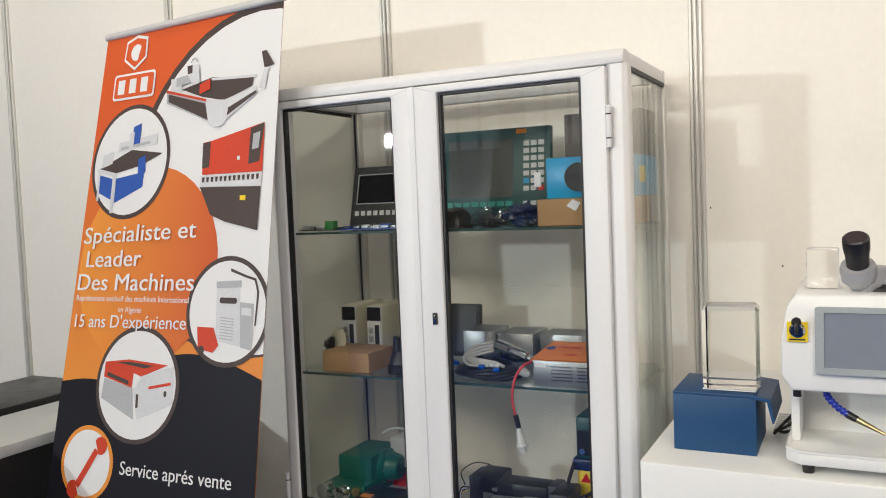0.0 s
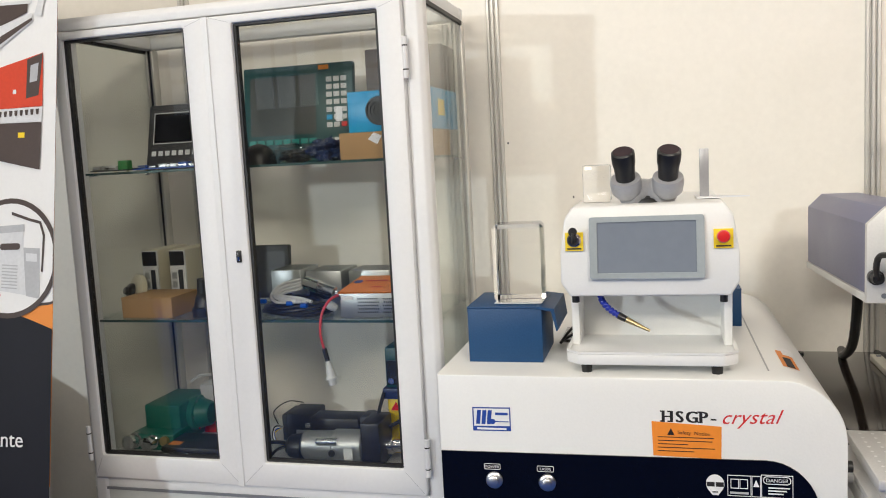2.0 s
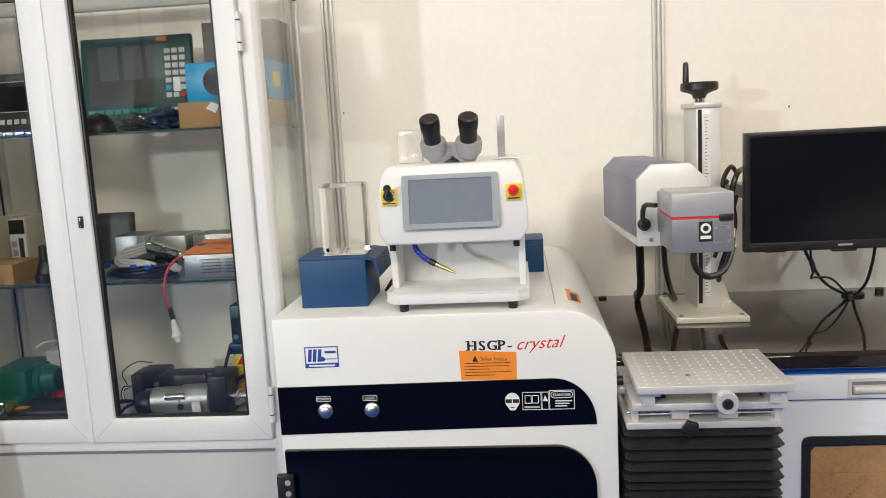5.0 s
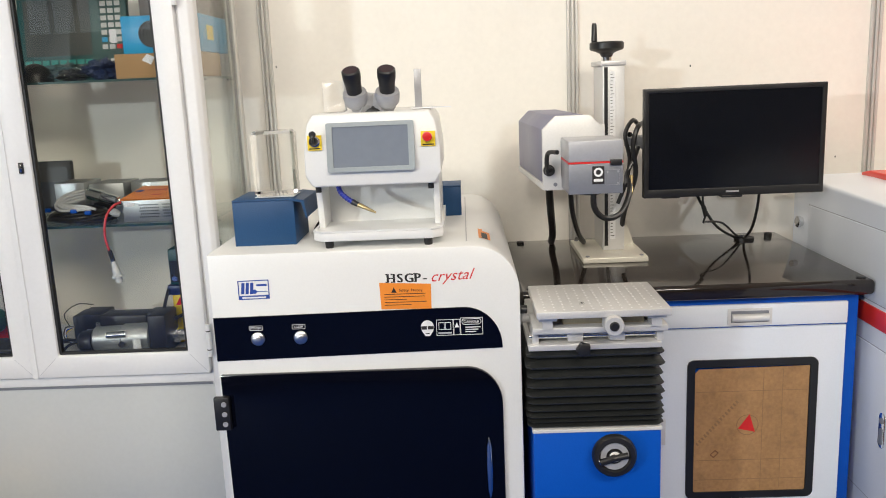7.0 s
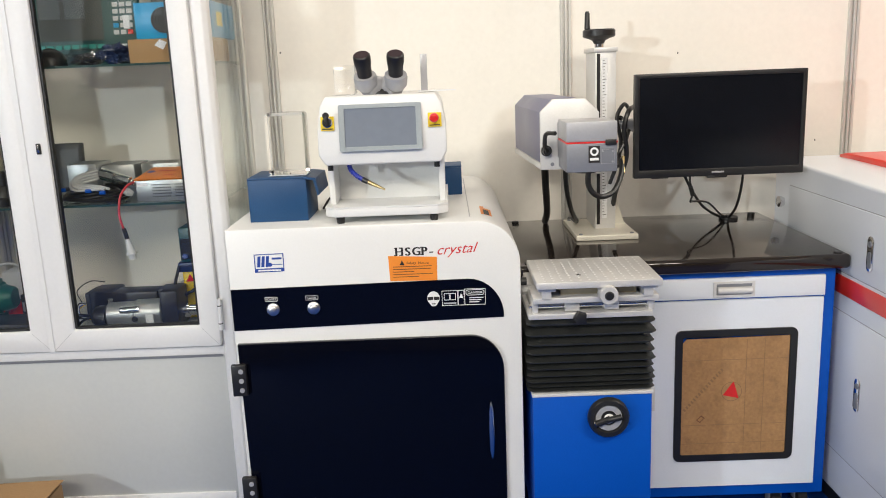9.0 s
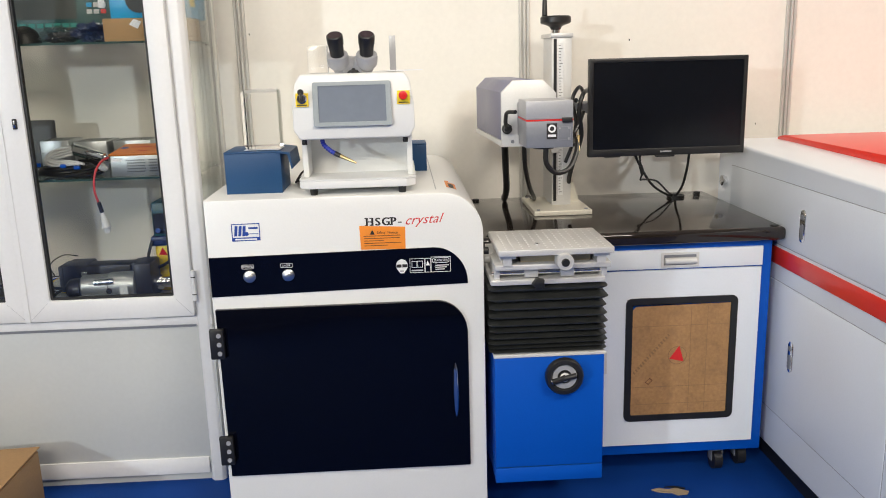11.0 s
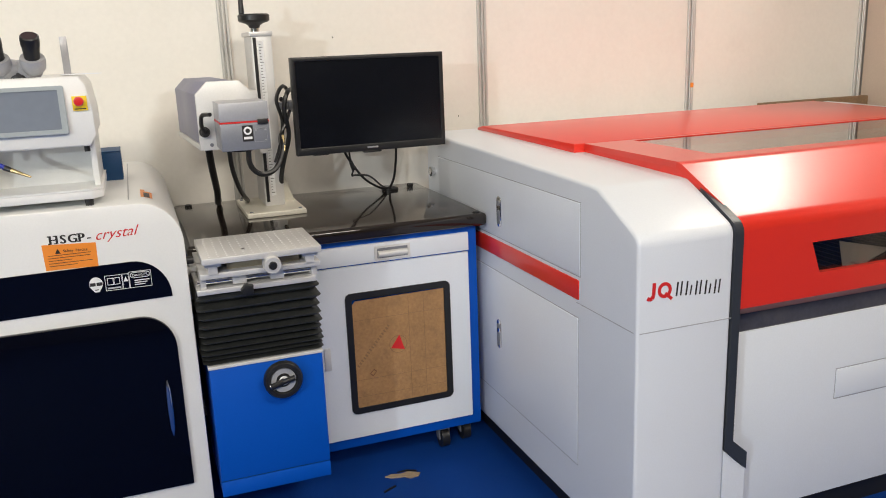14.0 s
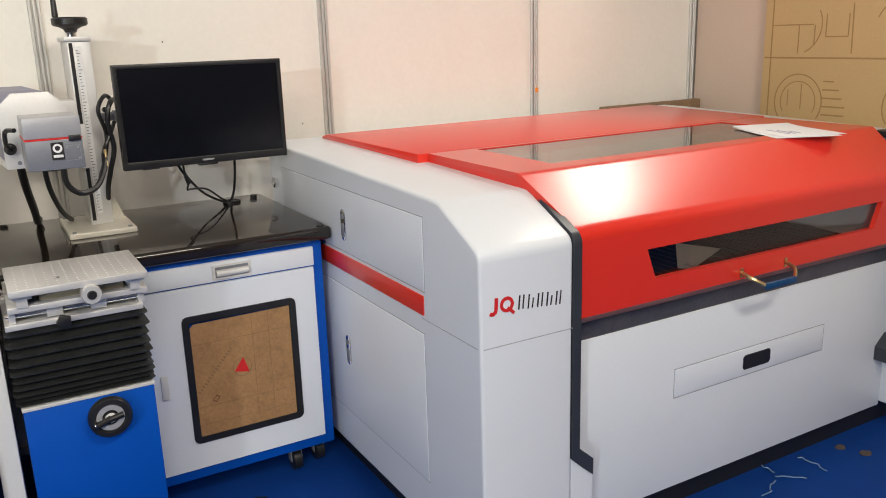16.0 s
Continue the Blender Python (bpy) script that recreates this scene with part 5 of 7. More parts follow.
# middle front
FY = 1.110
part("front_panel", boxed(1.886, 3.25, FY, 2.42, QZB - 0.005, 0.602, 0.003), M_WHITE_COOL, cut, "white front panel")
bm = bmesh.new()
prism(bm, [(1.874, QZB), (1.942, QZB), (1.942, 0.264), (1.874, 0.328)], "y", QY + 0.002, FY + 0.01)
part("front_corner", bm, M_WHITE_COOL, cut)
part("steel_band", boxed(1.92, 3.22, FY + 0.006, FY + 0.06, 0.602, 0.66), M_GREYSTEEL, cut, "worn dark steel band")
bm = bmesh.new()
ring_prism(bm, [(2.277, 0.362), (2.915, 0.362), (2.915, 0.450), (2.277, 0.450)], [(2.279, 0.3645), (2.913, 0.3645), (2.913, 0.4475), (2.279, 0.4475)], "y", FY - 0.0006, FY + 0.003)
part("drawer_gap", bm, M_GREYTOP, cut)
drw = part("waste_drawer", boxed(2.281, 2.911, FY - 0.0025, FY + 0.003, 0.366, 0.446, 0.001), M_WHITE_COOL, cut, "shallow white front drawer")
bm = bmesh.new()
prism(bm, round_rect(2.550, 2.666, 0.382, 0.427, 0.010, 4), "y", FY - 0.0040, FY - 0.0020)
part("finger_hole", bm, M_BLACK, drw)
# chassis under the cladding
part("plinth", boxed(1.665, 3.47, 1.15, 2.38, 0.0, QZB + 0.003), M_BLACK, cut)
part("deck", boxed(1.86, 3.28, 1.20, 2.40, 0.602, 0.640), M_BLACK, cut)
bm = bmesh.new()
for k in range(34):
    box(bm, 1.95 + 0.037 * k, 1.956 + 0.037 * k, 1.24, 2.20, 0.640, 0.672)
tagged(part("bed_slats", bm, M_CHAR, cut, "dark knife-blade cutting bed"), kind="stuff")
part("gantry", boxed(1.92, 3.22, 2.02, 2.10, 0.74, 0.80, 0.004), M_WHITE_COOL, cut)
part("back_wall", boxed(1.886, 3.25, 2.37, 2.42, 0.60, 1.0), M_WHITE_COOL, cut)
bm = bmesh.new()
box(bm, 2.95, 3.10, 1.98, 2.05, 0.70, 0.79, 0.004)
part("laser_carriage", bm, M_BLACK, cut)
solid("acrylic_sheet", made(prism, [(2.44, 1.27), (2.46, 1.235), (2.70, 1.343), (2.642, 1.477)], "z", 0.6725, 0.6755), mat("pale_grey_acrylic", (0.52, 0.55, 0.58), 0.3), "pale grey acrylic offcut lying on the cutting bed", "offcut")
# red lid: a bent shell with two windows
LDX0, LDX1, LFY = 1.899, 3.237, 1.064


def bend(a, c, b, n=6):
    """A rounded fold from a to b about the corner c."""
    return [tuple((1 - t) ** 2 * p + 2 * t * (1 - t) * q + t * t * r for p, q, r in zip(a, c, b)) for t in (k / n for k in range(n + 1))]


outer_l = bend((LFY, 0.874), (LFY, 0.897), (LFY + 0.020, 0.9104)) + bend((1.2365, 1.0123), (1.2465, 1.019), (1.2565, 1.019))
inner_l = bend((LFY + 0.018, 0.874), (LFY + 0.018, 0.8898), (LFY + 0.034, 0.9005)) + bend((1.2413, 0.9963), (1.2513, 1.003), (1.2565, 1.003))
TW = (2.015, 3.05, 1.318, 1.680)
VW = (2.119, 3.079, 0.743, 0.823)




def flare(b):
    """The lid widens over the side bodies from its front edge up to the fold."""
    for v in b.verts:
        side = -1 if v.co.x < (LDX0 + LDX1) / 2 else 1
        v.co.x += side * 0.040 * min(1, max(0, (v.co.y - LFY - 0.02) / 0.165))
    return b


bm = flare(made(prism, outer_l + inner_l[::-1], "x", LDX0, LDX1))
lid = part("lid", bm, M_RED, cut, "closed red lid with two windows")
bm = bmesh.new()
ring_prism(bm, [(LDX0, 0.684), (LDX1, 0.684), (LDX1, 0.874), (LDX0, 0.874)], [(VW[0] + 0.030, VW[2]), (VW[1] - 0.033, VW[2]), (VW[1], VW[3]), (VW[0], VW[3])], "y", LFY, LFY + 0.016)
part("lid_front", bm, M_RED, lid)
bm = bmesh.new()
ring_prism(bm, [(LDX0 - 0.040, 1.2565), (LDX1 + 0.040, 1.2565), (LDX1 + 0.040, 1.700), (LDX0 - 0.040, 1.700)], [(TW[0], TW[2]), (TW[1], TW[2]), (TW[1], TW[3]), (TW[0], TW[3])], "z", 1.003, 1.019)
part("lid_top", bm, M_RED, lid)
part("front_window", boxed(VW[0] - 0.01, VW[1] + 0.01, LFY + 0.0165, LFY + 0.0200, VW[2] - 0.01, VW[3] + 0.01), M_TINT, lid, "smoked acrylic window", smooth=0)
part("top_window", boxed(TW[0] + 0.001, TW[1] - 0.001, TW[2] + 0.001, TW[3] - 0.001, 1.008, 1.0165), M_TINT_TOP, lid, "bronze acrylic window", smooth=0)
bm = bmesh.new()
prism(bm, [(LFY + 0.001, 0.684), (LFY + 0.020, 0.684), (LFY + 0.035, 0.660), (LFY + 0.030, 0.658)], "x", LDX0 + 0.02, LDX1 - 0.02)
part("lid_lip", bm, M_RED_DARK, lid)
for x in (LDX0, LDX1 - 0.014):
    bm = bmesh.new()
    prism(bm, [(LFY + 0.018, 0.700)] + inner_l + [(1.70, 1.003), (1.70, 0.955), (1.262, 0.950), (LFY + 0.060, 0.850), (LFY + 0.060, 0.700)], "x", x + 0.0005, x + 0.0135)
    part("lid_cheek", flare(bm), M_RED, lid)
bm = bmesh.new()
prism(bm, [(1.703, 0.982), (1.703, 1.020), (2.330, 1.025), (2.372, 1.016), (2.372, 0.982)], "x", LDX0 - 0.100, LDX1 + 0.100, 0.003)
for v in bm.verts:
    v.co.x += (0.026 if v.co.x < 2.5 else -0.026) * (2.372 - v.co.y) / 0.669
part("rear_cover", bm, M_RED, cut, "fixed red rear cover")
# lid handle: two bent prongs sloping down to a blue grip
hdl = part("lid_handle", boxed(2.492, 2.618, LFY - 0.064, LFY - 0.054, 0.664, 0.682, 0.003), M_NAVY, lid, "blue grip bar on two bent brass prongs")
for x, s in ((2.465, 1), (2.645, -1)):
    bm = bmesh.new()
    box(bm, x - 0.006, x + 0.006, LFY - 0.003, LFY + 0.001, 0.690, 0.716)
    tube(bm, [(x, LFY - 0.002, 0.704), (x + 0.003 * s, LFY - 0.034, 0.694), (x + 0.030 * s, LFY - 0.058, 0.676)], 0.0055, 6)
    part("prong", bm, M_BRASS, hdl, "bent brass-coloured prong")
# maker's lettering drawn as plain strokes
def stroke(bm, pts, w):
    """A flat printed stroke of even width on the side body's front."""
    p = [Vector(q) for q in pts]
    for k, (a, b) in enumerate(zip(p, p[1:])):
        d = (b - a).normalized()
        n = Vector((-d.y, d.x)) * w / 2
        prism(bm, [a - n, b - n, b + n, a + n], "y", QY - 0.0016 - 0.0003 * k, QY - 0.0002)


bm = bmesh.new()
stroke(bm, [(1.6585, 0.788), (1.6570, 0.759), (1.6530, 0.7525), (1.6465, 0.7510), (1.6410, 0.7540)], 0.0085)
part("maker_mark", bm, M_REDINK, left, "red hook of the maker's mark")
bm = bmesh.new()
ring_prism(bm, arc(1.6865, 0.768, 0.0185, 0, 360, 24)[:-1], arc(1.6865, 0.768, 0.0105, 0, 360, 24)[:-1], "y", QY - 0.0012, QY + 0.0002)
part("maker_mark", bm, M_REDINK, left, "red ring of the maker's mark")
bm = bmesh.new()
stroke(bm, [(1.6880, 0.760), (1.7060, 0.745)], 0.0075)
part("maker_mark", bm, M_REDINK, left)
for k in range(5):
    x, z = 1.718 + 0.0262 * k, 0.7495 - 0.0022 * k
    bm = bmesh.new()
    stroke(bm, [(x, z), (x + 0.0035, z + 0.033)], 0.0034)
    part("maker_stroke", bm, M_INK, left, "thin dark maker's stroke")
    bm = bmesh.new()
    stroke(bm, [(x + 0.0115, z), (x + 0.0150, z + 0.033 - 0.010 * (k % 2))], 0.0030)
    part("maker_stroke", bm, M_INK, left)

# papers on the lid
for k, (cx, cy, a) in enumerate(((2.968, 1.295, -84), (2.985, 1.300, -77))):
    bm = bmesh.new()
    vs = box(bm, -0.105, 0.105, -0.148, 0.148, 0.0, 0.0008)
    bmesh.ops.subdivide_edges(bm, edges=bm.edges[:], cuts=5, use_grid_fill=True)
    for v in bm.verts:
        v.co.z += 0.004 * max(0, (v.co.y - 0.05) / 0.1) ** 2 * (k + 0.4)
    bmesh.ops.transform(bm, matrix=Matrix.Translation((cx, cy + 0.05, 1.0194 + 0.0014 * k)) @ Matrix.Rotation(radians(a + 60), 4, "Z"), verts=bm.verts)
    pp = thing("paper_sheet", (cx, cy + 0.05, 1.0194), "white printed sheet lying on the red lid", "paper", "papers on the lid")
    sheet_ob = part("sheet", bm, M_PAPER, pp)
    if k:
        bm = bmesh.new()
        for r in range(3):
            box(bm, -0.05 + 0.02 * r, -0.046 + 0.02 * r, -0.08, 0.04 - 0.03 * r, 0.0010, 0.0014)
        bmesh.ops.transform(bm, matrix=Matrix.Translation((cx, cy + 0.05, 1.0208)) @ Matrix.Rotation(radians(a + 60), 4, "Z"), verts=bm.verts)
        part("print", bm, M_BLUEINK, sheet_ob)
bm = bmesh.new()
box(bm, 3.285, 3.36, 1.20, 1.25, 0.985, 1.006, 0.004)
solid("black_remote", bm, M_BLACK, "small black remote lying on the cutter's side body", "remote")

# plank and carved panel against the walls behind the cutter
bm = bmesh.new()
box(bm, 3.20, 3.815, 2.485, 2.515, 0.0, 1.014, 0.004)
bmesh.ops.subdivide_edges(bm, edges=[e for e in bm.edges if e.calc_length() > 0.3], cuts=3)
solid("grey_board", bm, M_PLANK, "weathered grey-brown board leaning on the booth wall", "board")
mdf = thing("carved_panel", (3.79, 1.6, 0), "raw carved fibreboard door panel standing against the wall", "panel")
PX = 3.79
part("board", boxed(PX, PX + 0.022, 1.15, 2.115, 0.0, 2.06, 0.002), M_MDF, mdf)
M_GROOVE = mat("routed_groove", (0.38, 0.24, 0.09), 0.7)


def groove(pts, w=0.006):
    b = bmesh.new()
    for p, q in zip(pts, pts[1:]):
        d = Vector((q[0] - p[0], q[1] - p[1])).normalized()
        n = Vector((-d.y, d.x)) * w / 2
        prism(b, [(p[0] - n.x, p[1] - n.y), (q[0] - n.x, q[1] - n.y), (q[0] + n.x, q[1] + n.y), (p[0] + n.x, p[1] + n.y)], "x", PX - 0.0008, PX + 0.0002)
    part("groove", b, M_GROOVE, mdf)


def motif(yc, zc):
    """Ring with an inner arch, a stem and a comb of short bars beside it."""
    groove(arc(yc, zc, 0.115, -35, 215, 26), 0.005)
    groove(arc(yc, zc, 0.085, -30, 210, 22), 0.004)
    groove([(yc - 0.015, zc - 0.03), (yc - 0.015, zc + 0.075)], 0.004)
    groove([(yc + 0.05, zc - 0.02), (yc + 0.05, zc + 0.05)], 0.004)
    for k, w in enumerate((0.050, 0.075, 0.090, 0.105, 0.105)):
        groove([(yc - 0.115, zc + 0.088 - 0.034 * k), (yc - 0.115 - w, zc + 0.088 - 0.034 * k)], 0.006)


for zb in (0.42, 1.030, 1.69):
    motif(1.925, zb)
    motif(1.43, zb)
for zb in (0.60, 1.212, 1.88):
    groove([(2.108, zb), (1.18, zb)], 0.007)
    groove([(2.067, zb + 0.135), (1.873, zb + 0.135)], 0.005)
    groove([(1.942, zb + 0.133), (1.942, zb + 0.018)], 0.005)
    groove([(1.867, zb + 0.133), (1.867, zb + 0.052)], 0.005)
    groove(arc(1.955, zb + 0.135, 0.120, 152, 248, 12), 0.005)
    for y in (1.815, 1.715):
        groove([(y, zb + 0.085), (y, zb + 0.175)], 0.005)
    groove([(1.815, zb + 0.085), (1.715, zb + 0.085)], 0.005)
    groove([(1.695, zb + 0.018), (1.700, zb + 0.212)], 0.006)
    groove(arc(1.50, zb + 0.12, 0.10, 20, 200, 14), 0.005)
groove([(2.075, 0.35), (2.075, 2.0)])
groove([(2.075, 2.0), (1.20, 2.0)])

# scraps and stains on the carpet
M_SCRAP = mat("clear_wrap", (0.16, 0.26, 0.44), 0.25)
M_STAIN = mat("dried_stain", (0.10, 0.075, 0.07), 0.8, 0, 0.3, 30, 300, 0.2)
rng = random.Random(11)
for sx, sy in ((2.72, 1.139), (2.86, 1.07), (2.73, 1.05), (2.63, 1.04)):
    bm = bmesh.new()
    turn = rng.uniform(0, 3.1)
    pts = []
    for k in range(7):
        r = (k - 3) * 0.017
        pts.append((sx + r * math.cos(turn) + rng.uniform(-0.008, 0.008), sy + r * math.sin(turn) + rng.uniform(-0.008, 0.008), 0.004 + 0.004 * rng.random()))
    tube(bm, pts, 0.0022, 5)
    solid("plastic_scrap", bm, M_SCRAP, "crumpled strip of clear plastic wrap on the carpet", "litter", "plastic scraps")
for sx, sy in ((3.03, 1.09), (3.06, 1.02)):
    bm = bmesh.new()
    prism(bm, [(sx + (0.018 + 0.008 * rng.random()) * math.cos(k * 0.6), sy + (0.012 + 0.006 * rng.random()) * math.sin(k * 0.6)) for k in range(10)], "z", 0.0008, 0.0030)
    solid("crumb_patch", bm, M_STAIN, "small brown crumbs trodden into the blue carpet", "dirt", "crumbs on the carpet")
# marks on the booth wall
solid("orange_dab", boxed(2.866, 2.882, 2.5435, 2.5455, 1.098, 1.118, 0.0006, 1), M_ORANGE, "small orange sticker on the wall post", "sticker")
for sx, sz in ((1.323, 1.357), (1.80, 1.046), (-0.015, 1.41), (0.168, 1.247)):
    solid("wall_speck", boxed(sx - 0.002, sx + 0.002, 2.5585, 2.5602, sz - 0.003, sz + 0.003, 0.0006, 1), M_CHAR, "tiny dark chip on the white booth wall", "mark", "specks on the wall")


# ---- carton and counter ----
ct = thing("carton", (-0.86, 1.74, 0), "open brown cardboard carton on the carpet", "carton")
part("body", boxed(-1.06, -0.645, 1.53, 1.945, 0.0, 0.178, 0.003), M_CARD, ct)
part("flap", boxed(-1.062, -0.852, 1.528, 1.947, 0.180, 0.184, 0.001), M_CARD, ct)
bm = bmesh.new()
box(bm, -0.850, -0.640, 1.528, 1.947, 0.181, 0.185, 0.001)
for v in bm.verts:
    v.co.z += 0.03 * (v.co.x + 0.85)
part("flap", bm, M_CARD, ct)
cn = thing("counter", (-2.04, 1.5, 0), "black exhibition counter with a white top", "counter")
part("top", boxed(-2.215, -1.868, 0.9, 2.30, 0.765, 0.80, 0.003), M_PVC_PANEL, cn)
part("body", boxed(-2.20, -1.885, 0.92, 2.28, 0.0, 0.765), M_BLACK, cn)
solid("black_case", boxed(-2.75, -2.32, 1.6, 2.45, 0.0, 0.80, 0.01), M_BLACK, "large black case standing against the booth wall", "case")


# ---- roll-up banner ----
BTL, BTR, BBL, BBR = Vector((-1.755, 2.065, 2.01)), Vector((-1.0, 1.98, 2.01)), Vector((-1.83, 1.66, 0.05)), Vector((-1.045, 1.70, 0.05))
BW, BH = 0.77, 2.0
BN = Vector((-0.05, -0.985, 0.17)).normalized()


def on_banner(x, y, d=0.0):
    """A place on the leaning banner cloth; x, y in metres from its lower left corner."""
    u, v = x / BW, y / BH
    p = (BTL * (1 - u) + BTR * u) * v + (BBL * (1 - u) + BBR * u) * (1 - v)
    return p + BN * (d + 0.004 * math.sin(v * 5.0) * math.sin(u * 3.0))


def clip_to_banner(pts):
    for axis, lim, sgn in ((0, 0.0, 1), (0, BW, -1), (1, 0.0, 1), (1, BH, -1)):
        out = []
        for a, b in zip(pts, pts[1:] + pts[:1]):
            ia, ib = (a[axis] - lim) * sgn >= 0, (b[axis] - lim) * sgn >= 0
            if ia:
                out.append(a)
            if ia != ib:
                t = (lim - a[axis]) / (b[axis] - a[axis])
                out.append((a[0] + (b[0] - a[0]) * t, a[1] + (b[1] - a[1]) * t))
        pts = out
    return pts


def print_shape(bm, pts, layer):
    """A printed area, cut in cells so that it follows the cloth."""
    pts = clip_to_banner(list(pts))
    if len(pts) < 3:
        return
    f = bm.faces.new([bm.verts.new((p[0], p[1], layer)) for p in pts])


def printed(name, shapes, layer, material, parent, label=""):
    bm = bmesh.new()
    for s in shapes:
        print_shape(bm, s, layer)
    bmesh.ops.triangulate(bm, faces=bm.faces[:])
    for k in range(1, 20):
        y = k * 0.1
        bmesh.ops.bisect_plane(bm, geom=bm.verts[:] + bm.edges[:] + bm.faces[:], plane_co=(0, y, 0), plane_no=(0, 1, 0))
    for k in range(1, 6):
        bmesh.ops.bisect_plane(bm, geom=bm.verts[:] + bm.edges[:] + bm.faces[:], plane_co=(k * BW / 6, 0, 0), plane_no=(1, 0, 0))
    for v in bm.verts:
        v.co = on_banner(v.co.x, v.co.y, 0.0006 + 0.0006 * v.co.z)
    return part(name, bm, material, parent, label, smooth=0)


def fade(name, low, high, z0, z1, axis=2):
    """A printed colour that runs from low to high between two heights."""
    m = mat(name, low, 0.42, vary=0.02, spec=0.3)
    nt = m.node_tree
    b = nt.nodes["Principled BSDF"]
    tc, sep = nt.nodes.new("ShaderNodeTexCoord"), nt.nodes.new("ShaderNodeSeparateXYZ")
    nt.links.new(tc.outputs["Object"], sep.inputs[0])
    r, mx = nt.nodes.new("ShaderNodeMapRange"), nt.nodes.new("ShaderNodeMix")
    r.inputs["From Min"].default_value, r.inputs["From Max"].default_value = z0, z1
    mx.data_type = "RGBA"
    nt.links.new(sep.outputs[axis], r.inputs["Value"])
    nt.links.new(r.outputs["Result"], mx.inputs["Factor"])
    mx.inputs["A"].default_value, mx.inputs["B"].default_value = (*low, 1), (*high, 1)
    nt.links.new(mx.outputs["Result"], b.inputs["Base Color"])
    return m


def circle(cx, cy, r, n=40):
    return arc(cx, cy, r, 0, 360, n)[:-1]


ban = thing("rollup_banner", (-1.44, 1.72, 0), "orange, white and black roll-up advertising banner leaning back", "banner")
M_BWHITE = mat("banner_white", (0.80, 0.80, 0.80), 0.4, vary=0.02, spec=0.3)
M_BDARK = mat("banner_black", (0.012, 0.012, 0.018), 0.45, vary=0.05, spec=0.2)
M_BGREY = mat("print_grey", (0.45, 0.46, 0.48), 0.45, spec=0.3)
M_BMID = mat("print_dark_brown", (0.075, 0.055, 0.05), 0.45, spec=0.3)
M_BRED = mat("print_red", (0.62, 0.06, 0.025), 0.45, spec=0.3)
M_BBLUE = mat("print_blue", (0.03, 0.10, 0.42), 0.45, spec=0.3)
M_BPALE = mat("print_pale_grey", (0.66, 0.67, 0.69), 0.45, spec=0.3)
M_BORANGE = fade("banner_orange_top", (0.80, 0.30, 0.05), (0.70, 0.11, 0.025), 0.9, 1.7)
M_BORANGE2 = fade("banner_orange_disc", (0.85, 0.32, 0.05), (0.62, 0.11, 0.03), -1.75, -1.2, 0)
bm = bmesh.new()
grid = [[bm.verts.new(on_banner(BW * i / 8, BH * j / 24)) for i in range(9)] for j in range(25)]
for a, b in zip(grid, grid[1:]):
    for i in range(8):
        bm.faces.new((a[i], a[i + 1], b[i + 1], b[i]))
bmesh.ops.solidify(bm, geom=bm.faces[:], thickness=-0.001)
cloth = part("cloth", bm, M_BWHITE, ban)
bm = bmesh.new()
d = (BTR - BTL).normalized()
rod(bm, BTL - d * 0.005 + Vector((0, 0, 0.004)), BTR + d * 0.005 + Vector((0, 0, 0.004)), 0.011, seg=14)
part("top_rail", bm, M_SILVER, ban)
bm = bmesh.new()
box(bm, -1.86, -1.02, 1.60, 1.74, 0.0, 0.075, 0.015, 3)
part("base_case", bm, M_SILVER, ban)
bm = bmesh.new()
rod(bm, (-1.42, 1.75, 0.05), (-1.38, 2.05, 2.0), 0.009)
part("support_pole", bm, M_SILVER, ban)
printed("orange_field", [[(0, 0.6), (BW, 0.6), (BW, 2.0), (0, 2.0)]], 0, M_BORANGE, cloth)
printed("dark_arc", [circle(0.68, 1.52, 0.482)], 1, M_BMID, cloth)
printed("white_disc", [circle(0.685, 1.513, 0.468)], 2, M_BWHITE, cloth)
printed("orange_disc", [circle(0.30, 1.285, 0.288)], 3, M_BORANGE2, cloth)
wave_pts = [(0, 0.0), (BW, 0.0), (BW, 0.985)] + [(BW - BW * k / 24, 0.985 + 0.055 * math.sin(math.pi * k / 15) if k < 13 else 0.935 - 0.012 * math.cos((k - 13) / 11 * 5)) for k in range(1, 25)]
printed("black_field", [wave_pts], 4, M_BDARK, cloth)
for cx, cy, r, rim in ((0.185, 1.595, 0.175, M_BMID), (0.637, 1.160, 0.150, M_BMID), (0.320, 0.942, 0.166, M_BMID), (0.153, 0.706, 0.108, M_BORANGE)):
    printed("round_rim", [circle(cx, cy, r)], 5, rim, cloth)
    printed("round_field", [circle(cx, cy, r - 0.013)], 6, M_BWHITE, cloth)
# crest, as a plain shield and tablet
printed("crest", [[(0.105, 1.975), (0.155, 1.990), (0.205, 1.980), (0.207, 1.915), (0.155, 1.880), (0.100, 1.915)], round_rect(0.065, 0.258, 1.790, 1.872, 0.012)], 5, M_BWHITE, cloth, "white crest")
printed("crest_field", [[(0.112, 1.968), (0.155, 1.981), (0.198, 1.972), (0.200, 1.919), (0.155, 1.889), (0.107, 1.919)], round_rect(0.072, 0.251, 1.797, 1.865, 0.009)], 6, M_BORANGE, cloth)
printed("crest_mark", [arc(0.158, 1.935, 0.026, 40, 290, 14) + [(0.165, 1.93)]] + [[(0.088 + 0.053 * k, 1.808), (0.120 + 0.053 * k, 1.808), (0.120 + 0.053 * k, 1.853), (0.088 + 0.053 * k, 1.853)] for k in range(3)], 7, M_BWHITE, cloth)
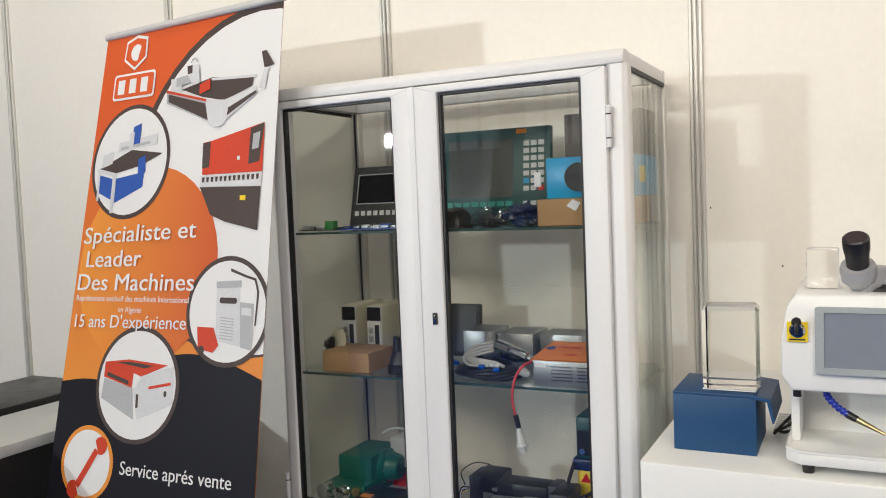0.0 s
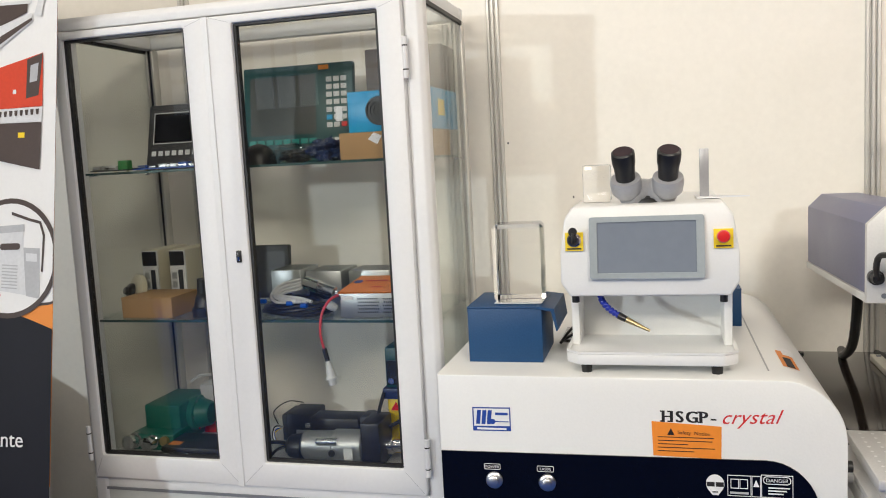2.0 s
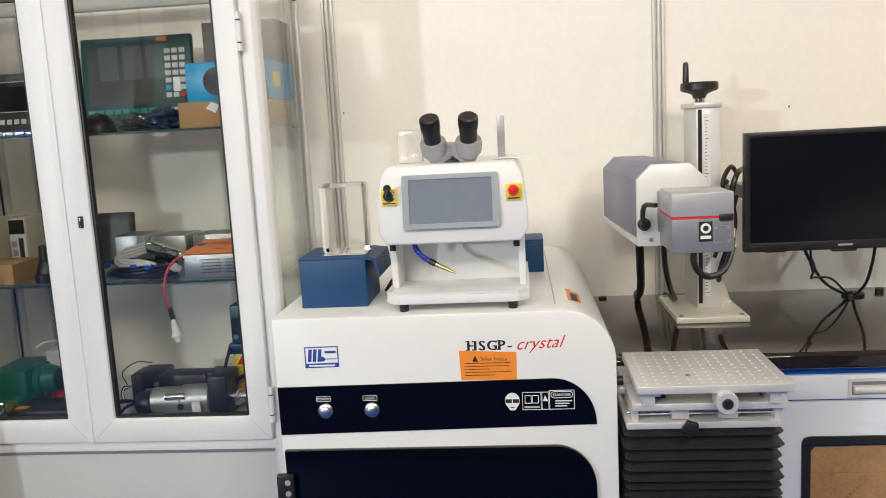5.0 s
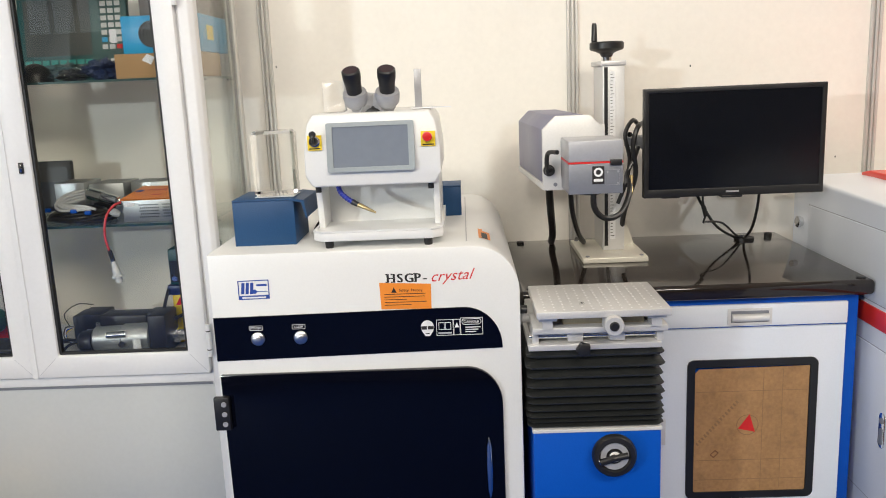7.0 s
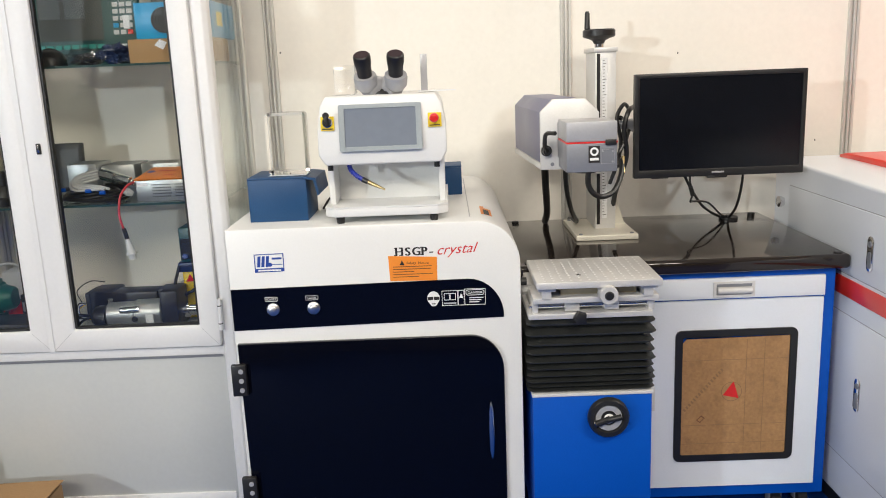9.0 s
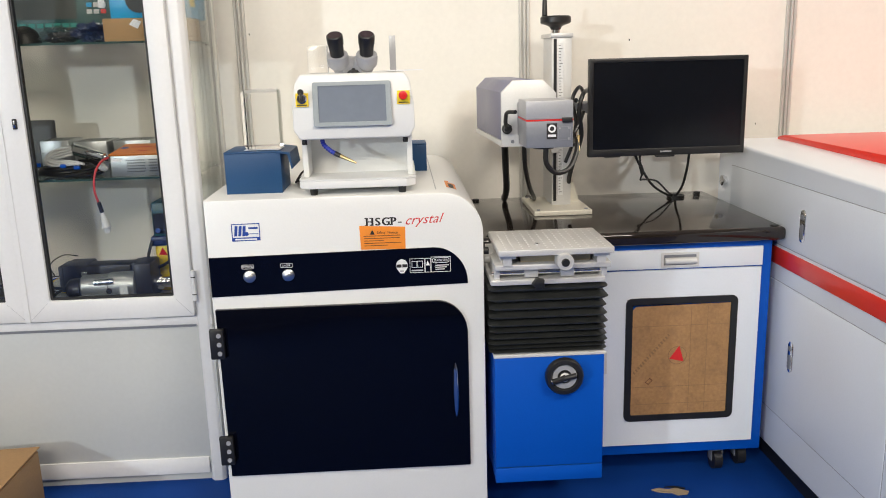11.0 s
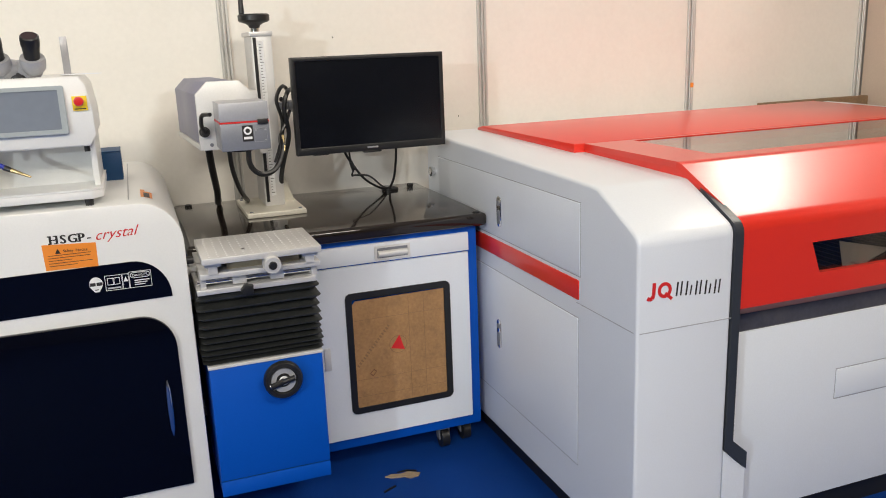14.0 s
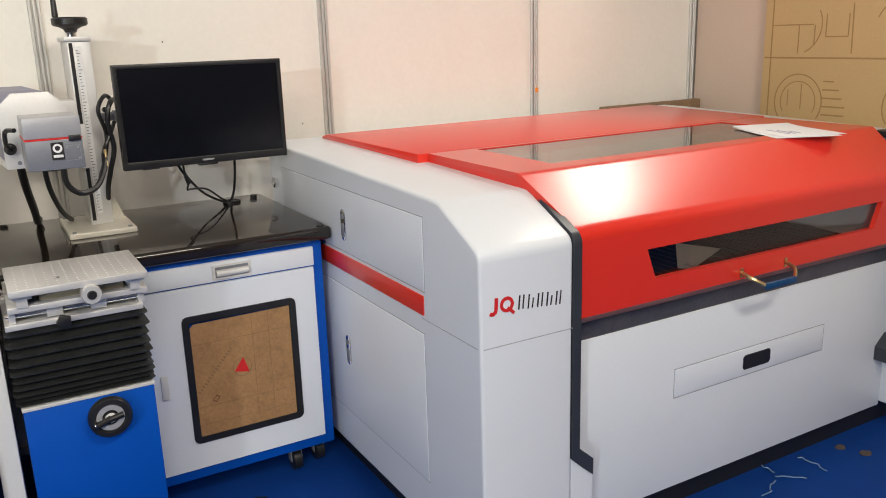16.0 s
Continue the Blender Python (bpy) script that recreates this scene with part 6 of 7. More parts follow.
# pictures of machines
PIC = [
    ("router_table", 6, M_BMID, [(0.385, 1.794), (0.509, 1.817), (0.675, 1.798), (0.672, 1.775), (0.568, 1.744), (0.474, 1.764)], "picture of a router table"),
    ("router_table", 7, M_BGREY, [(0.318, 1.797), (0.494, 1.751), (0.514, 1.688), (0.324, 1.759)], ""),
    ("router_table", 8, M_BMID, [(0.328, 1.786), (0.490, 1.743), (0.506, 1.694), (0.332, 1.762)], ""),
    ("router_table", 9, M_BRED, [(0.318, 1.799), (0.494, 1.755), (0.495, 1.748), (0.319, 1.791)], ""),
    ("router_table", 9, M_BPALE, [(0.491, 1.754), (0.568, 1.746), (0.575, 1.675), (0.541, 1.670), (0.509, 1.685)], ""),
    ("router_table", 8, M_BPALE, [(0.568, 1.746), (0.689, 1.773), (0.693, 1.752), (0.574, 1.686)], ""),
    ("router_table", 9, M_BMID, [(0.585, 1.722), (0.690, 1.760), (0.692, 1.753), (0.582, 1.700)], ""),
    ("router_table", 7, M_BPALE, [(0.506, 1.815), (0.689, 1.804), (0.689, 1.796), (0.511, 1.807)], ""),
    ("router_table", 9, M_BPALE, [(0.334, 1.830), (0.381, 1.828), (0.388, 1.788), (0.339, 1.796)], ""),
    ("router_table", 10, M_BGREY, [(0.358, 1.830), (0.454, 1.840), (0.460, 1.814), (0.362, 1.804)], ""),
    ("router_table", 11, M_BPALE, [(0.403, 1.861), (0.452, 1.861), (0.461, 1.806), (0.436, 1.801), (0.407, 1.834)], ""),
    ("router_table", 12, M_BMID, [(0.403, 1.861), (0.425, 1.861), (0.427, 1.838), (0.407, 1.836)], ""),
    ("router_table", 10, M_BGREY, arc(0.430, 1.868, 0.015, 0, 180, 8) + arc(0.430, 1.868, 0.010, 180, 0, 8), ""),
    ("router_table", 11, M_BRED, [(0.462, 1.800), (0.505, 1.812), (0.508, 1.783), (0.464, 1.772)], ""),
    ("router_table", 8, M_BPALE, [(0.716, 1.819), (0.733, 1.816), (0.722, 1.760), (0.697, 1.765)], ""),
    ("router_table", 9, M_BMID, [(0.702, 1.864), (0.719, 1.866), (0.752, 1.824), (0.716, 1.819)], ""),
    ("press_brake", 6, M_BRED, [(0.498, 1.630), (0.530, 1.633), (0.728, 1.669), (0.730, 1.536), (0.501, 1.538)], "picture of a red press brake"),
    ("press_brake", 7, M_BMID, [(0.495, 1.628), (0.526, 1.631), (0.527, 1.558), (0.499, 1.556)], ""),
    ("press_brake", 7, M_BMID, [(0.678, 1.656), (0.728, 1.668), (0.717, 1.564), (0.677, 1.558)], ""),
    ("press_brake", 8, M_BGREY, [(0.690, 1.640), (0.716, 1.645), (0.712, 1.600), (0.688, 1.597)], ""),
    ("press_brake", 8, M_BPALE, [(0.634, 1.583), (0.645, 1.583), (0.645, 1.572), (0.634, 1.572)], ""),
    ("press_brake", 6, M_BPALE, [(0.497, 1.536), (0.730, 1.533), (0.728, 1.497), (0.497, 1.504)], ""),
    ("press_brake", 7, M_BMID, [(0.497, 1.503), (0.728, 1.496), (0.725, 1.378), (0.603, 1.404), (0.548, 1.423)], ""),
    ("press_brake", 8, M_YELLOW, [(0.655, 1.474), (0.676, 1.473), (0.676, 1.460), (0.655, 1.461)], ""),
    ("laser_picture", 8, M_BRED, [(0.185, 1.000), (0.283, 1.012), (0.438, 1.004), (0.338, 0.966), (0.306, 0.975), (0.304, 0.933), (0.186, 0.957)], "picture of a red and white laser cutter"),
    ("laser_picture", 9, M_BMID, [(0.235, 1.001), (0.285, 1.006), (0.385, 0.999), (0.350, 0.990)], ""),
    ("laser_picture", 9, M_BMID, [(0.200, 0.972), (0.290, 0.952), (0.290, 0.940), (0.200, 0.960)], ""),
    ("laser_picture", 7, M_BGREY, [(0.187, 0.954), (0.307, 0.933), (0.323, 0.844), (0.183, 0.896)], ""),
    ("laser_picture", 8, M_BPALE, [(0.343, 0.971), (0.461, 1.002), (0.468, 0.898), (0.337, 0.846), (0.311, 0.927)], ""),
    ("laser_picture", 9, M_BRED, [(0.371, 0.941), (0.455, 0.958), (0.456, 0.950), (0.372, 0.933)], ""),
    ("laser_picture", 9, M_BMID, arc(0.437, 0.925, 0.006, 0, 360, 10, 0.009)[:-1], ""),
    ("laser_picture", 9, M_BMID, [(0.325, 0.915), (0.334, 0.918), (0.337, 0.880), (0.328, 0.877)], ""),
    ("welder", 7, M_BPALE, [(0.594, 1.232), (0.679, 1.230), (0.692, 1.068), (0.605, 1.080)], "picture of a laser welder"),
    ("welder", 8, M_BGREY, [(0.593, 1.240), (0.683, 1.244), (0.684, 1.226), (0.595, 1.222)], ""),
    ("welder", 8, M_BGREY, [(0.682, 1.186), (0.732, 1.183), (0.734, 1.059), (0.693, 1.066)], ""),
    ("welder", 9, M_BPALE, [(0.690, 1.172), (0.724, 1.170), (0.725, 1.150), (0.691, 1.152)], ""),
    ("welder", 9, M_BMID, round_rect(0.610, 0.672, 1.181, 1.197, 0.007, 4), ""),
    ("welder", 9, M_BRED, [(0.535, 1.115), (0.595, 1.115), (0.617, 1.068), (0.597, 1.047), (0.544, 1.057)], ""),
    ("welder", 10, M_BMID, arc(0.556, 1.053, 0.012, 0, 360, 12)[:-1], ""),
    ("welder", 8, M_BMID, [(0.643, 1.276), (0.700, 1.258), (0.734, 1.250), (0.747, 1.215), (0.742, 1.125), (0.737, 1.125), (0.740, 1.214), (0.729, 1.244), (0.700, 1.251), (0.643, 1.268)], ""),
]
for pic, layer, ink, outline, note in PIC:
    printed(pic, [outline], layer, ink, cloth, note)
for k in range(13):
    x = 0.503 + 0.0172 * k
    printed("press_brake", [[(x, 1.530), (x + 0.011, 1.530), (x + 0.009, 1.516), (x + 0.002, 1.516)]], 8, M_BMID, cloth)
for k in range(8):
    printed("welder", [[(0.618, 1.086 + 0.008 * k), (0.666, 1.083 + 0.008 * k), (0.666, 1.086 + 0.008 * k), (0.618, 1.089 + 0.008 * k)]], 9, M_BGREY, cloth)
BLUE = [
    (7, M_BBLUE, [(0.052, 1.560), (0.115, 1.545), (0.120, 1.480), (0.056, 1.505)]),
    (7, M_BBLUE, [(0.132, 1.545), (0.255, 1.560), (0.255, 1.515), (0.135, 1.470)]),
    (8, M_BMID, [(0.048, 1.578), (0.190, 1.630), (0.330, 1.612), (0.240, 1.580), (0.130, 1.562)]),
    (9, M_BPALE, [(0.044, 1.580), (0.128, 1.562), (0.128, 1.550), (0.044, 1.568)]),
    (9, M_BPALE, [(0.116, 1.562), (0.132, 1.562), (0.132, 1.440), (0.120, 1.440)]),
    (9, M_BPALE, [(0.046, 1.575), (0.056, 1.575), (0.062, 1.480), (0.052, 1.480)]),
    (9, M_BBLUE, [(0.225, 1.600), (0.255, 1.610), (0.262, 1.560), (0.230, 1.535)]),
    (9, M_BPALE, [(0.130, 1.655), (0.300, 1.672), (0.300, 1.640), (0.130, 1.628)]),
    (10, M_BGREY, [(0.140, 1.640), (0.270, 1.652), (0.270, 1.644), (0.140, 1.632)]),
    (10, M_BBLUE, [(0.188, 1.700), (0.222, 1.708), (0.224, 1.640), (0.190, 1.640)]),
    (11, M_BPALE, [(0.176, 1.680), (0.196, 1.684), (0.196, 1.636), (0.176, 1.632)]),
    (9, M_BPALE, [(0.060, 1.620), (0.108, 1.630), (0.108, 1.592), (0.060, 1.580)]),
]
for layer, ink, outline in BLUE:
    printed("blue_router", [outline], layer, ink, cloth, "picture of a blue router" if layer == 8 else "")
printed("wrench", [[(0.115, 0.645), (0.132, 0.632), (0.200, 0.742), (0.183, 0.752)], arc(0.110, 0.628, 0.026, 80, 330, 12) + [(0.113, 0.633)], arc(0.205, 0.760, 0.026, 260, 510, 12) + [(0.200, 0.755)]], 8, M_BRED, cloth, "red spanner picture")


def banner_text(text, x0, x1, y, layer, material, skew=0.0, h=None):
    """One printed line of text, fitted between x0 and x1 on the cloth."""
    probe = letters(text, 1.0, lambda x, y_, d_: Vector((x, y_, 0)))
    base = letters(text, 1.0, lambda x, y_, d_: Vector((x + 0.022, y_, 0.0001)))
    low = bpy.data.meshes.new("second_pass")
    base.to_mesh(low)
    probe.from_mesh(low)
    bpy.data.meshes.remove(low)
    lo, hi = min(v.co.x for v in probe.verts), max(v.co.x for v in probe.verts)
    k = (x1 - x0) / (hi - lo)
    ky = k if h is None else h / 0.7
    for v in probe.verts:
        v.co = on_banner(x0 + (v.co.x - lo) * k, y + v.co.y * ky + skew * (v.co.x - lo) * k, 0.0006 * (layer + 1) + v.co.z)
    part("lettering", probe, material, cloth)


banner_text("Spécialiste et", 0.022, 0.502, 1.347, 11, M_BWHITE, 0.03, 0.050)
banner_text("Leader", 0.046, 0.289, 1.276, 11, M_BWHITE, 0.02, 0.050)
banner_text("Des Machines", 0.020, 0.511, 1.206, 11, M_BWHITE, 0.015, 0.050)
banner_text("Représentant exclusif des machines International", 0.022, 0.497, 1.175, 11, M_BWHITE, 0.008)
banner_text("en Algérie", 0.214, 0.310, 1.146, 11, M_BWHITE, 0.0)
banner_text("15 ans D'expérience", 0.029, 0.494, 1.096, 11, M_BWHITE, 0.02, 0.038)
banner_text("Service aprés vente", 0.293, 0.696, 0.690, 11, M_BWHITE, 0.012, 0.038)


# ---- what stands in the cabinet ----
S1, S2, S0 = SHELVES[0] + 0.0005, SHELVES[1] + 0.0005, 0.6005
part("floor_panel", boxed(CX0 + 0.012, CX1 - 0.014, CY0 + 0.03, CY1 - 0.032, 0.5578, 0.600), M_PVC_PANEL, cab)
M_PCB = mat("blue_circuit_board", (0.01, 0.06, 0.32), 0.35)
M_PCBG = mat("green_connector", (0.03, 0.22, 0.05), 0.4)
M_TEAL = mat("dark_teal_casing", (0.010, 0.075, 0.080), 0.4)
M_DGREY = mat("dark_grey_plastic", (0.035, 0.038, 0.045), 0.4)
M_CNCSCR = mat("grey_panel_screen", (0.10, 0.11, 0.11), 0.15)
M_KEY = mat("pale_keys", (0.62, 0.64, 0.66), 0.5)
M_SKY = mat("sky_blue_paint", (0.01, 0.33, 0.66), 0.35)
M_IVORY = mat("ivory_plastic", (0.58, 0.54, 0.42), 0.5)
M_GALV = mat("galvanised_sheet", (0.42, 0.44, 0.45), 0.38, 0.8, 0.12, 14)
M_ORPSU = mat("orange_cover", (0.80, 0.22, 0.02), 0.4)
M_GREEN = mat("green_casting", (0.005, 0.13, 0.10), 0.35, 0, 0.2, 12, 160, 0.1)
M_PINK = mat("red_cable", (0.62, 0.06, 0.07), 0.4)
M_CABLEGREY = mat("grey_cable", (0.55, 0.56, 0.58), 0.45)
M_FILM = pane("crumpled_film", (0.82, 0.84, 0.85), 1.0, 1.7)


def lean(bm, x, y, z, deg):
    """Tilt what has been built back about a line along x."""
    m = Matrix.Translation((0, y, z)) @ Matrix.Rotation(radians(-deg), 4, "X") @ Matrix.Translation((0, -y, -z))
    bmesh.ops.transform(bm, matrix=m, verts=bm.verts)
    return bm


def screen_unit(name, label, x0, x1, z0, z1, y, deg, body, glass, inset):
    t = thing(name, ((x0 + x1) / 2, y, z0), label, "control panel")
    part("case", lean(boxed(x0, x1, y, y + 0.022, z0, z1, 0.005), 0, y, z0, deg), body, t)
    part("screen", lean(boxed(x0 + inset[0], x1 - inset[1], y - 0.0008, y + 0.002, z0 + inset[2], z1 - inset[3]), 0, y, z0, deg), glass, t)
    return t


hmi = screen_unit("operator_panel", "dark grey operator panel with small keys, leaning on the shelf", -1.005, -0.800, S1, S1 + 0.190, 2.245, 14, M_DGREY, M_SCREEN, (0.022, 0.022, 0.078, 0.028))
bm = bmesh.new()
ring_prism(bm, [(-0.985, S1 + 0.075), (-0.820, S1 + 0.075), (-0.820, S1 + 0.165), (-0.985, S1 + 0.165)], [(-0.983, S1 + 0.077), (-0.822, S1 + 0.077), (-0.822, S1 + 0.163), (-0.983, S1 + 0.163)], "y", 2.243, 2.2448)
part("screen_line", lean(bm, 0, 2.245, S1, 14), M_KEY, hmi)
for k in range(8):
    part("key", lean(boxed(-0.988 + 0.0215 * k, -0.974 + 0.0215 * k, 2.2432, 2.2448, S1 + 0.040, S1 + 0.054, 0.0005, 1), 0, 2.245, S1, 14), M_KEY, hmi)
for bx0, bx1, label, mt in ((-1.065, -0.950, "small circuit board with green connector on the shelf", M_DGREY), (-0.935, -0.735, "blue circuit board with white connectors on the shelf", M_PCB)):
    b = thing("circuit_board", ((bx0 + bx1) / 2, 2.14, S1), label, "circuit board", "circuit boards")
    part("board", boxed(bx0, bx1, 2.085, 2.19, S1 + 0.003, S1 + 0.006), mt, b)
    for k in range(4):
        part("standoff", made(rod, (bx0 + 0.008 if k % 2 else bx1 - 0.008, 2.095 if k < 2 else 2.18, S1), (bx0 + 0.008 if k % 2 else bx1 - 0.008, 2.095 if k < 2 else 2.18, S1 + 0.003), 0.003, seg=8), M_BRASS, b)
    row_rng = random.Random(int(-bx0 * 1000))
    x = bx0 + 0.004
    while x < bx1 - 0.014:
        w = row_rng.uniform(0.010, 0.030)
        y0, h = 2.088 + row_rng.uniform(0, 0.02), row_rng.uniform(0.005, 0.013)
        cn_ob = part("connector", boxed(x, min(x + w, bx1 - 0.002), y0, y0 + row_rng.uniform(0.010, 0.022), S1 + 0.006, S1 + 0.006 + h, 0.001), row_rng.choice((M_GALV, M_GALV, M_KEY, M_DGREY, M_PCBG if bx0 < -1 else M_PCB)), b)
        part("pin_row", boxed(x + 0.002, min(x + w, bx1 - 0.002) - 0.002, y0 - 0.0015, y0 - 0.0002, S1 + 0.008, S1 + 0.008 + h * 0.4), M_CHROME, cn_ob)
        part("chip", boxed(x, x + w * 0.55, 2.145, 2.158 + 0.5 * w, S1 + 0.006, S1 + 0.009, 0.0005, 1), M_BLACK, b)
        x += w + row_rng.uniform(0.002, 0.007)
    if bx0 < -1:
        part("terminal_block", boxed(bx1 - 0.034, bx1 - 0.006, 2.092, 2.116, S1 + 0.006, S1 + 0.030, 0.0015), M_PCBG, b, "green screw terminal block")

cnc = screen_unit("machine_controller", "large teal machine controller with grey screen and keypad", -0.720, -0.392, S1, S1 + 0.270, 2.300, 6, M_TEAL, M_CNCSCR, (0.020, 0.110, 0.078, 0.030))
for r in range(10):
    for c in range(3):
        mtl = M_KEY
        if (r, c) == (4, 0):
            mtl = M_SKY
        if (r, c) == (3, 2):
            mtl = M_ESTOP
        if r == 2:
            continue
        part("key", lean(boxed(-0.470 + 0.0215 * c, -0.4535 + 0.0215 * c, 2.2975, 2.2998, S1 + 0.030 + 0.0208 * r, S1 + 0.0435 + 0.0208 * r, 0.0006, 1), 0, 2.300, S1, 6), mtl, cnc)
for k in range(8):
    part("soft_key", lean(boxed(-0.705 + 0.026 * k, -0.684 + 0.026 * k, 2.2975, 2.2998, S1 + 0.052, S1 + 0.066, 0.0006, 1), 0, 2.300, S1, 6), mat("teal_key", (0.03, 0.28, 0.25), 0.45) if k == 0 else bpy.data.materials["teal_key"], cnc)
part("sticker", lean(boxed(-0.492, -0.462, 2.2975, 2.2995, S1 + 0.252, S1 + 0.264), 0, 2.300, S1, 6), M_ORANGE, cnc)
bm = bmesh.new()
lathe(bm, (-0.618, 2.185, S1), (0, 0, 1), [(0, 0.046), (0.020, 0.045), (0.038, 0.036), (0.050, 0.020), (0.054, 0.004)], 24)
solid("black_cover", bm, M_BLACK, "black domed rubber cover on the upper shelf", "cover")


def crumple(name, label, cx, cy, cz, rx, ry, rz, material, seed):
    """A crumpled bag: a ball pushed in and out by noise."""
    bm = bmesh.new()
    bmesh.ops.create_icosphere(bm, subdivisions=4, radius=1)
    for v in bm.verts:
        n = noise.noise(v.co * 2.3 + Vector((seed, 0, 0))) * 0.45 + abs(noise.noise(v.co * 6 + Vector((0, seed, 0)))) * 0.35
        v.co *= 0.75 + n
        v.co = Vector((cx + v.co.x * rx, cy + v.co.y * ry, max(cz, cz + rz * 0.8 + v.co.z * rz)))
    return solid(name, bm, material, label, "bag", smooth=25)


crumple("cable_pack", "dark cable packed inside a plastic bag", -0.505, 2.165, S1, 0.048, 0.03, 0.020, M_DGREY, 3.0)
crumple("plastic_bag", "crumpled clear plastic bag on the upper shelf", -0.505, 2.16, S1, 0.066, 0.045, 0.030, M_FILM, 7.0)
crumple("plastic_bag", "crumpled dark blue plastic bag on the upper shelf", -0.418, 2.17, S1, 0.055, 0.045, 0.034, mat("navy_film", (0.02, 0.035, 0.09), 0.15), 11.0)
crt = thing("small_carton", (-0.28, 2.2, S1), "small brown carton with torn white label", "carton")
part("body", boxed(-0.362, -0.126, 2.120, 2.315, S1, S1 + 0.066, 0.002), M_CARD, crt)
bm = bmesh.new()
prism(bm, [(-0.286, S1 + 0.048), (-0.262, S1 + 0.035), (-0.250, S1 + 0.055), (-0.270, S1 + 0.064)], "y", 2.1185, 2.1198)
part("torn_label", bm, M_PAPER, crt)
fb = thing("blue_fan_box", (-0.28, 2.25, S1 + 0.067), "sky blue power box with a round black fan", "power supply")
part("case", boxed(-0.346, -0.124, 2.150, 2.40, S1 + 0.067, S1 + 0.168, 0.002), M_SKY, fb)
bm = bmesh.new()
for r in (0.036, 0.027, 0.018, 0.009):
    ring_prism(bm, arc(-0.262, S1 + 0.118, r, 0, 360, 24)[:-1], arc(-0.262, S1 + 0.118, r - 0.004, 0, 360, 24)[:-1], "y", 2.146, 2.1495)
part("fan_guard", bm, M_BLACK, fb)
part("fan", made(rod, (-0.262, 2.1502, S1 + 0.118), (-0.262, 2.1485, S1 + 0.118), 0.034), M_DGREY, fb)
part("label", boxed(-0.1240, -0.1232, 2.20, 2.26, S1 + 0.10, S1 + 0.14), M_YELLOW, fb)
part("tag", boxed(-0.376, -0.358, 2.142, 2.146, S1 + 0.098, S1 + 0.135, 0.001), M_PAPER, fb)
solid("dark_box", boxed(-0.335, -0.128, 2.27, 2.41, S1 + 0.1685, S1 + 0.285, 0.002), mat("taupe_card", (0.14, 0.11, 0.095), 0.6), "dark taupe card box on the blue power box", "box")

# middle shelf
rl = thing("tape_roll", (-1.045, 2.2, S2), "grey disc with a black hub standing on edge", "disc")
bm = bmesh.new()
lathe(bm, (-1.040, 2.205, S2 + 0.052), (-0.55, -0.80, 0.25), [(-0.010, 0.044), (-0.006, 0.050), (0.008, 0.050), (0.011, 0.044)], 28)
part("disc", bm, M_IVORY, rl)
bm = bmesh.new()
lathe(bm, (-1.049, 2.192, S2 + 0.056), (-0.55, -0.80, 0.25), [(0, 0.024), (0.010, 0.022), (0.014, 0.012), (0.022, 0.010)], 20)
part("hub", bm, M_BLACK, rl)
cb = thing("small_carton", (-0.93, 2.16, S2), "flat brown cardboard box on the glass shelf", "carton")
part("body", boxed(-1.012, -0.858, 2.090, 2.225, S2, S2 + 0.052, 0.0015), M_CARD, cb)
part("lid", boxed(-1.0135, -0.8565, 2.0885, 2.2265, S2 + 0.052, S2 + 0.056, 0.001), M_CARD, cb)
for k, x in enumerate((-1.052, -0.962)):
    sd = thing("servo_drive", (x + 0.02, 2.32, S2), "ivory servo drive with a black display panel", "drive", "servo drives")
    part("case", boxed(x, x + 0.050, 2.262, 2.420, S2, S2 + 0.165, 0.002), M_IVORY, sd)
    fr = part("front_cover", boxed(x - 0.001, x + 0.049, 2.256, 2.262, S2 + 0.002, S2 + 0.163, 0.001), M_KEY, sd)
    part("display", boxed(x + 0.001, x + 0.047, 2.2545, 2.2558, S2 + 0.120, S2 + 0.161), M_BLACK, fr)
    part("terminal_strip", boxed(x + 0.026, x + 0.040, 2.2545, 2.2558, S2 + 0.030, S2 + 0.108), M_DGREY, fr)
    for j in range(3):
        part("socket", boxed(x + 0.005, x + 0.020, 2.2545, 2.2558, S2 + 0.030 + 0.026 * j, S2 + 0.048 + 0.026 * j), M_GALV, fr)
bm = bmesh.new()
lathe(bm, (-0.780, 2.13, S2), (0, 0, 1), [(0, 0.036), (0.022, 0.036), (0.026, 0.031), (0.055, 0.024), (0.060, 0.020), (0.10, 0.018)], 24)
solid("black_mount", bm, M_BLACK, "black conical mount on the glass shelf", "mount")
screen_unit("handheld_tablet", "dark tablet leaning at the back of the shelf", -0.765, -0.655, S2, S2 + 0.158, 2.385, 5, M_DGREY, M_DGREY, (0.012, 0.012, 0.015, 0.020))


def vented_supply(x0, x1, y0, y1, h, label):
    v = thing("power_supply", ((x0 + x1) / 2, (y0 + y1) / 2, S2), label, "power supply", "power supplies")
    part("case", boxed(x0, x1, y0, y1, S2, S2 + h, 0.0015), M_GALV, v)
    bm = bmesh.new()
    for i in range(int((x1 - x0) / 0.011) - 1):
        for j in range(int((y1 - y0) / 0.012) - 1):
            rod(bm, (x0 + 0.010 + 0.011 * i, y0 + 0.010 + 0.012 * j, S2 + h - 0.0004), (x0 + 0.010 + 0.011 * i, y0 + 0.010 + 0.012 * j, S2 + h + 0.0004), 0.0032, seg=6)
    tagged(part("vent_holes", bm, M_BLACK, v), kind="stuff")
    part("terminal_strip", boxed(x0 + 0.01, x1 - 0.03, y0 - 0.006, y0 - 0.0003, S2 + 0.012, S2 + 0.034, 0.001), M_BLACK, v)


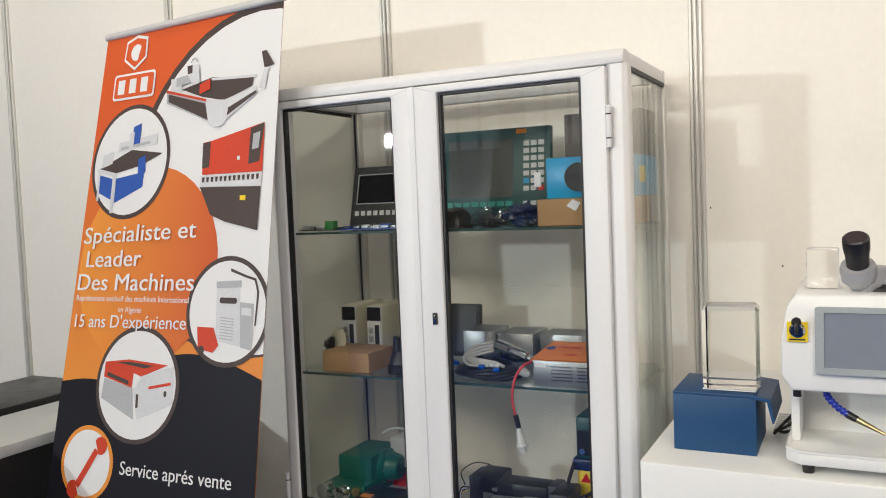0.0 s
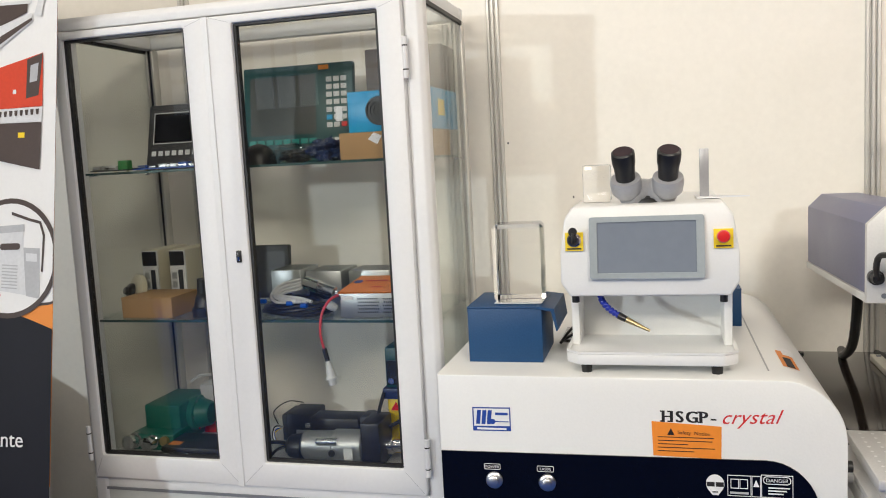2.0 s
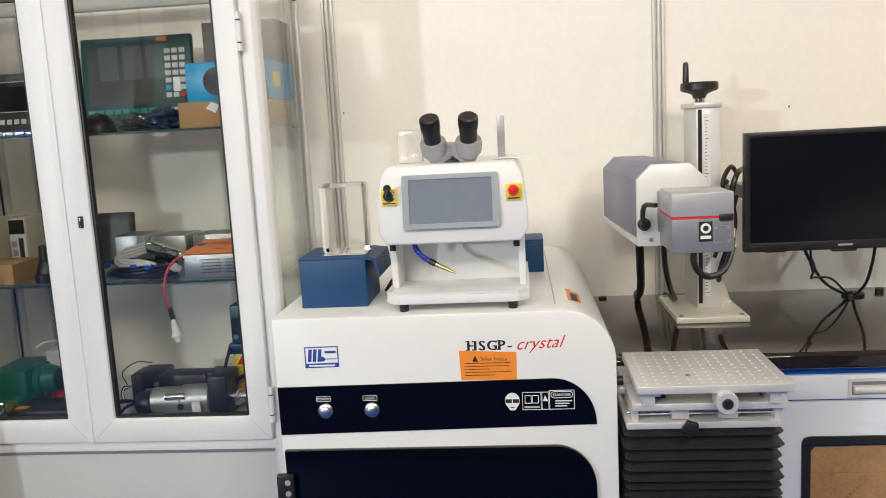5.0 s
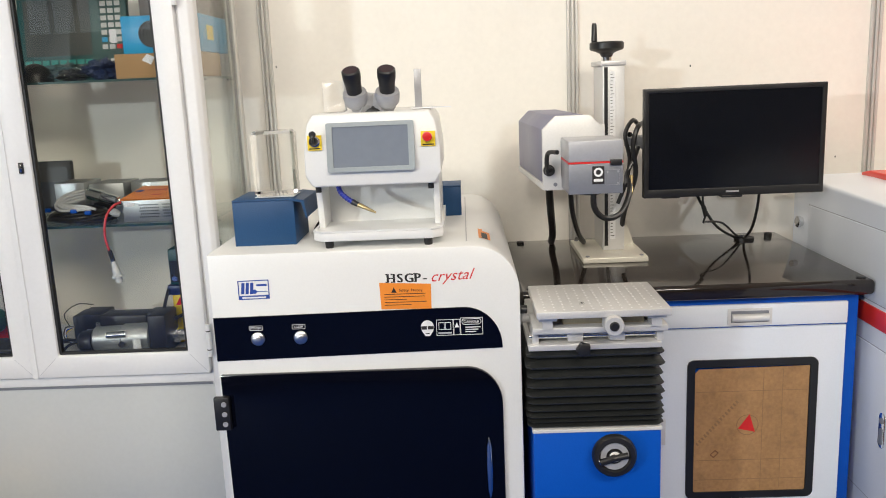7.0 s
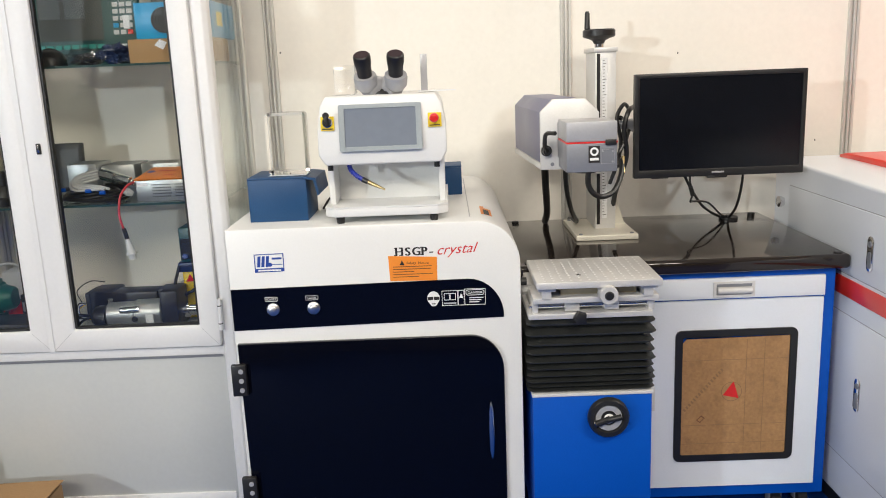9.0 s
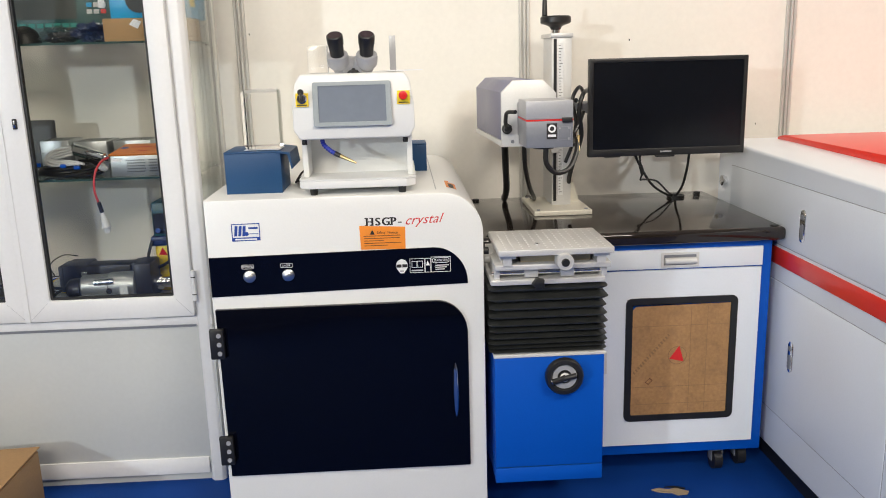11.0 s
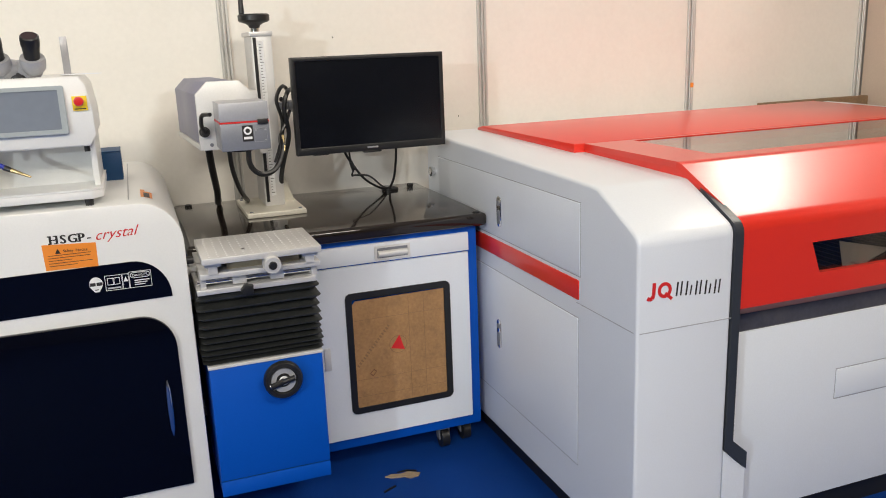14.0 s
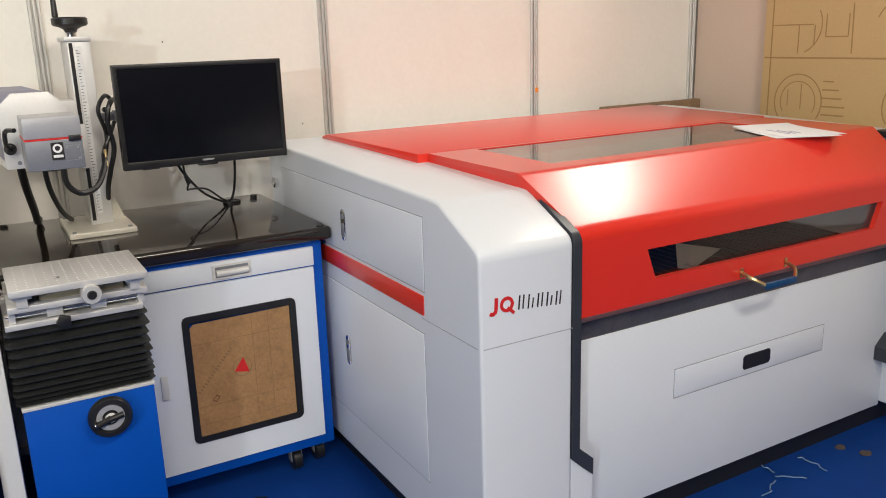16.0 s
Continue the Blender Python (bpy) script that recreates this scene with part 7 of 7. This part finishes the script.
vented_supply(-0.655, -0.565, 2.275, 2.40, 0.098, "plain galvanised power supply on the glass shelf")
vented_supply(-0.560, -0.455, 2.300, 2.43, 0.090, "perforated galvanised power supply behind a cable coil")
vented_supply(-0.440, -0.320, 2.320, 2.43, 0.088, "low perforated power supply behind the orange one")
op = thing("orange_supply", (-0.30, 2.15, S2), "grey laser power supply with an orange cover", "power supply")
part("case", boxed(-0.378, -0.205, 2.095, 2.260, S2, S2 + 0.062, 0.0015), M_GALV, op)
bm = bmesh.new()
prism(bm, [(2.093, S2 + 0.062), (2.262, S2 + 0.078), (2.262, S2 + 0.0815), (2.090, S2 + 0.066)], "x", -0.381, -0.202)
cov = part("cover", bm, M_ORPSU, op, "orange printed cover")
bm = bmesh.new()
for r in range(5):
    for c in range(22):
        if c in (10, 11):
            continue
        rod(bm, (-0.330 + 0.0056 * c + 0.0028 * (r % 2), 2.0953, S2 + 0.014 + 0.0085 * r), (-0.330 + 0.0056 * c + 0.0028 * (r % 2), 2.0945, S2 + 0.014 + 0.0085 * r), 0.0022, seg=6)
tagged(part("vent_holes", bm, M_BLACK, op), kind="stuff")
part("label", boxed(-0.374, -0.344, 2.0938, 2.0948, S2 + 0.045, S2 + 0.055), M_PAPER, op)


def on_cover(x, y_along, lift=0.0008):
    return Vector((x, 2.090 + 0.172 * y_along, S2 + 0.066 + 0.0155 * y_along + lift))


bm = bmesh.new()
for k, (x0, x1, a0, a1) in enumerate(((-0.345, -0.285, 0.62, 0.70), (-0.275, -0.212, 0.66, 0.70), (-0.275, -0.212, 0.55, 0.58), (-0.31, -0.28, 0.25, 0.32))):
    sheet(bm, [on_cover(x0, a0), on_cover(x1, a0), on_cover(x1, a1), on_cover(x0, a1)])
part("print", bm, M_REDINK, cov)
bm = bmesh.new()
sheet(bm, [on_cover(-0.363 + 0.012 * math.cos(2 * math.pi * k / 16), 0.6 + 0.10 * math.sin(2 * math.pi * k / 16)) for k in range(16)])
part("print", bm, M_BLUEINK, cov)
# coil of cable, spindle and loose plugs
bm = bmesh.new()
for k in range(5):
    r = 0.098 - 0.007 * k
    ring = [(-0.530 + r * math.cos(a) * (1 + 0.03 * math.sin(3 * a + k)), 2.165 + 0.060 * math.sin(a), S2 + 0.006 + 0.006 * k + 0.004 * math.sin(2 * a + k)) for a in [2 * math.pi * i / 18 for i in range(18)]]
    tube(bm, ring + [ring[0]], 0.0048, 7, 2)
solid("cable_coil", bm, M_BLACK, "black cable coil lying on the glass shelf", "cable")
bm = bmesh.new()
for k in range(4):
    tube(bm, [(-0.525, 2.19, S2 + 0.085 - 0.008 * k), (-0.570, 2.16, S2 + 0.075 - 0.008 * k), (-0.585 + 0.01 * k, 2.13, S2 + 0.050), (-0.555 + 0.02 * k, 2.11, S2 + 0.036 + 0.004 * k), (-0.500 + 0.014 * k, 2.10, S2 + 0.040)], 0.0042, 7)
solid("grey_cable", bm, M_CABLEGREY, "pale grey cables looped over the coil", "cable")
for px, py, pz in ((-0.600, 2.11, 0.040), (-0.520, 2.10, 0.036), (-0.480, 2.10, 0.030)):
    bm = bmesh.new()
    box(bm, px - 0.009, px + 0.009, py - 0.005, py + 0.005, S2 + pz - 0.005, S2 + pz + 0.006, 0.002)
    solid("blue_plug", bm, M_BLUE, "small blue plug on the cable coil", "plug", "blue plugs")
bm = bmesh.new()
lathe(bm, (-0.520, 2.200, S2 + 0.076), (0.10, -0.02, -0.028), [(0, 0.010), (0.004, 0.018), (0.050, 0.019), (0.052, 0.016), (0.100, 0.016), (0.104, 0.010), (0.118, 0.009)], 24)
solid("small_spindle", bm, M_CHROME, "silver round spindle motor lying on the cable coil", "motor")
bm = bmesh.new()
lathe(bm, (-0.394, 2.105, S2 + 0.022), (-0.5, -0.3, 0.35), [(0, 0.008), (0.012, 0.012), (0.026, 0.010), (0.028, 0.006)], 14)
solid("white_plug", bm, M_KEY, "white plastic plug beside the orange supply", "plug")
hang = thing("red_lead", (-0.40, 2.07, 0.83), "red high-voltage lead with a white plug hanging down", "cable")
bm = bmesh.new()
tube(bm, [(-0.382, 2.094, S2 + 0.058), (-0.395, 2.070, S2 + 0.050), (-0.412, 2.056, S2 + 0.020), (-0.420, 2.054, S2 - 0.03), (-0.413, 2.056, S2 - 0.075)], 0.0034, 8)
part("lead", bm, M_PINK, hang)
part("sleeve", made(rod, (-0.413, 2.056, S2 - 0.070), (-0.406, 2.056, S2 - 0.102), 0.0062), M_BLACK, hang)
part("plug", made(lathe, (-0.406, 2.056, S2 - 0.100), (0.12, 0, -0.72), [(0, 0.005), (0.010, 0.008), (0.040, 0.0115), (0.045, 0.016), (0.049, 0.016), (0.050, 0.010), (0.064, 0.010)], 16), M_KEY, hang)

# cabinet floor
gm = thing("green_gearmotor", (-0.97, 2.25, S0), "dark green gear motor with steel couplings", "motor")
part("gearbox", boxed(-1.045, -0.930, 2.19, 2.36, S0 + 0.045, S0 + 0.115, 0.005), M_GREEN, gm)
part("foot", boxed(-1.062, -0.925, 2.14, 2.36, S0, S0 + 0.046, 0.004), M_GREEN, gm)
part("flange", made(lathe, (-0.930, 2.27, S0 + 0.070), (1, 0, 0), [(-0.01, 0.048), (0.006, 0.052), (0.018, 0.052), (0.020, 0.044), (0.05, 0.036), (0.056, 0.030)], 28), M_GREEN, gm)
for k in range(6):
    a = 2 * math.pi * k / 6
    part("bolt", made(rod, (-0.912, 2.27 + 0.044 * math.cos(a), S0 + 0.070 + 0.044 * math.sin(a)), (-0.906, 2.27 + 0.044 * math.cos(a), S0 + 0.070 + 0.044 * math.sin(a)), 0.005, seg=6), M_CHROME, gm)
for x, y, r in ((-1.045, 2.13, 0.022), (-0.985, 2.125, 0.020), (-0.945, 2.15, 0.015)):
    part("coupling", made(lathe, (x, y + 0.02, S0 + 0.026), (-0.1, -1, 0.1), [(0, r), (0.012, r), (0.014, r * 0.8), (0.030, r * 0.8), (0.032, r * 0.95), (0.042, r * 0.9), (0.043, r * 0.5)], 20), M_BRASS if r < 0.018 else M_CHROME, gm)
fbx = thing("flat_black_box", (-0.83, 2.14, S0), "flat black box with an orange label", "box")
part("case", boxed(-0.925, -0.735, 2.080, 2.20, S0, S0 + 0.034, 0.003), M_BLACK, fbx)
part("label", boxed(-0.915, -0.880, 2.10, 2.125, S0 + 0.0342, S0 + 0.0350), M_ORANGE, fbx)
tn = thing("spray_pack", (-0.88, 2.33, S0), "white and red plastic container with a loop handle", "container")
part("body", boxed(-0.925, -0.855, 2.29, 2.39, S0 + 0.055, S0 + 0.150, 0.010), M_KEY, tn)
part("base", boxed(-0.922, -0.858, 2.293, 2.387, S0, S0 + 0.056, 0.006), M_ESTOP, tn)
part("handle", made(tube, [(-0.955, 2.30, S0 + 0.155), (-0.93, 2.31, S0 + 0.170), (-0.90, 2.33, S0 + 0.168), (-0.88, 2.34, S0 + 0.148)], 0.004), M_KEY, tn)
db = thing("dark_case", (-0.80, 2.3, S0), "dark blue instrument case", "case")
part("body", boxed(-0.845, -0.760, 2.24, 2.36, S0, S0 + 0.085, 0.004), M_DGREY, db)
part("panel", boxed(-0.840, -0.765, 2.2385, 2.2398, S0 + 0.03, S0 + 0.06), M_GALV, db)
sp = thing("stepper_motor", (-0.59, 2.28, S0), "black stepper motor with coloured leads", "motor")
part("body", boxed(-0.625, -0.545, 2.24, 2.34, S0, S0 + 0.085, 0.006), M_BLACK, sp)
part("end_bell", boxed(-0.640, -0.625, 2.245, 2.335, S0 + 0.005, S0 + 0.080, 0.003), M_DGREY, sp)
part("nameplate", boxed(-0.595, -0.565, 2.2385, 2.2398, S0 + 0.012, S0 + 0.040), M_GALV, sp)
for k, mt in enumerate((M_YELLOW, M_BLUE, M_PAPER, M_BLACK)):
    part("lead", made(tube, [(-0.632, 2.235, S0 + 0.05), (-0.650, 2.215, S0 + 0.035 + 0.006 * k), (-0.625 - 0.006 * k, 2.20, S0 + 0.010 + 0.003 * k), (-0.56, 2.20, S0 + 0.006 + 0.004 * k), (-0.54, 2.21, S0 + 0.020)], 0.0020, 6), mt, sp)
bm = bmesh.new()
tube(bm, [(-0.69, 2.12, S0 + 0.006), (-0.66, 2.10, S0 + 0.030), (-0.62, 2.14, S0 + 0.038), (-0.59, 2.20, S0 + 0.012), (-0.66, 2.22, S0 + 0.008), (-0.695, 2.16, S0 + 0.008)], 0.005)
tube(bm, [(-0.655, 2.25, S0 + 0.05), (-0.66, 2.24, S0 + 0.09), (-0.62, 2.25, S0 + 0.118), (-0.58, 2.27, S0 + 0.110)], 0.0016)
solid("black_lead", bm, M_BLACK, "black motor lead curled on the cabinet floor", "cable")
dv = thing("servo_motor", (-0.45, 2.2, S0), "long black servo motor behind the grey spindle", "motor")
part("body", boxed(-0.530, -0.385, 2.185, 2.26, S0 + 0.030, S0 + 0.095, 0.008), M_BLACK, dv)
part("cap", boxed(-0.385, -0.355, 2.188, 2.257, S0 + 0.033, S0 + 0.100, 0.006), M_DGREY, dv)
part("badge", boxed(-0.372, -0.360, 2.1865, 2.1878, S0 + 0.045, S0 + 0.065), M_ESTOP, dv)
part("foot", boxed(-0.52, -0.40, 2.20, 2.25, S0, S0 + 0.031), M_DGREY, dv)
part("shaft", made(rod, (-0.530, 2.22, S0 + 0.06), (-0.555, 2.22, S0 + 0.06), 0.007), M_CHROME, dv)
gs = thing("grey_spindle", (-0.43, 2.12, S0), "grey cast spindle motor with black clamp bracket", "motor")
part("body", made(lathe, (-0.520, 2.125, S0 + 0.042), (1, 0.06, 0), [(0, 0.030), (0.006, 0.037), (0.085, 0.038), (0.090, 0.042), (0.165, 0.042), (0.172, 0.036)], 32), M_GALV, gs)
part("end_cap", made(lathe, (-0.565, 2.120, S0 + 0.038), (1, 0.06, 0), [(0, 0.020), (0.010, 0.030), (0.044, 0.034)], 24), M_BLACK, gs)
part("connector", made(rod, (-0.47, 2.100, S0 + 0.060), (-0.41, 2.095, S0 + 0.064), 0.011), M_CHROME, gs)
part("vent", made(rod, (-0.425, 2.085, S0 + 0.036), (-0.425, 2.082, S0 + 0.036), 0.009), M_BLACK, gs)
part("nameplate", boxed(-0.392, -0.368, 2.0835, 2.0850, S0 + 0.020, S0 + 0.050), M_KEY, gs)
part("bracket", boxed(-0.345, -0.292, 2.085, 2.19, S0, S0 + 0.118, 0.006), M_BLACK, gs)
part("shaft", made(lathe, (-0.292, 2.135, S0 + 0.046), (1, 0, 0), [(0, 0.024), (0.020, 0.024), (0.022, 0.017), (0.045, 0.017), (0.047, 0.009), (0.060, 0.009)], 24), M_CHROME, gs)
part("lead", made(tube, [(-0.565, 2.11, S0 + 0.04), (-0.585, 2.09, S0 + 0.035), (-0.60, 2.085, S0 + 0.012), (-0.56, 2.075, S0 + 0.006), (-0.52, 2.08, S0 + 0.010)], 0.004), M_BLACK, gs)
ch = thing("chiller_unit", (-0.24, 2.25, S0), "yellow and dark teal instrument box with hoses", "instrument")
part("base", boxed(-0.305, -0.185, 2.20, 2.33, S0, S0 + 0.150, 0.003), M_YELLOW, ch)
part("body", boxed(-0.315, -0.175, 2.19, 2.34, S0 + 0.150, S0 + 0.180, 0.004), mat("dark_blue_plastic", (0.008, 0.02, 0.10), 0.35), ch)
part("head", boxed(-0.305, -0.180, 2.195, 2.335, S0 + 0.180, S0 + 0.290, 0.006), M_TEAL, ch)
part("front", boxed(-0.300, -0.230, 2.1925, 2.1948, S0 + 0.190, S0 + 0.255), M_BLACK, ch)
for k in range(2):
    part("knob", made(rod, (-0.285 + 0.028 * k, 2.1925, S0 + 0.203), (-0.285 + 0.028 * k, 2.180, S0 + 0.203), 0.008), M_CHROME, ch)
bm = bmesh.new()
prism(bm, [(-0.296, S0 + 0.118), (-0.268, S0 + 0.118), (-0.282, S0 + 0.142)], "y", 2.1980, 2.1996)
part("hazard_mark", bm, M_ESTOP, ch)
part("hose", made(tube, [(-0.310, 2.19, S0 + 0.17), (-0.322, 2.17, S0 + 0.11), (-0.300, 2.165, S0 + 0.085), (-0.262, 2.18, S0 + 0.10), (-0.245, 2.19, S0 + 0.13)], 0.005), M_BLACK, ch)
